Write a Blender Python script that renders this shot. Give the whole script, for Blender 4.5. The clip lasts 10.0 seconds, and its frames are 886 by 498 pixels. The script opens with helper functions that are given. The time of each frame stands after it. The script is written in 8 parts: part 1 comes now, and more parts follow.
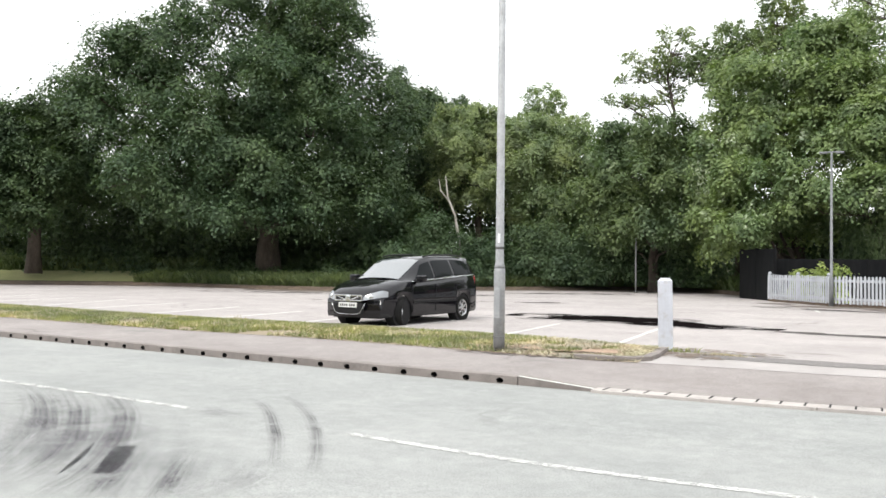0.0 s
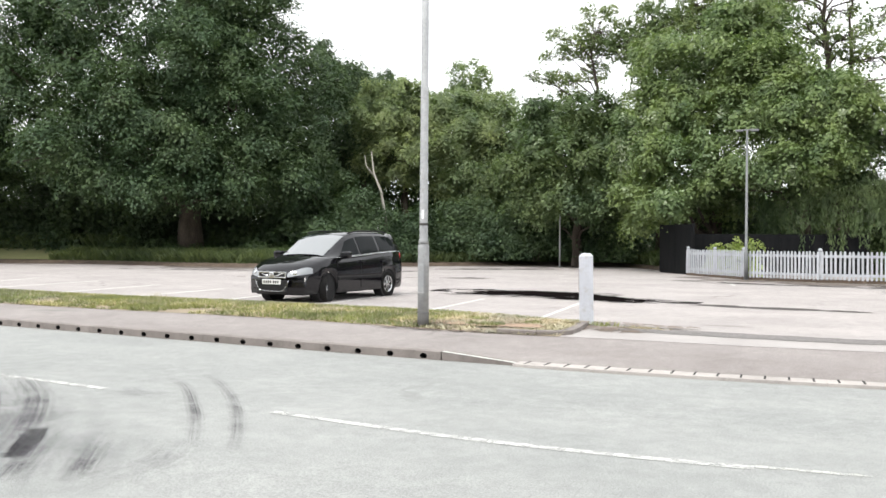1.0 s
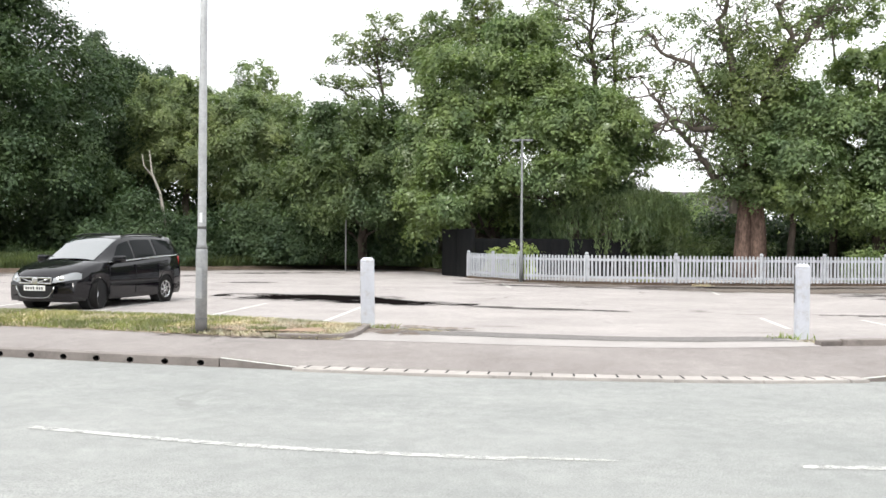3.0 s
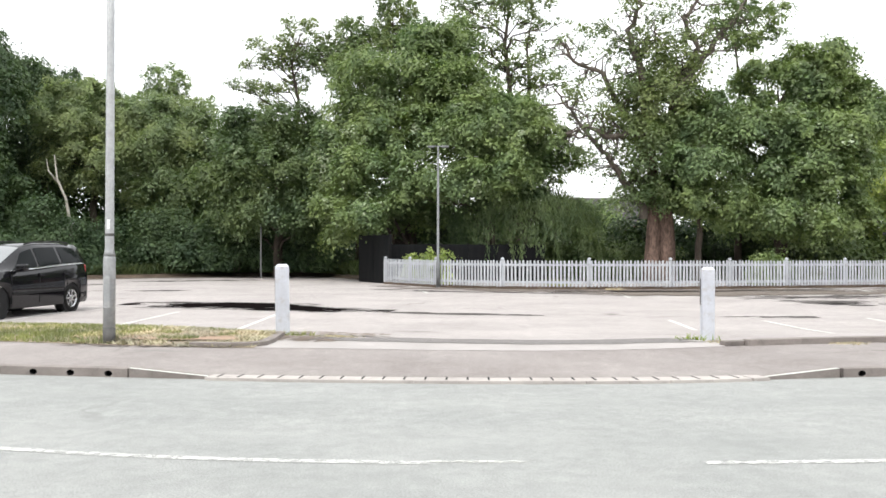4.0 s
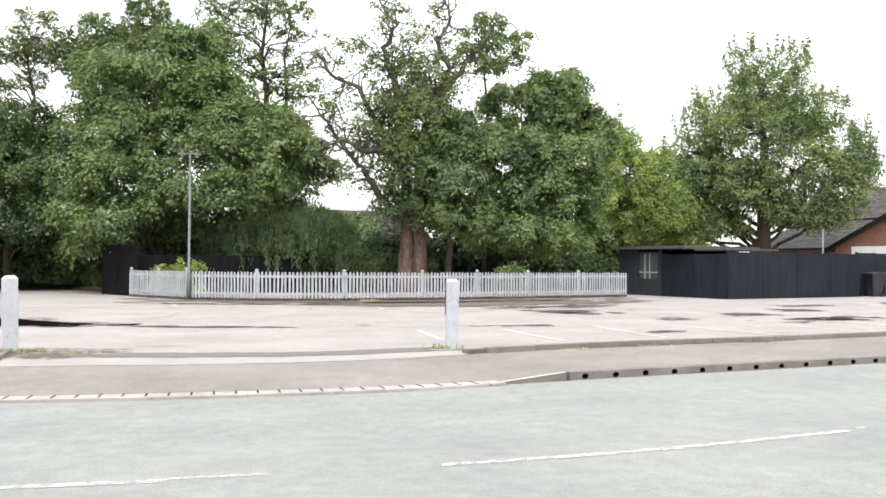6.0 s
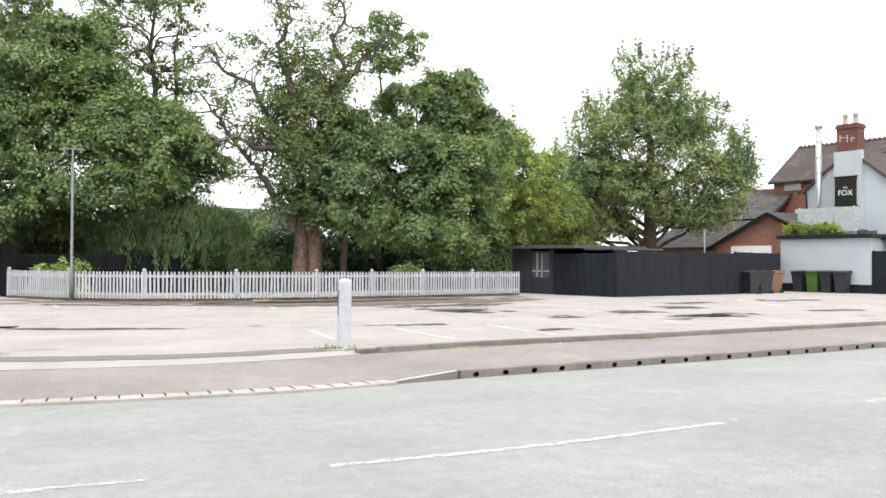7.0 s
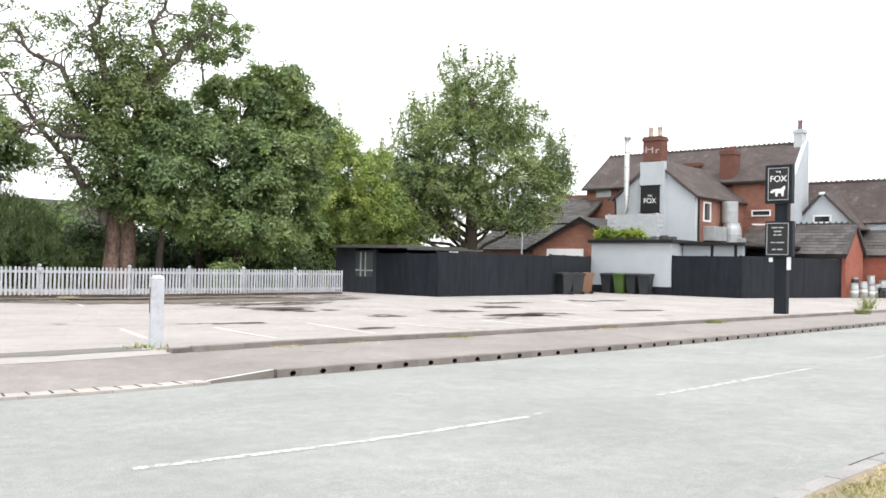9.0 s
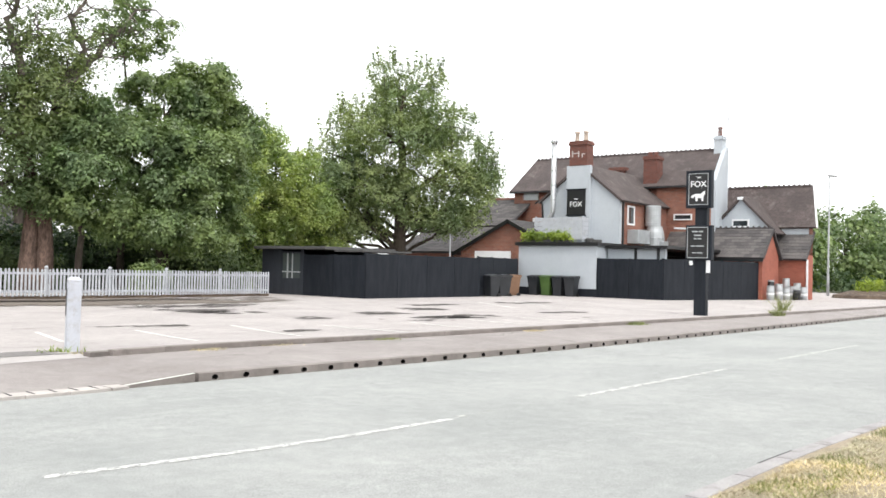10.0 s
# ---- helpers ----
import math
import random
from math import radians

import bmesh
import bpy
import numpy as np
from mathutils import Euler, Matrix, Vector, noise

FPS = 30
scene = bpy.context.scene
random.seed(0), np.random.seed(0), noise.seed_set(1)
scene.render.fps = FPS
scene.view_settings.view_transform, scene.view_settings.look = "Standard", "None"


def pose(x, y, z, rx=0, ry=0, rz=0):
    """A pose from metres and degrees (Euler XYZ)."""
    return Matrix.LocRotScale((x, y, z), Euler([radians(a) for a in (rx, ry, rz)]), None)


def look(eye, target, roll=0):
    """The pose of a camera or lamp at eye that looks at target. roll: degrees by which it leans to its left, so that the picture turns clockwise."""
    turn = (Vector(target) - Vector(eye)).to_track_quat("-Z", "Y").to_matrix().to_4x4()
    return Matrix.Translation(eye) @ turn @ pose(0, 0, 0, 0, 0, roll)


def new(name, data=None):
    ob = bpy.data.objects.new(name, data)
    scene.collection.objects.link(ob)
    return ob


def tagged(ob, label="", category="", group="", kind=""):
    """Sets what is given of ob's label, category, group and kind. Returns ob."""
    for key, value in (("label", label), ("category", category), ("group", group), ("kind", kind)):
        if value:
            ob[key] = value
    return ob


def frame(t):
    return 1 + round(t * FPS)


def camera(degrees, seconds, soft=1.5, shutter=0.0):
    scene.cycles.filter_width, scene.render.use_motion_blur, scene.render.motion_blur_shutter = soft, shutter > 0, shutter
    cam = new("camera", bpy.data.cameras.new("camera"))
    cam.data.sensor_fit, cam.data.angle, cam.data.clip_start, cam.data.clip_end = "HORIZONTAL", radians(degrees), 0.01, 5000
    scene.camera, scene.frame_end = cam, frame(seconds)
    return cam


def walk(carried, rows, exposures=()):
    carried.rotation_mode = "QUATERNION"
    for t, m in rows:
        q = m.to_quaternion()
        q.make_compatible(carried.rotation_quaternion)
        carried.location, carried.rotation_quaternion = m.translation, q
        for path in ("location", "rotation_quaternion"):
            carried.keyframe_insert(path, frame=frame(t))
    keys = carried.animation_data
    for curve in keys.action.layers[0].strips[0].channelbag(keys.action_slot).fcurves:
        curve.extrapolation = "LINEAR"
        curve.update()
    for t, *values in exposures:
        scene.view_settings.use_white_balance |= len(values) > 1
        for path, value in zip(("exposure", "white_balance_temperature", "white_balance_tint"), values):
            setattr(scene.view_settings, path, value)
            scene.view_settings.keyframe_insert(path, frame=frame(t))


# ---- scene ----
cam = camera(52.7, 10.0, soft=1.6)
PATH = [
    (0, (-0.194, 0.462, 1.532), (-1.082, 2.254, 1.564), 0.5),
    (0.5, (-0.173, 0.458, 1.539), (-1.011, 2.274, 1.535), 0.3),
    (1, (-0.146, 0.475, 1.538), (-0.885, 2.333, 1.517), 0.3),
    (1.5, (-0.128, 0.451, 1.538), (-0.757, 2.349, 1.531), 0.6),
    (2, (-0.09, 0.432, 1.541), (-0.587, 2.369, 1.539), 0.6),
    (2.5, (-0.063, 0.432, 1.544), (-0.439, 2.397, 1.537), 0.5),
    (2.7, (-0.044, 0.403, 1.555), (-0.382, 2.375, 1.543), 0.5),
    (4, (0.01, 0.359, 1.548), (-0.091, 2.357, 1.552), 0.1),
    (4.5, (0.031, 0.314, 1.555), (0.035, 2.314, 1.57), 0.1),
    (5, (0.046, 0.292, 1.553), (0.174, 2.288, 1.574), -0.2),
    (5.5, (0.075, 0.305, 1.544), (0.334, 2.288, 1.573), 0.1),
    (6, (0.101, 0.225, 1.558), (0.534, 2.178, 1.59), 0.4),
    (6.2, (0.123, 0.21, 1.561), (0.614, 2.149, 1.593), 0.3),
    (7.3, (0.149, 0.144, 1.576), (0.858, 2.013, 1.611), 0.5),
    (7.5, (0.149, 0.129, 1.572), (0.897, 1.984, 1.612), 0.6),
    (8, (0.169, 0.138, 1.563), (1.007, 1.953, 1.61), 0.8),
    (8.5, (0.184, 0.104, 1.559), (1.104, 1.88, 1.604), 0.9),
    (9, (0.193, 0.074, 1.573), (1.201, 1.801, 1.607), 1.2),
    (9.5, (0.204, 0.026, 1.59), (1.28, 1.711, 1.626), 1.2),
    (10, (0.224, 0.028, 1.59), (1.365, 1.67, 1.631), 1.4),
]
walk(cam, [(t, look(eye, target, roll)) for t, eye, target, roll in PATH], exposures=[(0, 0.5), (10, 0.5)])

# ---- world and light ----
world = bpy.data.worlds.new("overcast_sky")
scene.world = world
world.use_nodes = True
wn, wl = world.node_tree.nodes, world.node_tree.links
wn.clear()
sky = wn.new("ShaderNodeTexSky")
sky.sky_type, sky.sun_disc = "NISHITA", False
sky.sun_elevation, sky.sun_rotation = radians(58), radians(199)
sky.air_density, sky.dust_density, sky.ozone_density = 1.0, 4.0, 1.0
soft_sky = wn.new("ShaderNodeHueSaturation")
soft_sky.inputs["Saturation"].default_value = 0.12
cloud = wn.new("ShaderNodeMix")
cloud.data_type, cloud.blend_type = "RGBA", "MIX"
cloud.inputs["Factor"].default_value = 0.72
cloud.inputs["B"].default_value = (10.5, 10.7, 10.9, 1)
back, out = wn.new("ShaderNodeBackground"), wn.new("ShaderNodeOutputWorld")
back.inputs["Strength"].default_value = 0.15
wl.new(sky.outputs["Color"], soft_sky.inputs["Color"])
wl.new(soft_sky.outputs["Color"], cloud.inputs["A"])
wl.new(cloud.outputs["Result"], back.inputs["Color"])
wl.new(back.outputs["Background"], out.inputs["Surface"])

sun = new("sun", bpy.data.lights.new("sun", "SUN"))
sun.data.energy, sun.data.angle, sun.data.color = 1.3, radians(14), (1.0, 0.96, 0.90)
sun.matrix_world = look((0, 0, 96), (20, 58, 0))


# ---- materials ----
def shader(name):
    m = bpy.data.materials.new(name)
    m.use_nodes = True
    return m, m.node_tree.nodes, m.node_tree.links, m.node_tree.nodes["Principled BSDF"]


def noise_at(n, l, scale, detail=4, rough=0.6, stretch=None):
    geo = n.new("ShaderNodeNewGeometry")
    tex = n.new("ShaderNodeTexNoise")
    tex.inputs["Scale"].default_value, tex.inputs["Detail"].default_value, tex.inputs["Roughness"].default_value = scale, detail, rough
    if stretch:
        mp = n.new("ShaderNodeMapping")
        mp.inputs["Scale"].default_value = stretch
        l.new(geo.outputs["Position"], mp.inputs["Vector"])
        l.new(mp.outputs["Vector"], tex.inputs["Vector"])
    else:
        l.new(geo.outputs["Position"], tex.inputs["Vector"])
    return tex.outputs["Fac"]


def ramp(n, l, fac, lo, hi, c0=(0, 0, 0, 1), c1=(1, 1, 1, 1)):
    r = n.new("ShaderNodeValToRGB")
    r.color_ramp.elements[0].position, r.color_ramp.elements[0].color = lo, c0
    r.color_ramp.elements[1].position, r.color_ramp.elements[1].color = hi, c1
    l.new(fac, r.inputs["Fac"])
    return r.outputs["Color"]


def mixed(n, l, fac, a, b, how="MIX"):
    m = n.new("ShaderNodeMix")
    m.data_type, m.blend_type = "RGBA", how
    for key, val in (("Factor", fac), ("A", a), ("B", b)):
        if isinstance(val, (int, float)):
            m.inputs[key].default_value = val
        elif isinstance(val, tuple):
            m.inputs[key].default_value = (*val[:3], 1)
        else:
            l.new(val, m.inputs[key])
    return m.outputs["Result"]


def bumped(n, l, bsdf, fac, strength, dist=0.02):
    b = n.new("ShaderNodeBump")
    b.inputs["Strength"].default_value, b.inputs["Distance"].default_value = strength, dist
    l.new(fac, b.inputs["Height"])
    l.new(b.outputs["Normal"], bsdf.inputs["Normal"])


def surface(name, c0, c1, rough=0.8, big=0.6, fine=40, grain=0.25, bump=0.3, metal=0.0, dirt=None, stretch=None, vary=0.0, spec=0.5):
    """Two colours in large patches, a fine grain, optional dirt in blotches and a tint for each piece."""
    m, n, l, b = shader(name)
    col = mixed(n, l, ramp(n, l, noise_at(n, l, big, 5, 0.6, stretch), 0.35, 0.65), c0, c1)
    small = noise_at(n, l, fine, 3, 0.7, stretch)
    col = mixed(n, l, grain, col, ramp(n, l, small, 0.3, 0.7, (0.25, 0.25, 0.25, 1), (1.0, 1.0, 1.0, 1)), "MULTIPLY")
    if dirt:
        col = mixed(n, l, ramp(n, l, noise_at(n, l, big * 3.1, 6, 0.7), 0.52, 0.75), col, dirt)
    if vary:
        info = n.new("ShaderNodeObjectInfo")
        col = mixed(n, l, vary, col, ramp(n, l, info.outputs["Random"], 0, 1, (0.35, 0.35, 0.35, 1), (1, 1, 1, 1)), "MULTIPLY")
    l.new(col, b.inputs["Base Color"])
    b.inputs["Roughness"].default_value, b.inputs["Metallic"].default_value = rough, metal
    b.inputs["Specular IOR Level"].default_value = spec
    if bump:
        bumped(n, l, b, small, bump)
    return m


def leafy(name, dark, light, through_amount=0.35, pale=(0.24, 0.29, 0.18), share=0.1):
    """Leaves from dark to light, tinted spray by spray, with some sprays showing pale undersides."""
    m, n, l, b = shader(name)
    geo = n.new("ShaderNodeNewGeometry")
    own = ramp(n, l, geo.outputs["Random Per Island"], 0.0, 1.0, (*dark, 1), (*light, 1))
    mid = tuple((p + 2 * q) / 3 for p, q in zip(dark, light))
    col = mixed(n, l, 0.62, own, mid)
    col = mixed(n, l, 1.0, col, ramp(n, l, noise_at(n, l, 0.35, 2), 0.38, 0.62, (0.78, 0.84, 0.85, 1), (1.12, 1.08, 0.95, 1)), "MULTIPLY")
    col = mixed(n, l, 1.0, col, ramp(n, l, noise_at(n, l, 1.5, 3), 0.36, 0.64, (0.70, 0.73, 0.76, 1), (1.24, 1.22, 1.10, 1)), "MULTIPLY")
    flip = mixed(n, l, 1.0, ramp(n, l, noise_at(n, l, 1.1, 3), 0.56, 0.68), ramp(n, l, geo.outputs["Random Per Island"], 0.95 - 3 * share, 1.0 - 2 * share), "MULTIPLY")
    col = mixed(n, l, flip, col, pale)
    l.new(col, b.inputs["Base Color"])
    b.inputs["Roughness"].default_value, b.inputs["Specular IOR Level"].default_value = 0.55, 0.3
    tr = n.new("ShaderNodeBsdfTranslucent")
    l.new(mixed(n, l, 1.0, col, (1.1, 1.25, 0.6), "MULTIPLY"), tr.inputs["Color"])
    mix = n.new("ShaderNodeMixShader")
    mix.inputs["Fac"].default_value = through_amount
    l.new(b.outputs["BSDF"], mix.inputs[1])
    l.new(tr.outputs["BSDF"], mix.inputs[2])
    l.new(mix.outputs["Shader"], n["Material Output"].inputs["Surface"])
    return m


def road_surface(name, c0, c1, crack_scale, crack_col, patch=None, patch_lo=0.6):
    """Worn macadam: chippings, long stains, hairline cracks and worn dark patches."""
    m, n, l, b = shader(name)
    chips = noise_at(n, l, 75, 3, 0.8)
    col = mixed(n, l, ramp(n, l, noise_at(n, l, 0.4, 6, 0.65, (1, 1.25, 1)), 0.36, 0.66), c0, c1)
    col = mixed(n, l, 0.62, col, ramp(n, l, chips, 0.33, 0.62, (0.42, 0.42, 0.42, 1), (1.1, 1.1, 1.1, 1)), "MULTIPLY")
    col = mixed(n, l, 0.22, col, ramp(n, l, noise_at(n, l, 5, 5, 0.7), 0.4, 0.7, (0.35, 0.35, 0.35, 1), (1, 1, 1, 1)), "MULTIPLY")
    vor = n.new("ShaderNodeTexVoronoi")
    vor.feature = "DISTANCE_TO_EDGE"
    vor.inputs["Scale"].default_value = crack_scale
    geo = n.new("ShaderNodeNewGeometry")
    wob = n.new("ShaderNodeVectorMath")
    wob.operation = "ADD"
    wtex = n.new("ShaderNodeTexNoise")
    wtex.inputs["Scale"].default_value, wtex.inputs["Detail"].default_value = 1.3, 5
    l.new(geo.outputs["Position"], wtex.inputs["Vector"])
    l.new(geo.outputs["Position"], wob.inputs[0])
    l.new(wtex.outputs["Color"], wob.inputs[1])
    l.new(wob.outputs["Vector"], vor.inputs["Vector"])
    line = ramp(n, l, vor.outputs["Distance"], 0.0, 0.012, (1, 1, 1, 1), (0, 0, 0, 1))
    line = mixed(n, l, 1.0, line, ramp(n, l, noise_at(n, l, 0.28, 3), 0.53, 0.62), "MULTIPLY")
    col = mixed(n, l, line, col, crack_col)
    if patch:
        col = mixed(n, l, ramp(n, l, noise_at(n, l, 0.5, 7, 0.7, (0.55, 2.0, 1)), patch_lo, patch_lo + 0.09), col, patch)
    l.new(col, b.inputs["Base Color"])
    b.inputs["Roughness"].default_value, b.inputs["Specular IOR Level"].default_value = 0.85, 0.3
    bumped(n, l, b, chips, 0.5, 0.012)
    return m


def brickwork(name, c0, c1, mortar, lichen=None):
    m, n, l, b = shader(name)
    tc = n.new("ShaderNodeTexCoord")
    sep, add, com = n.new("ShaderNodeSeparateXYZ"), n.new("ShaderNodeMath"), n.new("ShaderNodeCombineXYZ")
    l.new(tc.outputs["Object"], sep.inputs["Vector"])
    l.new(sep.outputs["X"], add.inputs[0])
    l.new(sep.outputs["Y"], add.inputs[1])
    l.new(add.outputs["Value"], com.inputs["X"])
    l.new(sep.outputs["Z"], com.inputs["Y"])
    br = n.new("ShaderNodeTexBrick")
    br.inputs["Scale"].default_value = 1.0
    br.inputs["Brick Width"].default_value, br.inputs["Row Height"].default_value, br.inputs["Mortar Size"].default_value = 0.225, 0.075, 0.008
    br.inputs["Color1"].default_value, br.inputs["Color2"].default_value, br.inputs["Mortar"].default_value = (*c0, 1), (*c1, 1), (*mortar, 1)
    l.new(com.outputs["Vector"], br.inputs["Vector"])
    col = mixed(n, l, 0.5, br.outputs["Color"], ramp(n, l, noise_at(n, l, 0.9, 6, 0.65), 0.3, 0.7, (0.45, 0.42, 0.42, 1), (1, 1, 1, 1)), "MULTIPLY")
    if lichen:
        col = mixed(n, l, ramp(n, l, noise_at(n, l, 1.4, 7, 0.75), 0.55, 0.72), col, lichen)
        col = mixed(n, l, ramp(n, l, noise_at(n, l, 0.6, 5, 0.7), 0.45, 0.75), col, tuple(0.55 * q for q in c1))
    l.new(col, b.inputs["Base Color"])
    b.inputs["Roughness"].default_value = 0.9
    bumped(n, l, b, br.outputs["Fac"], -0.4, 0.01)
    return m


def slate_tint(name):
    """Slates, each of its own grey."""
    m, n, l, b = shader(name)
    geo = n.new("ShaderNodeNewGeometry")
    col = ramp(n, l, geo.outputs["Random Per Island"], 0, 1, (0.060, 0.056, 0.057, 1), (0.135, 0.123, 0.120, 1))
    col = mixed(n, l, 0.4, col, ramp(n, l, noise_at(n, l, 2.2, 5, 0.7), 0.35, 0.7, (0.5, 0.48, 0.46, 1), (1.2, 1.15, 1.1, 1)), "MULTIPLY")
    l.new(col, b.inputs["Base Color"])
    b.inputs["Roughness"].default_value = 0.7
    bumped(n, l, b, noise_at(n, l, 25, 3), 0.2)
    return m


def glassy(name, tint, rough=0.05):
    m, n, l, b = shader(name)
    b.inputs["Base Color"].default_value = (*tint, 1)
    b.inputs["Roughness"].default_value, b.inputs["Specular IOR Level"].default_value = rough, 0.8
    b.inputs["Coat Weight"].default_value, b.inputs["Coat Roughness"].default_value = 0.6, 0.03
    return m


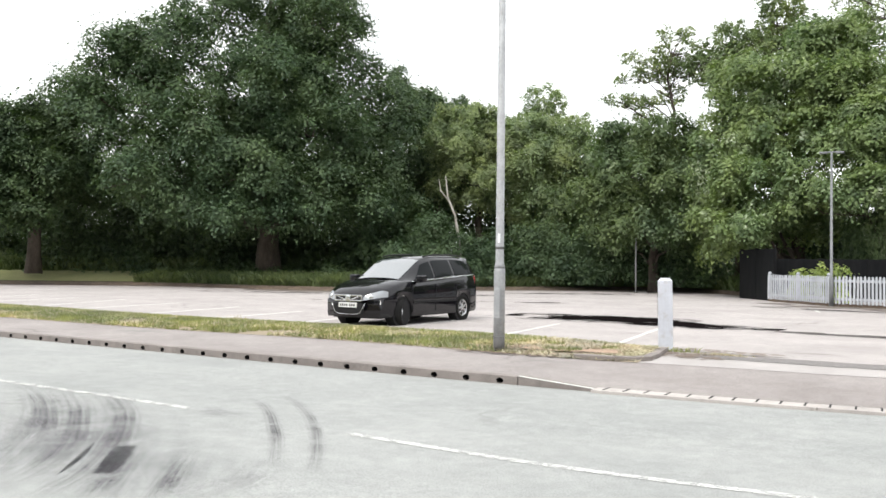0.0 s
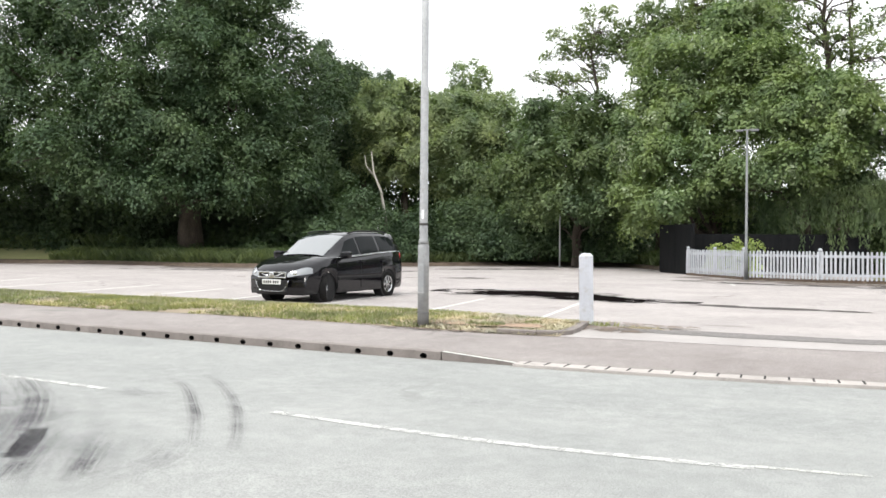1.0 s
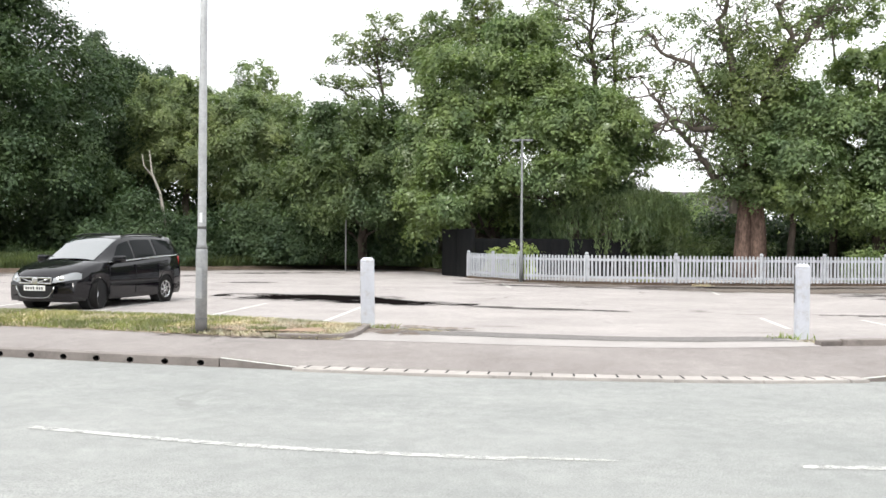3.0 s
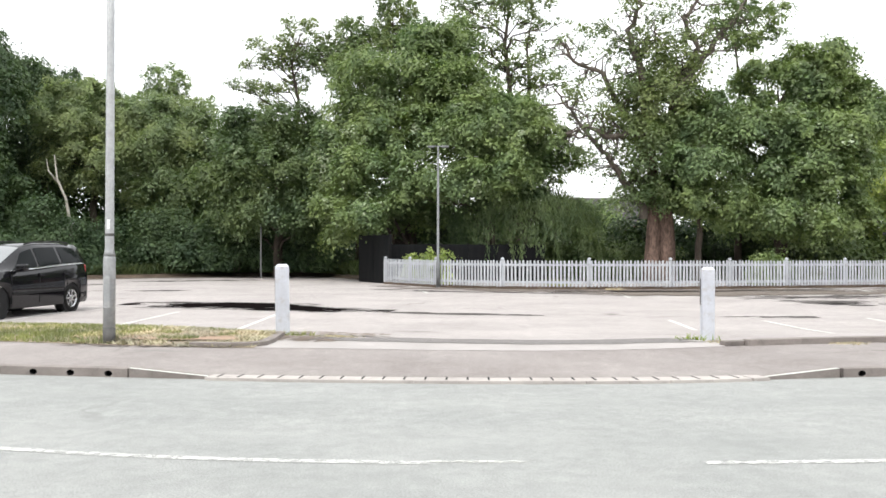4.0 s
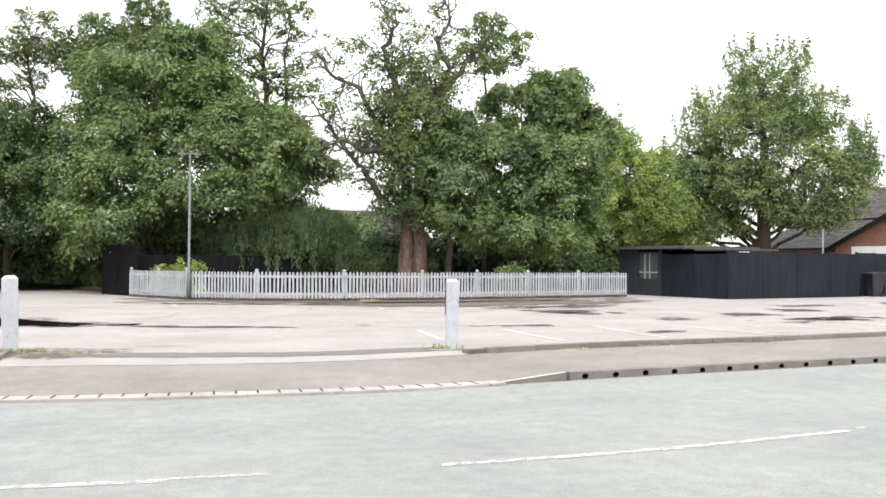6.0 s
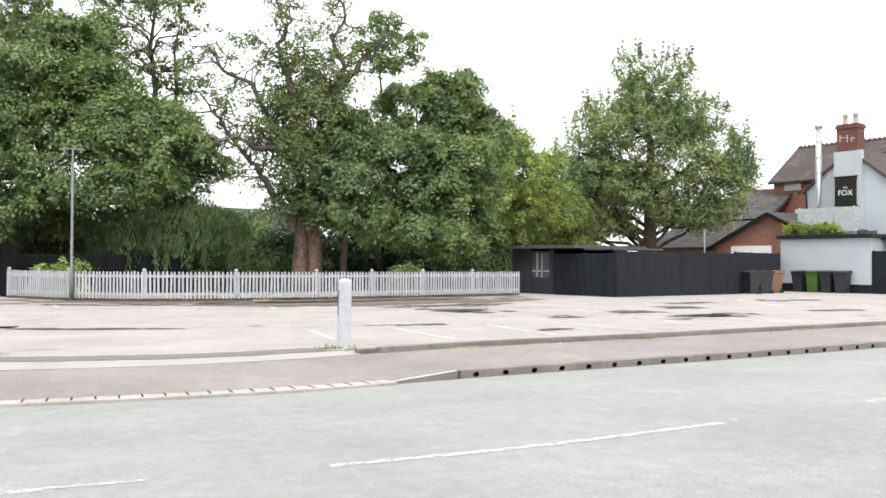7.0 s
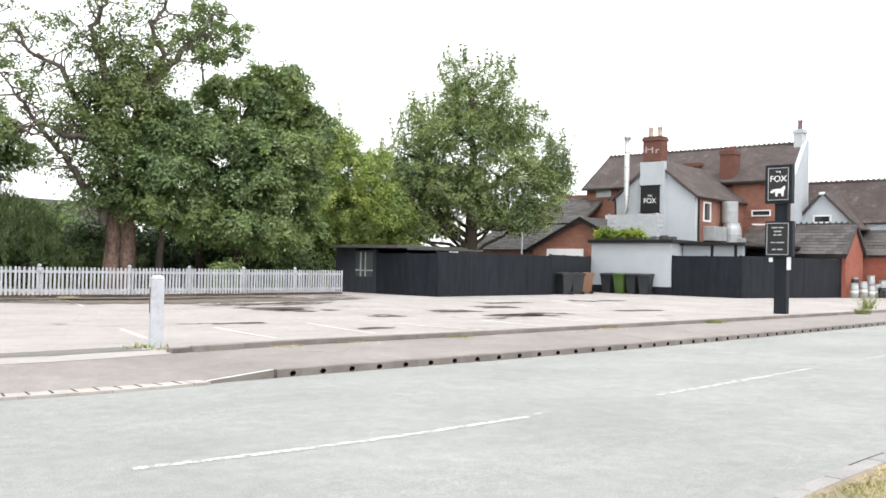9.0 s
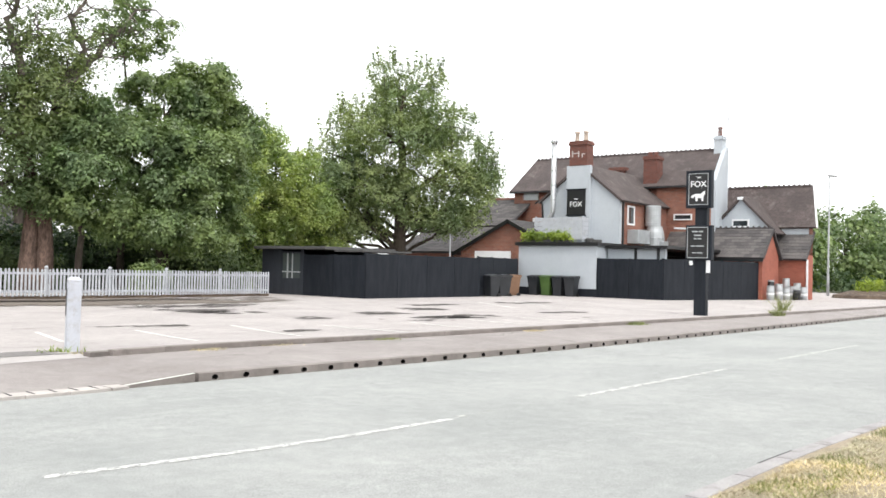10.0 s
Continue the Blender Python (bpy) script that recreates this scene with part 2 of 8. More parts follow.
M = dict(
    road=road_surface("road_chippings", (0.338, 0.348, 0.337), (0.412, 0.419, 0.405), 0.22, (0.24, 0.245, 0.235)),
    carpark=road_surface("car_park_macadam", (0.425, 0.392, 0.378), (0.525, 0.485, 0.468), 0.3, (0.16, 0.15, 0.14), (0.17, 0.155, 0.15), 0.64),
    footway=road_surface("footway_macadam", (0.295, 0.266, 0.254), (0.385, 0.352, 0.337), 0.5, (0.12, 0.11, 0.1), (0.20, 0.19, 0.18), 0.6),
    kerb=surface("kerb_concrete", (0.235, 0.206, 0.190), (0.325, 0.288, 0.268), 0.9, 1.5, 60, 0.35, 0.3, dirt=(0.15, 0.132, 0.12), vary=0.22),
    pale=surface("pale_concrete", (0.45, 0.415, 0.39), (0.54, 0.50, 0.47), 0.9, 1.6, 60, 0.25, 0.3, dirt=(0.3, 0.28, 0.26), vary=0.15),
    # near-black inlet and slot insides; the shade in them is put into the colour
    hole=surface("drain_shade", (0.008, 0.008, 0.008), (0.012, 0.011, 0.010), 0.9, 3, 60, 0.2, 0.0),
    soil=surface("dry_soil", (0.085, 0.06, 0.045), (0.15, 0.11, 0.08), 0.95, 1.2, 30, 0.5, 0.6, dirt=(0.22, 0.17, 0.12)),
    field=surface("rough_grassland", (0.06, 0.085, 0.03), (0.13, 0.14, 0.055), 0.95, 0.5, 25, 0.5, 0.6, dirt=(0.16, 0.13, 0.07)),
    old_kerb=surface("old_kerb_stone", (0.34, 0.325, 0.325), (0.45, 0.43, 0.425), 0.9, 1.2, 50, 0.4, 0.4, dirt=(0.17, 0.15, 0.14), vary=0.25),
    crossing=surface("worn_crossing", (0.385, 0.36, 0.346), (0.47, 0.44, 0.425), 0.9, 0.9, 60, 0.3, 0.3, dirt=(0.34, 0.315, 0.30)),
    tall_grass=leafy("tall_grass", (0.055, 0.085, 0.035), (0.15, 0.185, 0.085), 0.35),
    verge=surface("parched_turf", (0.29, 0.24, 0.165), (0.40, 0.33, 0.245), 0.95, 0.9, 30, 0.5, 0.6, dirt=(0.36, 0.30, 0.19)),
    bank=surface("bank_soil_and_grass", (0.05, 0.05, 0.022), (0.11, 0.095, 0.045), 0.95, 0.5, 18, 0.5, 0.8, dirt=(0.15, 0.15, 0.05)),
    lawn=surface("mown_lawn", (0.26, 0.285, 0.11), (0.37, 0.36, 0.17), 0.95, 0.4, 25, 0.4, 0.5),
    marking=surface("worn_road_paint", (0.62, 0.62, 0.58), (0.78, 0.78, 0.74), 0.75, 2.5, 30, 0.4, 0.2, dirt=(0.42, 0.42, 0.40)),
    white=surface("white_painted_wood", (0.49, 0.51, 0.55), (0.57, 0.59, 0.63), 0.6, 1.6, 22, 0.18, 0.15, dirt=(0.34, 0.34, 0.34), vary=0.2),
    galv=surface("galvanised_steel", (0.33, 0.34, 0.35), (0.43, 0.44, 0.45), 0.6, 3.0, 24, 0.2, 0.1, 0.1, dirt=(0.27, 0.27, 0.26)),
    post_white=surface("white_painted_post", (0.52, 0.54, 0.60), (0.60, 0.62, 0.68), 0.6, 2.2, 26, 0.15, 0.15, dirt=(0.40, 0.38, 0.37)),
    # black shed paint, lighter and bluer: its reflected light is put into the colour
    sheen_black=surface("black_paint_with_sheen", (0.030, 0.034, 0.042), (0.042, 0.046, 0.056), 0.55, 1.4, 14, 0.25, 0.1, stretch=(3, 3, 0.5), spec=0.2),
    # black stain darkened further: the tree shade on these boards is in the colour
    shaded_boards=surface("black_boards_shaded", (0.007, 0.008, 0.009), (0.013, 0.013, 0.014), 0.7, 1.4, 12, 0.3, 0.12, stretch=(3, 3, 0.5), spec=0.1),
    clear_pane=glassy("pale_shed_glass", (0.085, 0.10, 0.098), 0.06),
    loose_slate=slate_tint("grey_slates"),
    lamp_grey=surface("mid_grey_steel", (0.17, 0.18, 0.185), (0.23, 0.24, 0.245), 0.6, 3.0, 24, 0.25, 0.1, 0.1, dirt=(0.13, 0.13, 0.125)),
    dark_band=surface("dark_post_band", (0.07, 0.07, 0.072), (0.11, 0.105, 0.10), 0.7, 6, 40, 0.3, 0.2),
    black_wood=surface("black_stained_boards", (0.015, 0.018, 0.024), (0.025, 0.029, 0.037), 0.55, 1.4, 12, 0.3, 0.12, stretch=(3, 3, 0.5), vary=0.25, spec=0.14),
    render_white=surface("white_painted_render", (0.45, 0.485, 0.525), (0.51, 0.545, 0.58), 0.8, 0.5, 16, 0.12, 0.2),
    brick=brickwork("red_brick", (0.335, 0.125, 0.078), (0.24, 0.088, 0.06), (0.30, 0.23, 0.19)),
    orange=brickwork("painted_orange_brick", (0.40, 0.13, 0.085), (0.34, 0.105, 0.07), (0.33, 0.13, 0.09)),
    stack=brickwork("sooty_brick", (0.195, 0.068, 0.048), (0.14, 0.05, 0.038), (0.15, 0.105, 0.09)),
    tiles=brickwork("clay_roof_tiles", (0.122, 0.096, 0.091), (0.086, 0.068, 0.066), (0.05, 0.038, 0.035), lichen=(0.19, 0.17, 0.155)),
    slate=brickwork("slate_roof", (0.098, 0.090, 0.090), (0.066, 0.062, 0.064), (0.04, 0.036, 0.036)),
    black=surface("black_gloss_paint", (0.008, 0.008, 0.009), (0.013, 0.013, 0.014), 0.4, 3, 30, 0.2, 0.05),
    steel=surface("bright_steel", (0.55, 0.56, 0.57), (0.66, 0.67, 0.68), 0.32, 3, 20, 0.15, 0.05, 0.8),
    dull_steel=surface("dull_sheet_metal", (0.40, 0.42, 0.43), (0.50, 0.52, 0.53), 0.5, 2, 20, 0.15, 0.05, 0.4),
    pot=surface("buff_clay_pot", (0.50, 0.40, 0.33), (0.60, 0.50, 0.42), 0.9, 3, 30, 0.3, 0.1),
    letter=surface("white_sign_paint", (0.74, 0.75, 0.76), (0.80, 0.81, 0.82), 0.6, 3, 30, 0.05, 0.0),
    glass=glassy("dark_window_glass", (0.03, 0.035, 0.04)),
    bin_grey=surface("grey_bin_plastic", (0.022, 0.025, 0.029), (0.034, 0.037, 0.042), 0.5, 2, 30, 0.15, 0.05),
    bin_green=surface("green_bin_plastic", (0.05, 0.10, 0.02), (0.07, 0.13, 0.03), 0.5, 2, 30, 0.15, 0.05),
    bin_brown=surface("brown_bin_plastic", (0.20, 0.11, 0.065), (0.26, 0.15, 0.09), 0.55, 2, 30, 0.15, 0.05),
    dead_wood=surface("bleached_dead_wood", (0.34, 0.31, 0.27), (0.45, 0.42, 0.37), 0.9, 3, 20, 0.3, 0.4),
    bark=surface("bark", (0.055, 0.042, 0.032), (0.12, 0.095, 0.075), 0.95, 2.5, 18, 0.6, 0.9, stretch=(1, 1, 0.3)),
    grey_bark=surface("grey_limb_bark", (0.10, 0.082, 0.068), (0.19, 0.16, 0.135), 0.95, 2.5, 16, 0.55, 0.9, stretch=(1, 1, 0.3)),
    red_bark=surface("reddish_bark", (0.115, 0.072, 0.055), (0.25, 0.165, 0.13), 0.95, 3.5, 14, 0.8, 1.0, stretch=(1, 1, 0.3)),
    oak=leafy("oak_leaves", (0.036, 0.066, 0.036), (0.108, 0.160, 0.084), 0.26, share=0.05, pale=(0.155, 0.19, 0.115)),
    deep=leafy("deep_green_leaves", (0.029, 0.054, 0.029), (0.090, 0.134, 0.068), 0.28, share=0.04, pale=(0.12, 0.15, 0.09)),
    syc=leafy("sycamore_leaves", (0.078, 0.122, 0.056), (0.240, 0.310, 0.146), 0.30, share=0.2, pale=(0.42, 0.47, 0.34)),
    bright=leafy("bright_leaves", (0.213, 0.269, 0.097), (0.431, 0.495, 0.218), 0.42),
    dull=leafy("dull_leaves", (0.064, 0.098, 0.050), (0.166, 0.220, 0.110), 0.30),
    birch=leafy("birch_leaves", (0.141, 0.184, 0.098), (0.312, 0.368, 0.200), 0.34),
    gnarl=leafy("thin_old_leaves", (0.095, 0.131, 0.064), (0.223, 0.272, 0.134), 0.34),
    lime=leafy("lime_green_leaves", (0.16, 0.24, 0.04), (0.36, 0.42, 0.09), 0.4),
    grass=leafy("grass_blades", (0.15, 0.18, 0.065), (0.34, 0.34, 0.165), 0.2),
    straw=leafy("dry_grass_blades", (0.40, 0.335, 0.235), (0.62, 0.54, 0.42), 0.06, pale=(0.62, 0.55, 0.45)),
)


# ---- mesh helpers ----
def meshed(name, bm, material, smooth=False):
    me = bpy.data.meshes.new(name)
    bmesh.ops.recalc_face_normals(bm, faces=bm.faces)
    bm.to_mesh(me)
    bm.free()
    for mt in material if isinstance(material, (list, tuple)) else [material]:
        me.materials.append(mt)
    if smooth:
        me.shade_smooth()
    return me


def part(name, bm, material, parent=None, label="", smooth=False):
    ob = new(name, meshed(name, bm, material, smooth))
    ob.parent = parent
    if label:
        ob["label"] = label
    return ob


def thing(name, m, label, category, group="", kind=""):
    ob = new(name)
    ob.empty_display_size = 0.1
    ob.matrix_world = m
    return tagged(ob, label, category, group, kind)


def raw(name, verts, faces, material, parent=None, smooth=False):
    """A mesh from arrays, for large counts."""
    me = bpy.data.meshes.new(name)
    verts, faces = np.asarray(verts, np.float32), np.asarray(faces, np.int32)
    k = faces.shape[1]
    me.vertices.add(len(verts))
    me.vertices.foreach_set("co", verts.ravel())
    me.loops.add(faces.size)
    me.loops.foreach_set("vertex_index", faces.ravel())
    me.polygons.add(len(faces))
    me.polygons.foreach_set("loop_start", np.arange(0, faces.size, k, dtype=np.int32))
    me.polygons.foreach_set("loop_total", np.full(len(faces), k, np.int32))
    me.update(calc_edges=True)
    me.materials.append(material)
    if smooth:
        me.shade_smooth()
    ob = new(name, me)
    ob.parent = parent
    return ob


def box(bm, x0, x1, y0, y1, z0, z1, m=None, bevel=0.0):
    r = bmesh.ops.create_cube(bm, size=1)
    vs = r["verts"]
    bmesh.ops.transform(bm, matrix=Matrix.LocRotScale(((x0 + x1) / 2, (y0 + y1) / 2, (z0 + z1) / 2), None, (x1 - x0, y1 - y0, z1 - z0)), verts=vs)
    if bevel:
        es = list({e for v in vs for e in v.link_edges})
        r2 = bmesh.ops.bevel(bm, geom=es, offset=bevel, segments=2, affect="EDGES", profile=0.6)
        vs = list({v for f in r2["faces"] for v in f.verts} | {v for v in vs if v.is_valid})
    if m is not None:
        bmesh.ops.transform(bm, matrix=m, verts=vs)
    return vs


def boxed(x0, x1, y0, y1, z0, z1, bevel=0.0, m=None):
    bm = bmesh.new()
    box(bm, x0, x1, y0, y1, z0, z1, m, bevel)
    return bm


def tube(bm, pts, radii, sides=8, caps=True):
    """A tapered tube through points."""
    rings, prev = [], None
    pts = [Vector(p) for p in pts]
    for i, p in enumerate(pts):
        d = (pts[min(i + 1, len(pts) - 1)] - pts[max(i - 1, 0)]).normalized()
        a = (prev - d * prev.dot(d)) if prev else d.orthogonal()
        a = a.normalized() if a.length > 1e-5 else d.orthogonal().normalized()
        prev = a
        b = d.cross(a)
        rings.append([bm.verts.new(p + (a * math.cos(k * math.tau / sides) + b * math.sin(k * math.tau / sides)) * radii[i]) for k in range(sides)])
    for r0, r1 in zip(rings, rings[1:]):
        for k in range(sides):
            bm.faces.new((r0[k], r0[(k + 1) % sides], r1[(k + 1) % sides], r1[k]))
    if caps:
        bm.faces.new(rings[0][::-1])
        bm.faces.new(rings[-1])
    return bm


def lathe(bm, rings, sides=12, m=None):
    """Rings of (radius, z) turned about z."""
    loops = [[bm.verts.new((r * math.cos(k * math.tau / sides), r * math.sin(k * math.tau / sides), z)) for k in range(sides)] for r, z in rings]
    for r0, r1 in zip(loops, loops[1:]):
        for k in range(sides):
            bm.faces.new((r0[k], r0[(k + 1) % sides], r1[(k + 1) % sides], r1[k]))
    bm.faces.new(loops[0][::-1])
    bm.faces.new(loops[-1])
    if m is not None:
        bmesh.ops.transform(bm, matrix=m, verts=[v for r in loops for v in r])
    return bm


def prism(bm, outline, y0, y1, m=None):
    """An outline in x and z, drawn out from y0 to y1."""
    a = [bm.verts.new((x, y0, z)) for x, z in outline]
    b = [bm.verts.new((x, y1, z)) for x, z in outline]
    k = len(outline)
    bm.faces.new(a)
    bm.faces.new(b[::-1])
    for i in range(k):
        bm.faces.new((a[i], b[i], b[(i + 1) % k], a[(i + 1) % k]))
    if m is not None:
        bmesh.ops.transform(bm, matrix=m, verts=a + b)
    return bm


def smooth_line(points):
    """A monotone curve y(x) through a few points, straight beyond its ends."""
    xs, ys = [np.array(c, float) for c in zip(*points)]
    d = np.diff(ys) / np.diff(xs)
    g = np.concatenate([[d[0]], (d[:-1] * np.diff(xs)[1:] + d[1:] * np.diff(xs)[:-1]) / (xs[2:] - xs[:-2]), [d[-1]]])

    def curve(x):
        if x <= xs[0]:
            return float(ys[0] + g[0] * (x - xs[0]))
        if x >= xs[-1]:
            return float(ys[-1] + g[-1] * (x - xs[-1]))
        i = int(np.searchsorted(xs, x) - 1)
        h = xs[i + 1] - xs[i]
        t = (x - xs[i]) / h
        return float((1 + 2 * t) * (1 - t) ** 2 * ys[i] + t * (1 - t) ** 2 * h * g[i] + t * t * (3 - 2 * t) * ys[i + 1] + t * t * (t - 1) * h * g[i + 1])
    return curve


# ---- the plan: lines along the road, which bends away at both ends ----
kerb_y = smooth_line([(-60, 18.4), (-15.4, 12.4), (-8.5, 11.52), (-4.5, 11.05), (-2, 10.86), (0, 10.86), (2, 11.02), (4.5, 11.62), (8.4, 12.42), (12, 13.2), (18.8, 14.95), (25, 16.65), (37, 20.1)])
mid_y = smooth_line([(-60, 14.8), (-10.1, 8.0), (-6.5, 7.5), (-4.4, 7.14), (-2.4, 6.81), (-0.4, 6.74), (1.6, 6.86), (3.4, 7.07), (5.6, 7.54), (7.9, 8.15), (12.5, 9.45), (14.8, 10.1), (19.9, 11.5)])
near_y = smooth_line([(-60, 10.9), (-10, 4.0), (-4, 3.2), (0, 3.2), (3.4, 3.7), (5.05, 4.14), (7.02, 4.68), (8.25, 4.97), (9.7, 5.27), (14, 6.3), (20, 8.0)])
path_y = smooth_line([(-60, 20.6), (-18.5, 14.45), (-13.3, 13.75), (-8.6, 13.4), (-6.3, 13.02), (-4.5, 12.64), (-2.2, 12.56), (-0.6, 12.45), (1.0, 12.5), (2.2, 12.76), (3.1, 13.1), (4.7, 13.65), (9.4, 14.7), (14.9, 15.95), (24, 18.1), (36, 21.2)])
lot_y = smooth_line([(-60, 24.6), (-21, 18.2), (-15, 17.1), (-12.3, 16.9), (-7, 16.3), (-4.4, 15.7), (-3, 14.9)])
bank_y = smooth_line([(-80, 26), (-60, 31), (-44.6, 34.6), (-36, 38.0), (-27.4, 37.4), (-23, 38.3), (-19.4, 43.4), (-16, 46.8), (-8, 47.0), (-4.8, 41.0)])
LOT = 0.13
BACK = 0.20


def along(x, fn=kerb_y):
    return math.atan2(fn(x + 0.05) - fn(x - 0.05), 0.1)


def strip(name, xs, rows, material, thick=0.0):
    """A sheet along the road: rows of y(x) and z(x)."""
    bm = bmesh.new()
    grid = [[bm.verts.new((x, fy(x), fz(x))) for fy, fz in rows] for x in xs]
    for g0, g1 in zip(grid, grid[1:]):
        for j in range(len(rows) - 1):
            bm.faces.new((g0[j], g1[j], g1[j + 1], g0[j + 1]))
    return part(name, bm, material)


def span(a, b, n):
    return [a + (b - a) * i / n for i in range(n + 1)]


def ease(t):
    t = min(1.0, max(0.0, t))
    return t * t * (3 - 2 * t)


def front_z(x):
    """Height of the footway's front edge: low across the vehicle crossing."""
    return 0.03 + 0.079 * (ease((-3.4 - x) / 1.0) + ease((x - 3.4) / 1.0))


flat = lambda z: (lambda x: z)
off = lambda fn, d: (lambda x: fn(x) + d)
between = lambda f0, f1, k: (lambda x: f0(x) + (f1(x) - f0(x)) * k)

bm = bmesh.new()
bmesh.ops.create_grid(bm, x_segments=24, y_segments=24, size=1500)
tagged(part("ground", bm, M["field"]), "rough green grassland reaching to the horizon", "ground", kind="structure").location = (0, 0, -0.12)

tagged(strip("road", span(-90, 150, 240), [(near_y, flat(0.0)), (between(near_y, mid_y, 0.5), flat(0.02)), (mid_y, flat(0.03)), (between(mid_y, kerb_y, 0.5), flat(0.02)), (off(kerb_y, 0.0), flat(0.0))], M["road"]),
       "pale grey chipped road with worn tracks", "road", kind="structure")
tagged(strip("footway", span(-90, 150, 480), [(off(kerb_y, 0.14), front_z), (between(kerb_y, path_y, 0.5), lambda x: (front_z(x) + BACK) / 2), (off(path_y, 0.02), flat(BACK))], M["footway"]),
       "brownish grey macadam footway with patches", "pavement", kind="structure")
tagged(strip("near_footway", span(-90, 150, 120), [(flat(-40.0), flat(0.1)), (off(near_y, -1.2), flat(0.11)), (off(near_y, -0.15), flat(0.052))], M["verge"]),
       "parched grass verge on the near side", "verge", kind="structure")
# car park: left of the entrance it ends at the verge, right of it at the edging
lot_front = lambda x: lot_y(x) if x < -3.3 else (path_y(x) + 0.15 if x > 3.4 else 13.9 + 0.03 * x * x)


def lot_z(p):
    """Height of the car park just above its surface."""
    d = (p.y - lot_front(p.x)) / 3.0
    return LOT + 0.006 + ((BACK - 0.01 - LOT) * max(0.0, 1 - d) if p.x > -3.3 else 0.0)


lot_xs = span(-60, -3.32, 60) + span(-3.28, 3.38, 12) + span(3.42, 75, 80)
tagged(strip("car_park", lot_xs, [(lot_front, lambda x: BACK - 0.01 if x > -3.3 else LOT), (lambda x: lot_front(x) + 3.0, flat(LOT)), (flat(36.0), flat(LOT)), (flat(80.0), flat(LOT))], M["carpark"]),
       "pale pinkish grey macadam car park with dark stains", "car park", kind="structure")
tagged(strip("verge", span(-90, -3.22, 120), [(path_y, lambda x: BACK + 0.005), (between(path_y, lot_y, 0.2), lambda x: BACK + 0.04), (between(path_y, lot_y, 0.6), flat(BACK + 0.05)), (off(lot_y, 0.1), flat(LOT + 0.02))], M["verge"]),
       "strip of half-dead grass between footway and car park", "verge", kind="structure")
tagged(strip("soil_edge", span(-90, -6, 110), [(off(bank_y, -0.25), flat(LOT + 0.01)), (off(bank_y, 0.15), flat(LOT + 0.13)), (off(bank_y, 0.7), flat(LOT + 0.2))], M["soil"]),
       "low ridge of dark soil and leaf litter at the kerb", "soil", kind="structure")
tagged(strip("crossing", span(-3.24, 3.38, 24), [(off(path_y, 0.01), flat(BACK + 0.003)), (lambda x: 13.95 + 0.03 * x * x, flat(BACK + 0.003))], M["crossing"]),
       "worn pale concrete band across the entrance", "pavement", kind="structure")
tagged(strip("bank", span(-90, -4.8, 140), [(bank_y, flat(LOT + 0.004)), (off(bank_y, 0.35), flat(LOT + 0.12)), (off(bank_y, 1.2), flat(LOT + 0.25)), (off(bank_y, 5), flat(LOT + 0.85)), (off(bank_y, 40), flat(LOT + 1.3))], M["bank"]),
       "low bank of rough grass and soil under the trees", "bank", kind="structure")


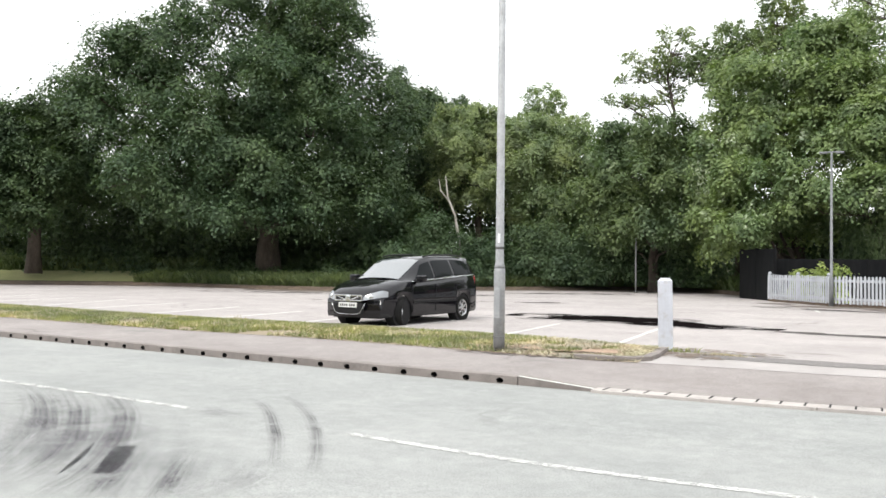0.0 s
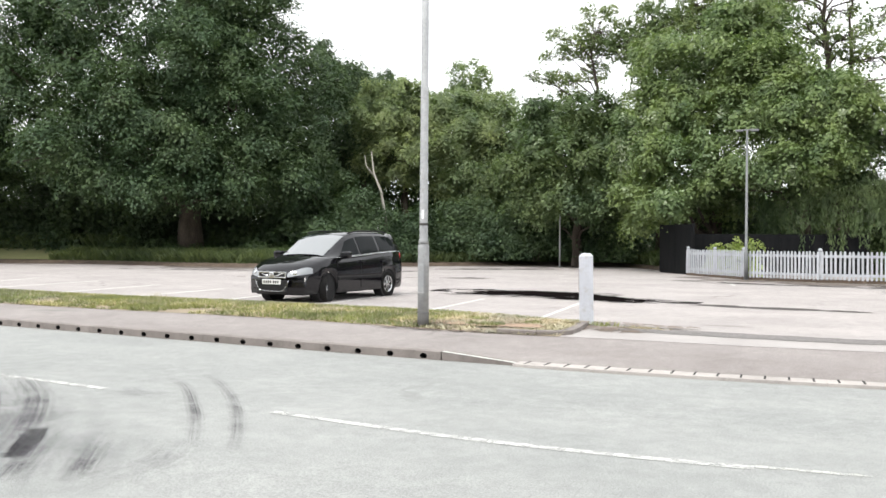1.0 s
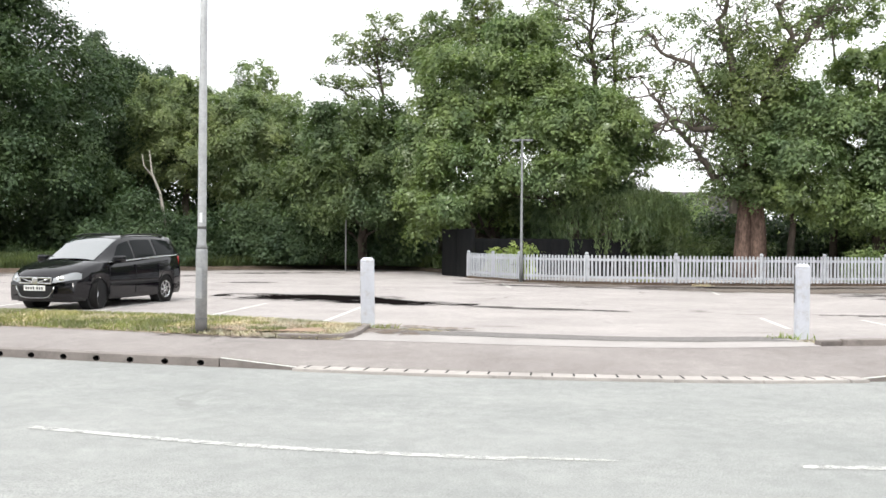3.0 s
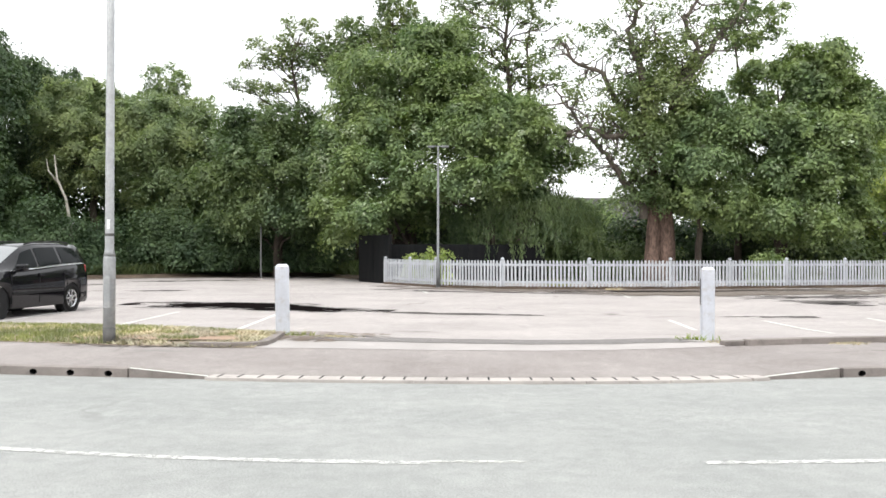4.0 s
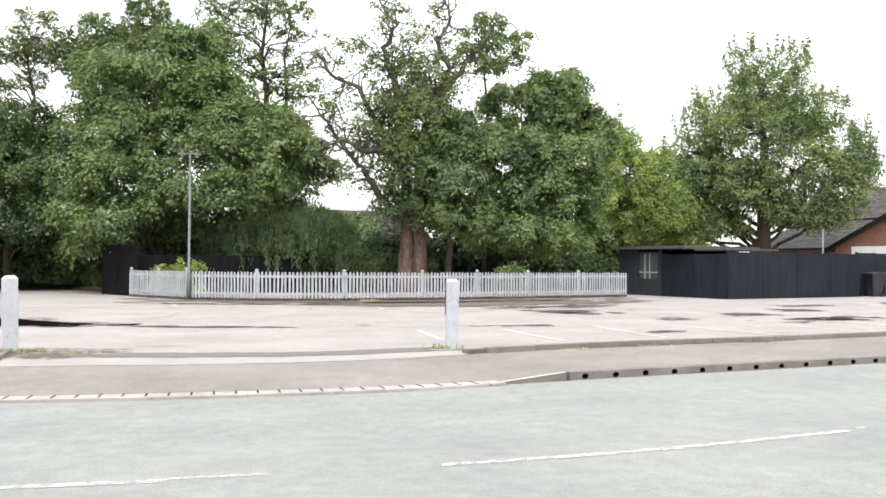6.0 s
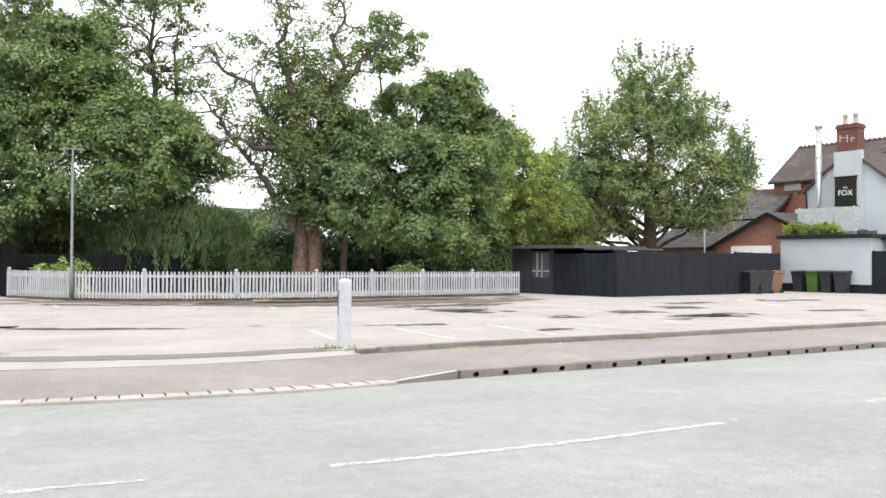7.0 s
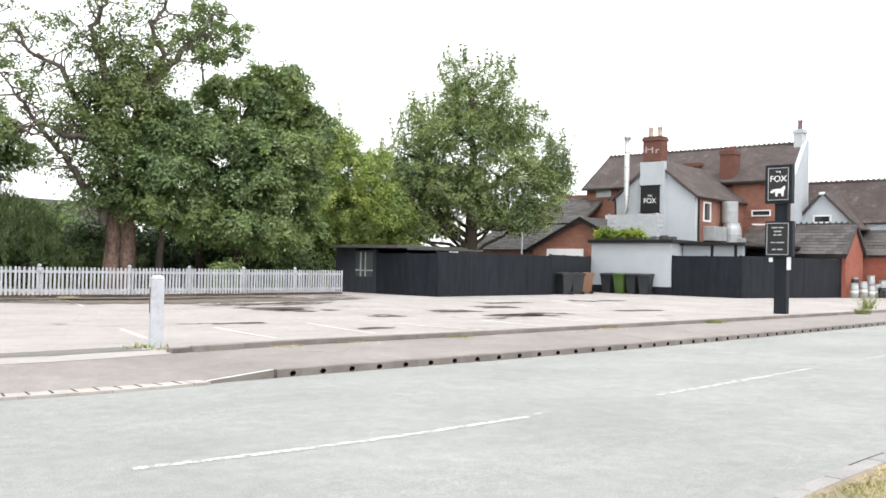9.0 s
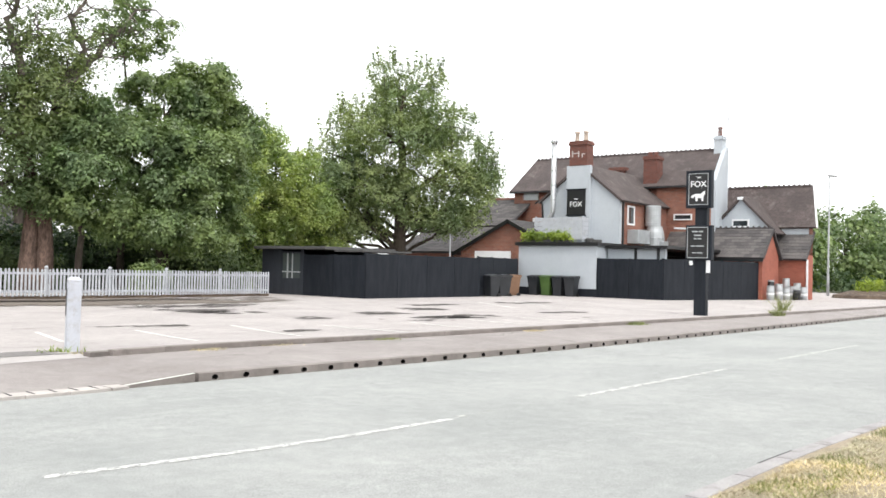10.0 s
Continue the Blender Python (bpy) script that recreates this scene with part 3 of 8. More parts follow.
# ---- trees ----
def leaf_cloud(rng, centres, radii, counts, size, droop=0.0, tall=0.9, sprays=8, loose=0.17, fan=0.66):
    """Small pointed leaves laid like roof tiles over domed pads; each clump is a few such pads about its centre."""
    cen, pr, kk, axis = [], [], [], []
    for c, r, k in zip(centres, radii, counts):
        d = rng.normal(size=(sprays, 3))
        d /= np.linalg.norm(d, axis=1)[:, None]
        d[:, 2] = np.where(d[:, 2] < -0.35, -d[:, 2], d[:, 2])
        hub = d * (r * (0.25 + 0.8 * rng.random(sprays)))[:, None]
        hub[:, 2] *= tall
        cen.append(hub + np.asarray(c, float))
        pr.append(r * fan * (0.55 + 0.7 * rng.random(sprays)))
        share = pr[-1] ** 2
        kk.append(np.maximum(2, k * share / share.sum()).astype(int))
        ax = d * 0.75 + np.array([0, 0, 0.8]) + rng.normal(size=(sprays, 3)) * 0.22
        axis.append(ax / np.linalg.norm(ax, axis=1)[:, None])
    cen, pr, kk, axis = np.concatenate(cen), np.concatenate(pr), np.concatenate(kk), np.concatenate(axis)
    cen, pr, axis = np.repeat(cen, kk, 0), np.repeat(pr, kk), np.repeat(axis, kk, 0)
    k = len(pr)
    e1 = np.cross(axis, np.array([0.31, 0.95, 0.0]))
    e1 /= np.linalg.norm(e1, axis=1)[:, None] + 1e-6
    e2 = np.cross(axis, e1)
    ang, u = rng.random(k) * math.tau, np.sqrt(rng.random(k)) * (0.75 + 0.3 * np.abs(rng.normal(size=k)))
    radial = e1 * np.cos(ang)[:, None] + e2 * np.sin(ang)[:, None]
    lift = 0.42 * (1 - u * u) + rng.normal(size=k) * loose - 0.12 * (rng.random(k) < 0.3)
    pts = cen + radial * (u * pr)[:, None] + axis * (lift * pr)[:, None]
    pts[:, 2] -= pr * (0.25 + droop) * u * u
    stray = rng.random(k) < 0.2
    pts[stray] += rng.normal(size=(int(stray.sum()), 3)) * (0.5 * pr[stray])[:, None]
    n = axis + radial * (0.8 * u)[:, None] + rng.normal(size=(k, 3)) * 0.34
    n /= np.linalg.norm(n, axis=1)[:, None]
    t = radial * 0.9 + rng.normal(size=(k, 3)) * 0.55
    t[:, 2] -= 0.35 + droop
    t -= n * np.sum(t * n, 1)[:, None]
    t /= np.linalg.norm(t, axis=1)[:, None] + 1e-6
    s = np.cross(n, t)
    L = (size * (0.55 + 0.9 * rng.random(k)))[:, None]
    w = L * (0.36 + 0.2 * rng.random(k))[:, None]
    v = np.stack([pts - t * L * 0.5, pts + s * w + t * L * 0.15, pts + t * L * 0.5 - s * w * 0.7], 1).reshape(-1, 3)
    f = np.arange(3 * k).reshape(-1, 3)
    return v, f


def lobe_clumps(rng, lobe, clump, part_full=0.5):
    """Centres and radii of clumps over the outside of one lobe (x, y, z, half-breadth, half-height)."""
    lx, ly, lz, rx, rz = lobe
    n = max(3, int(part_full * 4 * rx * (0.5 * rx + 0.5 * rz) / clump ** 2))
    cs, rs = [], []
    for i in range(n):
        z = 1 - 2 * ((i + 0.5) / n)
        ang = i * 2.39996 + rng.random() * 0.8
        q = math.sqrt(max(0.0, 1 - z * z)) * (0.68 + 0.32 * math.sqrt(rng.random()))
        r = clump * (0.55 + 0.75 * rng.random())
        cs.append((lx + math.cos(ang) * q * max(0.1, rx - 0.35 * r), ly + math.sin(ang) * q * 0.85 * max(0.1, rx - 0.35 * r), lz + (z * (0.6 + 0.4 * rng.random())) * max(0.1, rz - 0.35 * r)))
        rs.append(r)
    return cs, rs


def lobed_tree(label, x, y, lobes, leaves, leaf, leaf_mat, seed, trunk_r=0.3, clump=0.8, bark="bark", z0=LOT - 0.05, droop=0.0, depth=0.5, stems=0.35,
               shoots=0, trunks=1, tall=0.85, top=0.8, thin=0.5):
    """A trunk, a limb to each lobe of its crown, branches to the clumps of the lobe, and leaf sprays over them. depth: how far a second layer of lobes lies behind; shoots: upright leaders."""
    rng = np.random.default_rng(seed)
    root = thing("tree", pose(x, y, z0), label, "tree")
    away = Vector((x, y, 0)).normalized()
    spread = max(abs(q[0]) + q[3] for q in lobes)
    every = list(lobes)
    if depth:
        every += [(q[0] * 0.8 + away.x * spread * depth, q[1] * 0.8 + away.y * spread * depth, q[2] * 0.94, q[3] * 0.85, q[4] * 0.85) for q in lobes[::2]]
    height = max(q[2] + q[4] for q in lobes) * top
    bm = bmesh.new()
    sway = [Vector((0.25 * math.sin(2.1 * k + seed), 0.2 * math.cos(1.7 * k + seed), 0)) * (k / 8) for k in range(9)]
    spine = [sway[k] + Vector((0, 0, -0.15 + (height + 0.15) * k / 8)) for k in range(9)]
    tube(bm, spine, [trunk_r * q for q in (1.45, 1.08, 0.95, 0.84, 0.72, 0.58, 0.42, 0.26, 0.06)], 10)
    for j in range(1, trunks):
        lean = Vector((0.3 * (1 if j % 2 else -1) + 0.1 * rng.normal(), 0.2, 0))
        tube(bm, [p + lean * (1 + 0.35 * k) for k, p in enumerate(spine[:8])], [trunk_r * 0.8 * q for q in (1.4, 1.05, 0.92, 0.8, 0.66, 0.5, 0.3, 0.06)], 9)
    cs, rs = [], []
    for lobe in every:
        c, r = lobe_clumps(rng, lobe, clump, thin)
        cs += c
        rs += r
        hub = Vector(lobe[:3])
        s = min(0.92, max(0.16, (hub.z - (0.35 + 0.35 * rng.random()) * math.hypot(hub.x, hub.y)) / height))
        j = int(s * 8)
        a = spine[j].lerp(spine[min(8, j + 1)], s * 8 - j)
        lr = max(0.03, trunk_r * min(0.3, 0.14 + 0.3 * (1 - s)))
        way = [a.lerp(hub, k / 4) + Vector((rng.normal(), rng.normal(), rng.normal())) * 0.06 * (hub - a).length * (0 < k < 4) + Vector((0, 0, 0.35 * math.sin(k / 4 * math.pi))) for k in range(5)]
        tube(bm, way, [lr, lr * 0.85, lr * 0.7, lr * 0.5, lr * 0.3], 7, False)
        for p in c:
            if rng.random() < stems:
                p = Vector(p)
                b0 = way[2].lerp(hub, rng.random())
                mid = b0.lerp(p, 0.5) + Vector((rng.normal(), rng.normal(), rng.normal())) * 0.12
                tube(bm, [b0, mid, p, p + (p - mid) * 0.4], [lr * 0.4, lr * 0.28, max(0.012, lr * 0.16), 0.008], 5, False)
    for i in range(shoots):
        lx, ly, lz, rx, rz = lobes[i % len(lobes)]
        ang, q = rng.random() * math.tau, math.sqrt(rng.random())
        foot = Vector((lx + math.cos(ang) * q * rx, ly + math.sin(ang) * q * rx * 0.8, lz + rz * math.sqrt(max(0.0, 1 - q * q)) * 0.9))
        tip = foot + Vector((0.22 * lx / spread + rng.normal() * 0.1, rng.normal() * 0.1, 1.0)) * (0.5 + 0.9 * rng.random())
        tube(bm, [foot, foot.lerp(tip, 0.5), tip], [0.025, 0.016, 0.006], 4, False)
        for k in range(5):
            cs.append(tuple(foot.lerp(tip, k / 4)))
            rs.append(0.23 - 0.035 * k)
    part("trunk", bm, M[bark], root, smooth=True)
    w = np.array(rs) ** 2
    v, f = leaf_cloud(rng, cs, rs, np.maximum(6, leaves * w / w.sum()).astype(int), leaf, droop, tall)
    raw("crown", v, f, leaf_mat, root)
    return root


def weeping_tree(label, x, y, height, spread, strands, leaf, leaf_mat, seed, trunk_r=0.12):
    """A small tree whose thin shoots arch over and hang."""
    rng = np.random.default_rng(seed)
    root = thing("tree", pose(x, y, LOT - 0.05), label, "tree")
    bm = bmesh.new()
    tube(bm, [(0, 0, -0.1), (0.06, 0, height * 0.35), (-0.05, 0.05, height * 0.6), (0.02, 0, height * 0.85)], [trunk_r * 1.4, trunk_r, trunk_r * 0.75, trunk_r * 0.3], 8)
    pts, out = [], []
    for i in range(strands):
        ang, q = i * 2.39996, math.sqrt((i + 0.5) / strands)
        a = Vector((math.cos(ang), 0.6 * math.sin(ang), 0))
        head = a * q * spread + Vector((0, 0, height * (1 - 0.3 * q * q) + rng.normal() * 0.12 + 0.5 * noise.noise(Vector((a.x * q * 2.2, a.y * q * 2.2, seed)))))
        fall = (0.5 + 0.65 * rng.random()) * height * (0.25 + 0.25 * q)
        if i % 5 == 0:
            tube(bm, [(0, 0, height * 0.55), head * 0.5 + Vector((0, 0, height * 0.42)), head], [0.04, 0.025, 0.01], 5, False)
        line = [head, head + a * 0.18 + Vector((0, 0, -0.15)), head + a * 0.28 + Vector((rng.normal() * 0.08, rng.normal() * 0.08, -0.5 * fall)), head + a * 0.3 + Vector((rng.normal() * 0.14, rng.normal() * 0.1, -fall))]
        for k in range(int(70 * fall) + 20):
            s = 3 * rng.random()
            p = line[int(s)].lerp(line[int(s) + 1], s - int(s))
            pts.append(p + Vector((rng.normal(), rng.normal(), rng.normal())) * (0.16 if s < 1 else 0.07))
            out.append(a)
    part("trunk", bm, M["bark"], root, smooth=True)
    pts, out = np.array(pts), np.array(out)
    k = len(pts)
    t = np.stack([rng.normal(size=k) * 0.35, rng.normal(size=k) * 0.35, -np.ones(k)], 1)
    s = np.cross(t, out + rng.normal(size=(k, 3)) * 0.6)
    s /= np.linalg.norm(s, axis=1)[:, None] + 1e-6
    L = (leaf * (0.6 + 0.8 * rng.random(k)))[:, None]
    v = np.stack([pts, pts + t * L * 0.4 + s * L * 0.22, pts + t * L], 1).reshape(-1, 3)
    raw("crown", v, np.arange(3 * k).reshape(-1, 3), leaf_mat, root)
    return root


def tree(label, x, y, height, clear, spread, clumps, clump_r, leaves, leaf, leaf_mat, seed, trunk_r=0.3, bark="bark", narrow=0.0,
         droop=0.0, inner=0.45, z0=LOT - 0.05, stems=0.5, tall=0.9, loose=0.17, deep=0.75, full=0.0, gather=0.45):
    """A tapered trunk with a limb to many of its clumps, and a crown of leaf sprays. narrow: 1 gives a cone; full: clumps lower down."""
    rng = np.random.default_rng(seed)
    root = thing("tree", pose(x, y, z0), label, "tree")
    cz, hz = (height + clear) / 2, (height - clear) / 2
    cs, rs = [], []
    lobes = [(rng.random() * math.tau, rng.random() * 2 - 1) for i in range(max(6, clumps // 8))]
    for i in range(clumps):
        ang = i * 2.39996 + rng.random() * 0.9
        up = rng.random() ** (1 + full) * 2 - 1
        near = min(lobes, key=lambda q: abs((q[0] - ang + math.pi) % math.tau - math.pi) * 0.6 + abs(q[1] - up))
        ang += gather * ((near[0] - ang + math.pi) % math.tau - math.pi)
        up += gather * (near[1] - up)
        ring = (1 - narrow) * math.sqrt(max(0.0, 1 - max(0, up) ** 2 - (0.45 * up * up if up < 0 else 0))) + narrow * min(1.0, (1 - up) / 1.7 + 0.05)
        rad = ring * (inner + (1 - inner) * math.sqrt(rng.random()))
        r = clump_r * (0.6 + 0.8 * rng.random()) * (1 - 0.3 * max(0, up))
        cs.append((math.cos(ang) * rad * (spread - r * 0.3), math.sin(ang) * rad * (spread * deep - r * 0.3), cz + up * (hz - r * 0.35)))
        rs.append(r)
    w = np.array(rs) ** 2
    v, f = leaf_cloud(rng, cs, rs, np.maximum(20, 2.3 * leaves * w / w.sum()).astype(int), leaf * 0.74, droop, tall, loose=loose)
    raw("crown", v, f, leaf_mat, root)
    bm = bmesh.new()
    top = clear + (height - clear) * 0.75
    spine = [Vector((0.02 * height * math.sin(3 * s + seed) * s, 0.015 * height * math.cos(4 * s + seed) * s, -0.15 + (top + 0.15) * s)) for s in (0, 0.04, 0.1, 0.25, 0.4, 0.55, 0.7, 0.85, 1)]
    tube(bm, spine, [trunk_r * q for q in (1.6, 1.25, 1.05, 0.95, 0.8, 0.62, 0.45, 0.28, 0.08)], 10)
    for c in cs:
        if rng.random() > stems:
            continue
        c = Vector(c)
        s = min(0.9, max(clear * 0.6, c.z - (0.4 + 0.5 * rng.random()) * math.hypot(c.x, c.y)) / top)
        a = Vector((0.02 * height * math.sin(3 * s + seed) * s, 0.015 * height * math.cos(4 * s + seed) * s, top * s))
        mid = a.lerp(c, 0.5) + Vector((rng.normal() * 0.3, rng.normal() * 0.3, 0.10 * (c - a).length))
        lr = trunk_r * (0.12 + 0.26 * (1 - s))
        tube(bm, [a, a.lerp(c, 0.25) + Vector((0, 0, 0.04 * (c - a).length)), mid, c, c + (c - mid) * 0.5], [lr, lr * 0.85, lr * 0.6, lr * 0.35, 0.012], 6, False)
    part("trunk", bm, M[bark], root, smooth=True)
    return root


def open_tree(label, x, y, height, clear, reach, leaves, leaf, leaf_mat, seed, trunk_r=0.3, bark="bark", limbs=12, trunks=1, curl=0.5, clump_r=0.55,
              z0=LOT - 0.05, bare=0.25, lift=0.5, main=(), clothed=0, lobes=()):
    """A sparse tree: crooked limbs that wander out of the trunk, twigs, and small clumps along them."""
    rng = np.random.default_rng(seed)
    root = thing("tree", pose(x, y, z0), label, "tree")
    cs, rs = [], []
    for k in range(trunks):
        bm = bmesh.new()
        ox = (k - (trunks - 1) / 2) * trunk_r * 1.55
        top = height * (0.86 if k == 0 else 0.8)
        spine = [Vector((ox * (1 + 1.3 * s) + 0.22 * math.sin(5 * s + seed + 2 * k) * min(1, 3 * s), 0.12 * math.cos(6 * s + k), -0.15 + top * s)) for s in np.linspace(0, 1, 12)]
        tube(bm, spine, [trunk_r * (1.35 if j == 0 else 1.05 * (1 - j / 11) + 0.09) for j in range(12)], 10)
        part("trunk", bm, M[bark], root, smooth=True)
        for i in range(clothed):
            j = 4 + i * 6 // clothed
            cs.append(spine[j] + Vector((rng.normal() * 0.5, rng.normal() * 0.5 - 0.2, rng.normal() * 0.6)))
            rs.append(clump_r * (0.8 + 0.5 * rng.random()))
        for i in range(limbs // trunks):
            s = clear / height + (0.98 - clear / height) * ((i + 0.6) / (limbs // trunks))
            j = min(10, int(s * 11))
            p = spine[j].lerp(spine[j + 1], s * 11 - j) if j < 11 else spine[-1].copy()
            ang = i * 2.2 + k * 1.4 + rng.random()
            d = Vector((math.cos(ang), math.sin(ang) * 0.7, lift * (0.3 + rng.random()))).normalized()
            length = reach * (1.08 - 0.65 * s) * (0.75 + 0.4 * rng.random())
            pts, bend = [p], Vector((rng.normal(), rng.normal(), rng.normal() * 0.7)) * curl
            for q in range(8):
                d = (d + bend * 0.22 + Vector((rng.normal(), rng.normal(), rng.normal() + 0.15)) * curl * 0.35).normalized()
                if q == 3:
                    bend = -bend
                pts.append(pts[-1] + d * length / 8)
            lr = trunk_r * (0.42 - 0.25 * s)
            bm = bmesh.new()
            tube(bm, pts, [lr * (1 - 0.85 * q / 8) + 0.012 for q in range(9)], 7, False)
            for q in range(3, 9):
                for side in range(2):
                    tip = pts[q] + Vector((rng.normal(), rng.normal(), rng.normal() * 0.7 + 0.35)).normalized() * (0.5 + 0.7 * rng.random())
                    tube(bm, [pts[q], pts[q].lerp(tip, 0.5) + Vector((rng.normal(), rng.normal(), rng.normal())) * 0.08, tip], [0.03, 0.02, 0.008], 5, False)
                    if rng.random() > bare:
                        cs.append(tip)
                        rs.append(clump_r * (0.6 + 0.8 * rng.random()))
            part("limb", bm, M["grey_bark" if bark == "red_bark" else bark], root, smooth=True)
    for way in main:
        pts = [Vector((*p,)) for p in way]
        bm = bmesh.new()
        fine = []
        for q in range(len(pts) - 1):
            for h in range(4):
                fine.append(pts[q].lerp(pts[q + 1], h / 4) + Vector((rng.normal(), rng.normal(), rng.normal())) * 0.07)
        fine.append(pts[-1])
        m_n = len(fine) - 1
        tube(bm, fine, [trunk_r * 0.5 * (1 - 0.86 * q / m_n) + 0.015 for q in range(m_n + 1)], 8, False)
        for q in range(m_n // 4, m_n + 1):
            for side in range(2):
                go = Vector((rng.normal(), rng.normal() * 0.7, rng.normal() * 0.7 + 0.3)).normalized() * (0.6 + 1.0 * rng.random())
                tip = fine[q] + go
                tube(bm, [fine[q], fine[q] + go * 0.35 + Vector((rng.normal(), rng.normal(), rng.normal())) * 0.16, fine[q] + go * 0.7 + Vector((rng.normal(), rng.normal(), rng.normal())) * 0.12, tip], [0.05, 0.035, 0.025, 0.01], 5, False)
                if rng.random() > bare + 0.2:
                    cs.append(tip)
                    rs.append(clump_r * (0.5 + 0.7 * rng.random()))
        part("limb", bm, M["grey_bark" if bark == "red_bark" else bark], root, smooth=True)
    for lobe in lobes:
        c, r = lobe_clumps(rng, lobe, clump_r * 0.8, 0.55)
        cs += [Vector(p) for p in c]
        rs += r
    w = np.array(rs) ** 2
    v, f = leaf_cloud(rng, [tuple(c) for c in cs], rs, np.maximum(8, 2.2 * leaves * w / w.sum()).astype(int), leaf * 0.72, 0.05, 0.85, 4, 0.2, 0.8)
    raw("crown", v, f, leaf_mat, root)
    return root


def shrub(label, pts, r, leaves, leaf, leaf_mat, seed, name="shrub", category="shrub", z=LOT, tall=0.9):
    """A low mass of leaf sprays on short stems, along a few points (x, y, height)."""
    rng = np.random.default_rng(seed)
    root = thing(name, pose(pts[0][0], pts[0][1], z), label, category)
    o = np.array([pts[0][0], pts[0][1], 0])
    cs, rs = [], []
    for x, y, h in pts:
        k = max(1, int(h / (r * 0.9)) + 1)
        for j in range(k):
            for q in range(2):
                cs.append(np.array([x + rng.normal() * r * 0.5, y + rng.normal() * r * 0.45, max(r * 0.4, (j + 0.5) / k * (h - r * 0.4) + rng.normal() * r * 0.15)]) - o)
                rs.append(r * (0.7 + 0.6 * rng.random()))
    w = np.array(rs) ** 2
    v, f = leaf_cloud(rng, cs, rs, np.maximum(10, 1.7 * leaves * w / w.sum()).astype(int), leaf * 0.8, 0.05, tall)
    v[:, 2] = np.maximum(v[:, 2], 0.01)
    raw("foliage", v, f, leaf_mat, root)
    bm = bmesh.new()
    for c in cs[:: max(1, len(cs) // 14)]:
        tube(bm, [(c[0] * 0.97, c[1], -0.03), (c[0], c[1], c[2] * 0.6), (c[0] + 0.1, c[1], c[2])], [0.03, 0.02, 0.008], 5, False)
    tagged(part("stem", bm, M["bark"], root), kind="stuff")
    return root


WOOD = LOT + 0.75
# the wood behind the car park
lobed_tree("broad dark green oak with a dense rounded crown", -31.8, 41.8, [(0.5, 0.4, 18.0, 4.9, 2.3), (-3.1, -1.2, 14.7, 2.9, 2.0), (2.8, 0.8, 14.2, 3.2, 2.2), (-4.4, -3.8, 12.3, 3.0, 2.4), (-6.4, -4.3, 11.2, 2.2, 2.2), (1.0, -1.7, 10.4, 4.0, 2.3), (3.2, 2.3, 10.9, 2.8, 2.6), (-7.6, -5.6, 8.8, 2.2, 1.9), (-6.9, -4.9, 12.4, 1.9, 1.6), (-8.6, -6.2, 10.3, 1.6, 1.5), (-2.2, -4.4, 8.0, 3.3, 2.3), (3.6, -0.5, 7.6, 3.4, 2.3), (4.3, 3.0, 6.4, 2.6, 2.5), (-3.6, -5.8, 5.2, 2.6, 2.1), (-1.4, -5.1, 3.3, 1.8, 1.0), (-6.0, -5.4, 7.2, 1.7, 1.4), (0.5, -3.4, 5.3, 3.6, 2.3), (4.1, -0.1, 4.2, 3.1, 2.0), (4.7, 5.5, 9.0, 2.4, 2.4), (5.8, 3.8, 4.1, 2.0, 1.6), (1.2, -4.2, 3.0, 2.1, 1.0), (3.5, -2.4, 3.0, 1.8, 1.0), (0.4, -0.8, 8.6, 2.6, 2.0), (0.2, -0.4, 12.2, 2.4, 1.6), (-0.4, 0.6, 6.0, 2.6, 1.6)],
           370000, 0.16, M["oak"], 3, trunk_r=0.55, clump=1.05, z0=WOOD, depth=0.45, thin=0.85, stems=0.12)
lobed_tree("lower dark green tree beside the oak", -44.5, 36.4, [(-0.4, -0.5, 8.0, 2.9, 2.0), (1.9, 0.7, 7.5, 2.6, 2.1), (-2.1, -2.8, 7.6, 2.9, 2.2), (1.5, -1.3, 5.4, 3.2, 1.9), (2.5, 1.4, 5.0, 2.3, 2.0), (-1.3, -3.4, 4.7, 2.8, 2.0), (0.8, -2.2, 3.1, 2.2, 0.9), (-0.5, 4.0, 10.5, 2.1, 1.8)],
           140000, 0.165, M["deep"], 4, trunk_r=0.35, clump=1.0, z0=WOOD, thin=0.72, stems=0.12)
tree("dark green tree at the edge of the wood", -54.5, 39.0, 9.6, 1.2, 5.8, 75, 1.3, 24000, 0.27, M["deep"], 5, 0.4, z0=WOOD, full=0.3)
tree("dark green tree at the edge of the wood", -62.0, 37.4, 9.8, 1.2, 6.2, 65, 1.5, 18000, 0.32, M["deep"], 6, 0.4, z0=WOOD)
lobed_tree("dark green tree behind the oak", -27.3, 54.0, [(-1.1, -0.6, 10.6, 2.3, 2.1), (1.0, 0.5, 9.3, 2.7, 2.3), (0.4, -0.9, 6.5, 3.0, 2.2), (2.0, 2.0, 7.1, 2.3, 2.1), (-2.9, -0.4, 12.8, 1.1, 1.2)],
           90000, 0.165, M["oak"], 7, trunk_r=0.3, clump=0.9, z0=WOOD, thin=0.9)
tree("dark low tree deep in the wood", -43.0, 45.3, 8.6, 0.4, 4.6, 60, 1.4, 16000, 0.3, M["deep"], 33, 0.3, z0=WOOD, full=0.3)
tree("dull green tree deep in the wood", -33.0, 58.5, 10.5, 0.8, 4.4, 60, 1.4, 14000, 0.3, M["dull"], 8, 0.3, z0=WOOD)
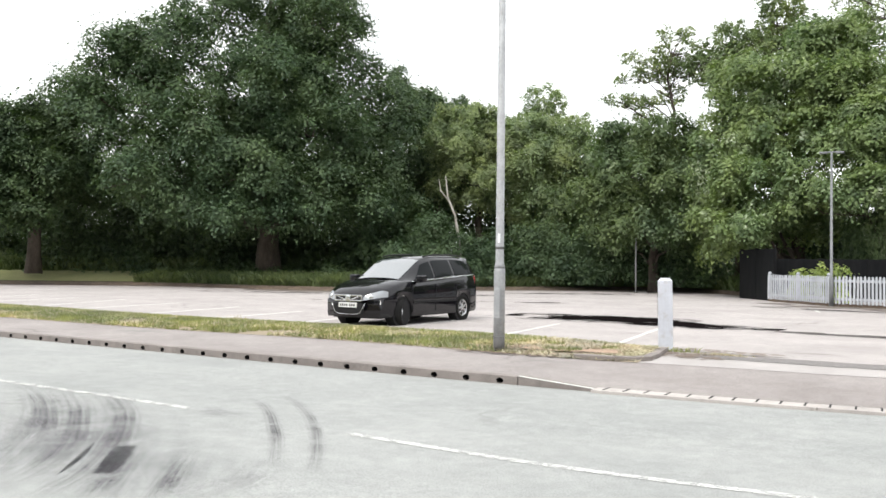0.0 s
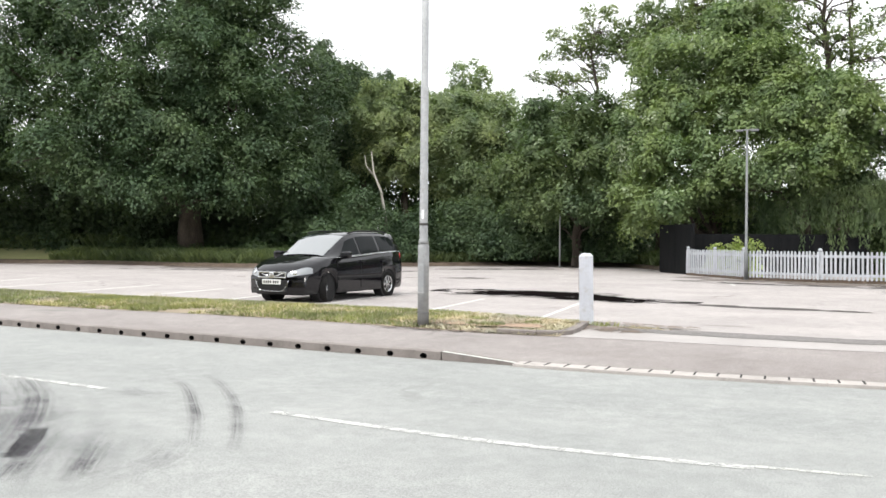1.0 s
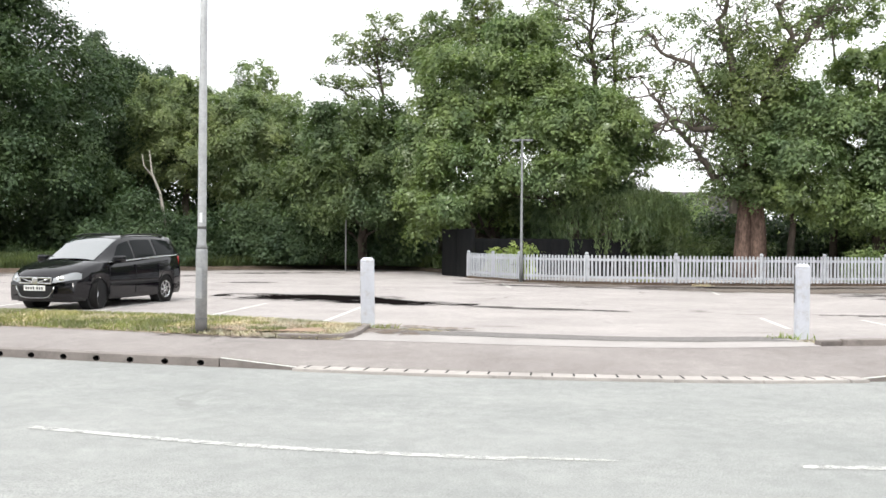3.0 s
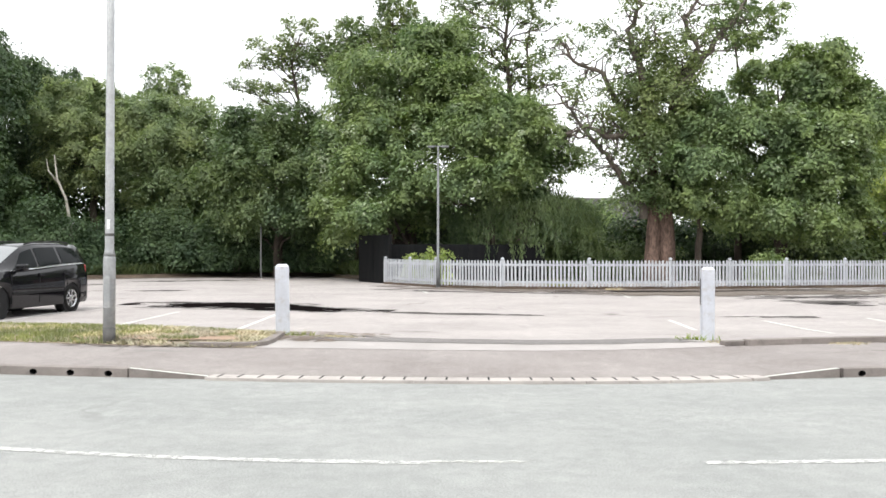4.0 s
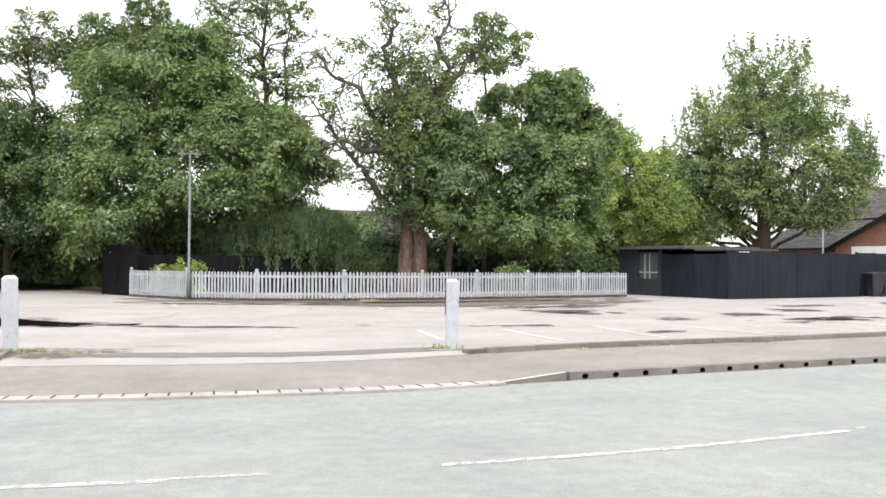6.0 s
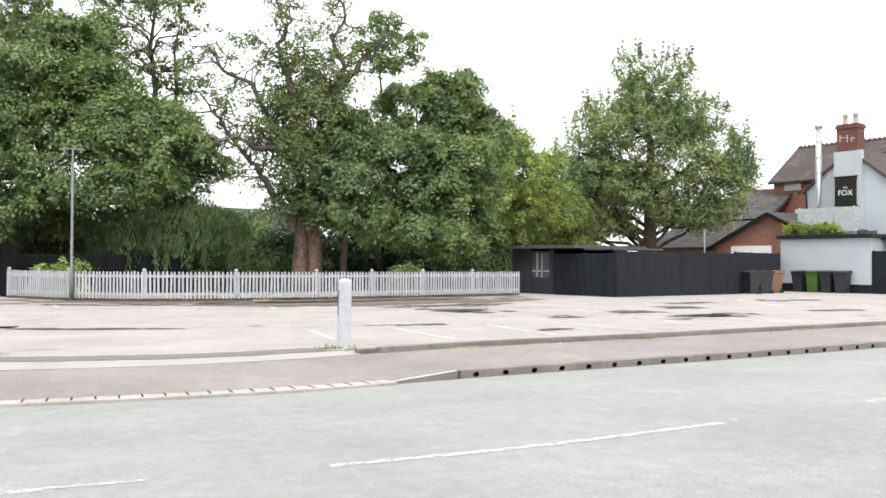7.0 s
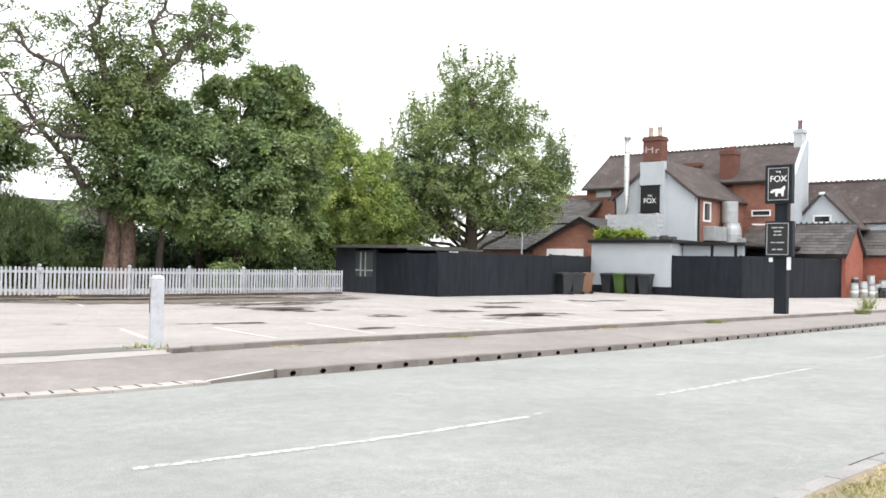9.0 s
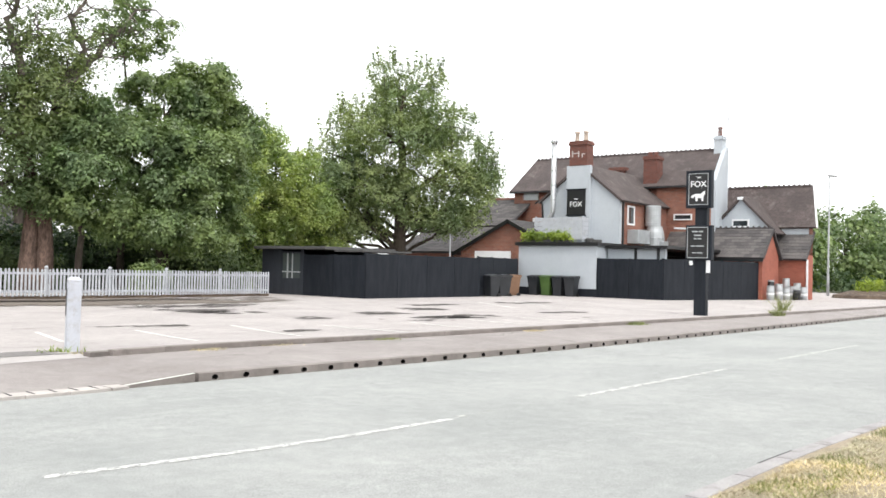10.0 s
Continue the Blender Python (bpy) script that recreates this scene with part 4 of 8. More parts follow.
lobed_tree("slender dull green birch with fine foliage", -23.0, 62.4, [(0.1, 0.0, 12.6, 1.6, 1.3), (-0.6, -0.2, 11.2, 1.2, 1.0), (1.1, 0.4, 11.6, 1.0, 1.0), (2.6, 1.9, 11.3, 1.0, 0.9)],
           11000, 0.14, M["birch"], 9, trunk_r=0.2, clump=0.55, z0=WOOD, depth=0.3, droop=0.3, thin=0.45)
tree("slender dull green birch with fine foliage", -21.2, 61.0, 10.6, 2.0, 2.5, 50, 0.95, 12000, 0.2, M["birch"], 10, 0.18, narrow=0.3, droop=0.3, z0=WOOD)
lobed_tree("soft mid-green tree beside the birches", -23.4, 52.5, [(-0.7, -0.3, 9.7, 2.2, 1.1), (-1.2, -1.7, 8.0, 2.1, 1.6), (0.3, 0.1, 7.9, 2.2, 1.6), (0.1, -1.1, 5.5, 2.8, 1.8)],
           90000, 0.14, M["birch"], 11, trunk_r=0.25, clump=0.75, z0=WOOD, thin=0.72, stems=0.12)
lobed_tree("soft mid-green tree beside the birches", -19.4, 53.1, [(-1.0, -0.4, 8.9, 1.8, 1.3), (1.0, 0.3, 8.3, 1.9, 1.3), (-0.0, -1.1, 6.5, 2.4, 1.7), (2.0, 0.7, 6.6, 1.8, 1.6), (0.7, -0.8, 4.0, 2.8, 1.6)],
           110000, 0.14, M["birch"], 12, trunk_r=0.25, clump=0.75, z0=WOOD, thin=0.72, stems=0.12)
tree("mid-green tree at the back of the car park", -15.4, 51.5, 8.2, 0.5, 3.4, 70, 1.05, 22000, 0.22, M["dull"], 13, 0.25, z0=WOOD, full=0.1)
lobed_tree("tall open-topped tree with dusky foliage", -10.8, 50.1, [(0.3, 0.1, 13.0, 1.5, 1.4), (-1.0, 0.3, 12.3, 1.3, 0.83), (-2.1, -0.5, 12.9, 0.71, 0.59), (-2.7, -1.2, 10.5, 0.83, 0.47), (-1.6, -0.4, 10.4, 1.1, 0.47), (0.7, 0.2, 14.2, 0.59, 0.47), (-0.6, 0.4, 14.3, 0.35, 0.59), (1.9, -0.1, 12.0, 1.3, 1.1), (-2.8, -0.2, 11.8, 0.47, 0.35), (-0.1, 0.5, 10.8, 0.94, 0.71)],
           11000, 0.14, M["gnarl"], 15, trunk_r=0.2, clump=0.3, depth=0.25, stems=0.6, top=0.9, thin=0.6)
lobed_tree("tall open-topped tree with dusky foliage", -7.4, 51.4, [(-0.6, -0.1, 13.6, 1.5, 0.94), (0.7, -0.4, 13.2, 1.3, 1.2), (-1.0, -0.2, 14.5, 0.47, 0.35), (-0.2, 0.5, 14.7, 0.59, 0.47), (-1.5, -0.2, 12.6, 1.2, 0.83)],
           9000, 0.15, M["gnarl"], 25, trunk_r=0.2, clump=0.3, depth=0.25, stems=0.6, top=0.9, thin=0.6)
lobed_tree("tall open-topped tree with dusky foliage", -5.4, 52.5, [(-0.2, -0.0, 14.8, 1.2, 1.4), (0.5, 0.6, 15.7, 0.94, 0.83), (-0.8, -0.1, 15.9, 0.59, 0.59), (-1.0, -0.1, 14.1, 0.83, 0.71), (1.0, 0.1, 14.5, 0.71, 0.47), (0.2, -0.5, 13.3, 1.3, 0.83)],
           9500, 0.15, M["gnarl"], 35, trunk_r=0.2, clump=0.3, depth=0.25, stems=0.6, top=0.9, thin=0.6)
# behind the white fence
lobed_tree("tall leafy sycamore with bright green sprays", -3.8, 44.7, [(1.5, 0.1, 11.5, 2.1, 1.3), (-0.6, -1.1, 9.9, 2.0, 1.2), (1.9, -1.4, 9.3, 2.3, 1.6), (-3.0, 0.7, 10.5, 1.4, 0.8), (-2.6, -0.3, 8.8, 1.8, 1.4), (0.0, -1.5, 7.4, 2.4, 1.5), (-2.7, -1.3, 6.7, 2.0, 1.2), (-0.9, -3.1, 5.1, 2.3, 1.2), (-3.6, -0.5, 5.0, 1.5, 1.4), (-2.0, -2.7, 3.3, 2.0, 1.0), (0.2, -1.0, 3.6, 1.8, 1.2), (-2.8, -2.4, 2.4, 1.2, 0.7), (-1.9, -4.6, 3.0, 1.3, 0.7), (-0.6, -4.4, 3.4, 1.2, 0.7), (2.6, 1.1, 8.0, 1.7, 1.3)],
           200000, 0.148, M["syc"], 14, clump=0.75, thin=0.68, stems=0.12)
# darker leaves than the other sycamores: shade is put into the colour
lobed_tree("leafy sycamore beside the dark boarding", -10.9, 46.5, [(-0.3, -0.1, 7.9, 2.7, 1.1), (-2.0, 0.0, 6.8, 1.7, 1.4), (1.3, 0.8, 7.0, 1.9, 1.5), (-0.2, -1.6, 5.6, 2.5, 1.4), (1.9, 0.4, 5.1, 1.6, 1.7), (-2.3, -0.6, 5.0, 1.6, 1.3), (0.3, -1.5, 3.5, 2.5, 1.4), (1.8, -0.6, 2.6, 1.4, 1.1), (-2.0, -1.0, 3.1, 1.4, 1.1)],
           115000, 0.148, M["dull"], 26, trunk_r=0.25, clump=0.75, thin=0.72, stems=0.12)
lobed_tree("leafy sycamore leaning over the white fence", 0.2, 41.8, [(0.3, -0.0, 7.6, 2.2, 1.2), (-1.0, -1.0, 6.3, 1.9, 1.1), (1.8, -0.5, 6.5, 1.7, 1.3), (-2.0, -1.5, 4.6, 1.5, 0.9), (-0.0, -1.5, 4.8, 2.0, 1.1), (2.1, -0.1, 5.0, 1.4, 1.2), (-3.3, -1.6, 4.2, 0.9, 0.5), (3.8, 0.8, 5.7, 0.7, 0.7)],
           100000, 0.142, M["syc"], 16, trunk_r=0.18, clump=0.68, depth=0.4, thin=0.72, stems=0.12)
lobed_tree("tall thin-crowned tree with twin bare trunks", 1.1, 50.8, [(-3.0, -0.0, 15.3, 1.0, 0.8), (-1.7, -1.0, 13.9, 1.2, 0.9), (-2.4, -0.0, 13.2, 1.0, 0.4), (-0.3, -1.0, 14.9, 1.1, 1.0), (1.6, -0.1, 15.4, 1.2, 0.8), (0.9, 1.0, 13.4, 0.8, 0.5), (1.0, -1.0, 11.8, 1.3, 0.6), (2.3, -0.1, 10.8, 1.2, 0.8), (-0.8, 0.0, 12.7, 1.1, 0.5), (-1.5, 1.0, 10.6, 0.7, 0.3), (-0.4, 0.0, 17.1, 1.6, 1.2), (1.5, -0.1, 17.2, 1.2, 1.0), (-2.3, -0.0, 16.7, 1.0, 0.6), (2.7, -0.1, 14.2, 0.6, 0.3), (1.1, -1.0, 9.7, 0.8, 0.4)],
           16000, 0.15, M["gnarl"], 17, trunk_r=0.26, clump=0.38, depth=0.25, stems=0.7, trunks=2, thin=0.5, top=0.95)
# the duller leaf colour stands in for shade under the taller crowns
weeping_tree("small weeping tree with drooping foliage", 1.7, 42.0, 4.5, 3.4, 260, 0.16, M["dull"], 18)
open_tree("old gnarled tree with twin reddish trunks", 7.6, 40.6, 12.6, 4.4, 3.4, 19000, 0.18, M["gnarl"], 19, 0.37, "red_bark", limbs=18, trunks=2, curl=0.75, clump_r=0.52, bare=0.25, clothed=12,
          main=[((-0.6, 0, 3.0), (-1.3, -0.2, 4.2), (-1.95, -0.3, 5.1), (-2.6, -0.3, 5.9), (-3.8, -0.4, 7.3), (-4.4, -0.5, 8.3)),
                ((-0.6, 0, 5.6), (-0.9, 0.3, 7.0), (-1.6, 0.4, 7.9), (-2.5, 0.5, 9.5), (-3.8, 0.4, 10.1), (-4.3, 0.4, 10.9)),
                ((-0.5, 0, 6.4), (-1.4, -0.5, 6.6), (-2.4, -0.7, 6.5), (-3.3, -0.9, 7.0), (-4.2, -0.9, 6.6)),
                ((0.5, 0, 5.6), (0.6, 0, 7.6), (1.0, 0, 9.0), (1.7, 0, 10.5), (1.1, 0, 11.8), (1.8, 0, 12.8), (1.4, 0, 14.0)),
                ((-0.4, 0, 8.0), (-0.9, 0, 10.0), (-1.4, 0.2, 11.4), (-0.8, 0.2, 12.4), (-1.6, 0.2, 13.6)),
                ((1.0, 0, 9.0), (2.2, -0.2, 10.4), (3.2, -0.2, 11.6), (3.8, -0.2, 12.6))],
          lobes=[(-1.4, -0.9, 3.7, 0.8, 0.6), (0.9, -0.9, 3.6, 0.9, 0.6), (-0.7, -0.2, 10.4, 0.8, 0.8), (-1.0, -0.3, 8.3, 0.9, 0.7), (0.3, -0.6, 8.8, 0.9, 0.9), (-0.6, -0.7, 6.6, 1.0, 0.9), (-1.1, -0.6, 5.0, 0.7, 0.8), (0.7, -0.1, 10.8, 0.8, 0.5), (-2.7, 0.4, 11.3, 1.0, 0.3), (-3.5, 0.8, 10.6, 0.6, 0.3), (-1.8, 0.3, 10.3, 0.6, 0.3), (-3.3, 0.5, 7.6, 0.6, 0.3), (-1.8, 0.3, 6.9, 0.6, 0.4), (-0.5, -0.8, 4.3, 0.7, 0.6), (-4.6, 0.6, 9.5, 0.5, 0.5), (0.0, -0.0, 11.8, 0.7, 0.4), (1.8, -0.4, 10.9, 0.8, 0.5)])
lobed_tree("dense bright sycamore with heavy low sprays", 13.3, 41.7, [(1.5, 0.0, 10.2, 1.6, 0.9), (-0.2, 0.1, 9.0, 1.9, 1.3), (2.1, -0.2, 8.6, 1.7, 1.2), (-0.8, -0.8, 6.9, 1.8, 1.2), (0.9, -1.9, 6.5, 1.9, 1.3), (-1.0, -0.7, 5.0, 1.6, 1.2), (0.2, -2.2, 4.7, 2.0, 1.3), (2.6, -0.9, 5.3, 1.4, 1.6), (-0.4, -2.0, 2.9, 2.2, 1.1), (2.2, -1.3, 3.1, 1.4, 1.3), (-1.5, 0.4, 3.3, 1.2, 1.2), (3.3, -0.7, 7.2, 1.2, 1.1)],
           180000, 0.148, M["syc"], 20, clump=0.72, thin=0.68, stems=0.12)
lobed_tree("leafy tree crowding the gnarled one", 9.3, 40.4, [(0.4, -0.1, 7.7, 1.5, 0.9), (-0.7, -0.4, 6.6, 1.4, 1.0), (1.1, -0.3, 6.6, 1.3, 1.0), (-0.1, -1.0, 5.1, 1.6, 1.1), (-1.0, -0.3, 3.9, 1.4, 1.0), (0.7, -0.7, 3.4, 1.5, 1.0)],
           65000, 0.138, M["syc"], 27, trunk_r=0.16, clump=0.65, depth=0.4, thin=0.72, stems=0.12)
lobed_tree("thin tree top above the sycamore", 11.8, 43.2, [(0.1, -0.0, 13.3, 1.0, 0.8), (1.1, -0.3, 12.4, 0.8, 0.8), (-0.6, 0.2, 12.1, 0.9, 0.6), (0.3, -0.1, 11.3, 1.1, 0.6), (1.5, -0.4, 11.6, 0.5, 0.4), (-1.1, 0.3, 13.0, 0.4, 0.3), (2.0, -0.6, 12.8, 0.2, 0.2)],
           5200, 0.15, M["syc"], 28, trunk_r=0.16, clump=0.36, depth=0, stems=0.7, top=0.92, thin=0.6)
lobed_tree("yellowish green tree with airy foliage", 20.4, 47.1, [(-0.2, 0.1, 8.2, 1.8, 1.2), (0.0, -1.1, 6.4, 2.1, 1.5), (-0.8, 1.4, 6.6, 1.6, 1.9), (1.4, -0.6, 5.5, 1.8, 1.2), (-0.5, -0.9, 4.6, 2.2, 1.3), (2.2, -0.4, 7.1, 1.4, 0.8), (1.7, -0.8, 3.9, 1.5, 1.0), (-0.9, -0.2, 3.0, 1.8, 1.1), (3.8, 0.4, 4.7, 1.4, 1.2)],
           80000, 0.14, M["bright"], 21, trunk_r=0.22, clump=0.6, shoots=24, thin=0.75, stems=0.2)
tree("yellowish green tree with airy foliage", 24.6, 49.4, 6.4, 0.6, 2.3, 45, 0.9, 10000, 0.2, M["bright"], 29, 0.2)
lobed_tree("broad conical tree with upright shoots", 30.0, 47.7, [(-0.7, 0.5, 13.1, 1.4, 1.4), (1.2, -0.8, 13.0, 1.2, 1.3), (-0.1, -0.5, 11.4, 2.5, 1.4), (-2.2, 1.3, 10.5, 2.0, 1.3), (2.3, -1.5, 10.4, 2.0, 1.5), (-0.9, -0.6, 9.2, 3.3, 1.5), (-3.4, 2.0, 8.2, 1.8, 1.6), (3.4, -2.3, 8.2, 1.8, 1.7), (-2.6, 0.4, 6.7, 2.6, 1.5), (1.2, -2.0, 7.0, 2.8, 1.5), (-3.7, 2.7, 5.7, 1.7, 1.5), (3.6, -2.4, 5.6, 1.8, 1.5), (-2.7, 1.6, 4.3, 1.9, 1.0), (1.5, -1.6, 5.0, 1.9, 0.9), (-4.3, 3.5, 4.5, 1.3, 1.1), (-3.4, 2.0, 3.4, 2.0, 0.9), (-1.2, -0.6, 5.6, 2.2, 1.2), (3.0, -2.0, 4.2, 1.8, 0.9), (0.6, -1.6, 4.4, 1.7, 0.7), (4.3, -2.9, 6.8, 1.4, 1.4), (-4.4, 2.8, 6.9, 1.4, 1.3), (-2.2, 0.6, 3.6, 1.6, 0.8), (-4.6, 3.2, 3.2, 1.6, 0.8), (2.0, -1.6, 3.9, 1.5, 0.6)],
           150000, 0.14, M["birch"], 22, trunk_r=0.42, clump=0.6, depth=0.35, shoots=150, thin=0.8, stems=0.2, tall=1.1, top=0.9)
tree("distant tree beyond the pub roof", 46.5, 60.0, 9.6, 2.0, 3.0, 40, 1.1, 7000, 0.28, M["syc"], 31, 0.2)


def run(x0, y0, x1, y1, h0, h1, n, rng):
    return [(x0 + (x1 - x0) * i / n + rng.normal() * 0.2, y0 + (y1 - y0) * i / n + rng.normal() * 0.3, h0 + (h1 - h0) * rng.random()) for i in range(n + 1)]


rg = np.random.default_rng(77)
shrub("tangled dark undergrowth below the oak", run(-62, 42.5, -39, 47.0, 1.8, 3.6, 16, rg), 0.95, 26000, 0.24, M["deep"], 41, z=WOOD - 0.3)
shrub("tangled dark undergrowth below the oak", run(-38, 45.0, -24, 45.0, 1.8, 3.6, 12, rg), 0.95, 26000, 0.24, M["deep"], 42, z=WOOD - 0.3)
shrub("bramble thicket along the back of the car park", run(-23.5, 41.5, -18.0, 47.3, 1.2, 3.6, 10, rg), 0.85, 26000, 0.17, M["oak"], 43, z=LOT + 0.3)
shrub("bramble thicket along the back of the car park", run(-17.6, 47.9, -8.6, 47.6, 1.0, 3.6, 14, rg), 0.85, 34000, 0.17, M["oak"], 44, z=LOT + 0.3)
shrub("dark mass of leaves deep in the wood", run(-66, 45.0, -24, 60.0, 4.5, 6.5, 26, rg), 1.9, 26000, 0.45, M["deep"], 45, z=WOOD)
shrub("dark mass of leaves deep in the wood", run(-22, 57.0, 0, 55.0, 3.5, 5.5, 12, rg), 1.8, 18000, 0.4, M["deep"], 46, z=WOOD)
shrub("tall weeds along the bank", run(-66, 35.8, -43, 40.6, 0.7, 1.2, 22, rg), 0.5, 12000, 0.15, M["dull"], 47, name="weeds", category="weeds", z=LOT + 0.75)
shrub("tall weeds along the bank", run(-42, 40.2, -22, 40.8, 0.5, 1.0, 18, rg), 0.5, 10000, 0.14, M["deep"], 48, name="weeds", category="weeds", z=LOT + 0.2)
shrub("clipped green hedge behind the white fence", run(2.8, 42.6, 8.0, 42.4, 1.8, 2.0, 10, rg), 0.5, 12000, 0.15, M["dull"], 49, name="hedge", category="hedge")
shrub("small bright bush looking over the fence", run(-2.9, 37.6, -2.2, 36.9, 1.1, 1.45, 2, rg), 0.34, 1700, 0.15, M["bright"], 50)
shrub("small bright bush looking over the fence", run(11.0, 37.4, 11.8, 37.6, 1.2, 1.5, 2, rg), 0.4, 2600, 0.15, M["syc"], 51)
# shade below the crowns is put into these shrubs' darker leaf colours
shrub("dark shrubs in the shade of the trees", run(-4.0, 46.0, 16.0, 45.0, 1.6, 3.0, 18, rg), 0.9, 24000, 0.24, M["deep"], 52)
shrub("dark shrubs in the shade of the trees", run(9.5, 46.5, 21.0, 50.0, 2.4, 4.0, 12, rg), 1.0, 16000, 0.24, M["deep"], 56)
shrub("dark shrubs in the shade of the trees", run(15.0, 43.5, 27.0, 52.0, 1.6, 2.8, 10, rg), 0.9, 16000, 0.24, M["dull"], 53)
shrub("tangled dark undergrowth below the oak", run(-46.5, 39.6, -34.0, 45.0, 2.6, 4.2, 12, rg), 1.0, 26000, 0.22, M["deep"], 55, z=WOOD - 0.2)
far = np.random.default_rng(5)
shrub("long far hedge beside the road", run(66, 48, 150, 66, 1.7, 2.2, 30, far), 1.2, 9000, 0.45, M["deep"], 54, name="hedge", category="hedge")
for i in range(7):
    tree("distant rounded green tree beyond the road", 76 + 10 * i + far.normal() * 1.5, 56 + 1.2 * i + far.normal() * 2, 8.0 + 2.0 * far.random() - 0.2 * i, 0.3, 6.2, 45, 1.9, 4500, 0.6, M["dull" if i % 2 else "syc"], 60 + i, 0.3, full=0.3)

# trees that close the far side of the road behind the camera
back_rng = np.random.default_rng(91)
for i in range(9):
    tree("broad tree on the near side of the road", -64 + 16 * i + back_rng.normal() * 2, -24 + back_rng.normal() * 2, 11 + 3 * back_rng.random(), 0.2, 9.5, 40, 3.0, 2600, 1.1, M["deep"], 80 + i, 0.4, full=0.3, z0=0.0)
tree("low green tree far behind the white fence", 3.4, 57.0, 4.9, 0.3, 3.6, 45, 0.9, 10000, 0.22, M["dull"], 98, 0.2)
tree("low tree standing before the distant house", 8.5, 62.0, 4.8, 0.3, 4.2, 40, 1.0, 7000, 0.26, M["syc"], 99, 0.2)
# a bleached dead stem leaning in the wood
snag = thing("dead_stem", pose(-21.2, 44.2, LOT), "bleached forked dead stem leaning among the leaves", "dead wood")
bm = bmesh.new()
tube(bm, [(0.5, 0, 0), (0.3, 0, 2.6), (0.0, 0.1, 4.0), (-0.45, 0.1, 5.0), (-0.6, 0.1, 6.2)], [0.11, 0.09, 0.07, 0.055, 0.02], 8)
tube(bm, [(-0.3, 0.1, 4.7), (-0.9, 0.1, 5.4), (-1.0, 0.1, 6.0)], [0.05, 0.035, 0.015], 6)
part("stem", bm, M["dead_wood"], snag, smooth=True)


# ---- kerbs ----
def drain_block():
    """A hollow kerb block, half a metre long, with a round inlet in its face."""
    bm = bmesh.new()
    r, cz = 0.046, 0.052
    turns = sorted([k * math.tau / 16 for k in range(16)] + [math.atan2(h, w) % math.tau for w in (-0.2495, 0.2495) for h in (0.052, -0.102)])
    n = len(turns)
    ring = [(math.cos(t) * r * 1.12, cz - 0.008 + math.sin(t) * r * 0.78) for t in turns]
    rim = []
    for t in turns:
        s = max(abs(math.cos(t)) / 0.2495, math.sin(t) / 0.052, -math.sin(t) / 0.102)
        rim.append((math.cos(t) / s, cz + math.sin(t) / s))
    f0 = [bm.verts.new((x, 0, z)) for x, z in ring]
    f1 = [bm.verts.new((x, 0, z)) for x, z in rim]
    d0 = [bm.verts.new((x, 0.10, z)) for x, z in ring]
    for k in range(n):
        j = (k + 1) % n
        bm.faces.new((f0[k], f0[j], f1[j], f1[k]))
        bm.faces.new((f0[k], d0[k], d0[j], f0[j])).material_index = 1
    bm.faces.new(d0).material_index = 1
    box(bm, -0.2495, 0.2495, 0.004, 0.145, -0.05, 0.102)
    for x0, x1 in ((-0.2495, 0.2495),):
        a = [bm.verts.new(p) for p in ((x0, 0.0, 0.104), (x1, 0.0, 0.104), (x1, 0.012, 0.111), (x0, 0.012, 0.111))]
        bm.faces.new(a)
        b = [bm.verts.new(p) for p in ((x0, 0.012, 0.111), (x1, 0.012, 0.111), (x1, 0.145, 0.111), (x0, 0.145, 0.111))]
        bm.faces.new(b)
        for x in (x0, x1):
            bm.faces.new([bm.verts.new(p) for p in ((x, 0, -0.05), (x, 0, 0.104), (x, 0.012, 0.111), (x, 0.145, 0.111), (x, 0.145, -0.05))])
    # the box behind the face would close the inlet
    for f in [f for f in bm.faces if f.material_index == 0 and abs(f.calc_center_median().y - 0.004) < 1e-4]:
        bm.faces.remove(f)
    return meshed("kerb_block", bm, [M["kerb"], M["hole"]])


kerb_line = thing("kerb", Matrix(), "grey concrete kerb of hollow drainage blocks with round inlets", "kerb", kind="structure")
block = drain_block()


def lay(mesh, x, step, fn, parent, z=0.0, name="kerb_block", dy=0.0):
    ob = new(name, mesh)
    ob.parent = parent
    ob.matrix_local = pose(x, fn(x) + dy, z, 0, 0, math.degrees(along(x, fn)))
    return x + step * math.cos(along(x, fn))


x = -4.62
while x > -34:
    x = lay(block, x, -0.5, kerb_y, kerb_line)
x = 4.62
while x < 62:
    x = lay(block, x, 0.5, kerb_y, kerb_line)


def ramp_stone(flip):
    bm = bmesh.new()
    prism(bm, [(0, -0.05), (1.0, -0.05), (1.0, 0.111), (0.0, 0.034)], 0.0, 0.145, Matrix.Diagonal((flip, 1, 1, 1)))
    return bm


for x, flip in ((3.36, 1), (-3.36, -1)):
    ob = part("ramp_stone", ramp_stone(flip), M["kerb"], kerb_line)
    part("worn_top", prism(bmesh.new(), [(0, 0.0345), (1.0, 0.1115), (1.0, 0.1145), (0, 0.0375)], -0.003, 0.06, Matrix.Diagonal((flip, 1, 1, 1))), M["marking"], ob, "worn pale edge")
    ob.matrix_local = pose(x, kerb_y(x), 0, 0, 0, math.degrees(along(x + flip * 0.5)))
slot_block = bmesh.new()
box(slot_block, -0.2485, 0.2485, -0.10, 0.42, -0.05, 0.03)
# thin dark bars stand for the slots, coloured as the shade inside them
for sx in (-0.125, 0.125):
    vs = box(slot_block, sx - 0.011, sx + 0.011, -0.02, 0.33, 0.024, 0.0335)
    for v in vs:
        for f in v.link_faces:
            f.material_index = 1
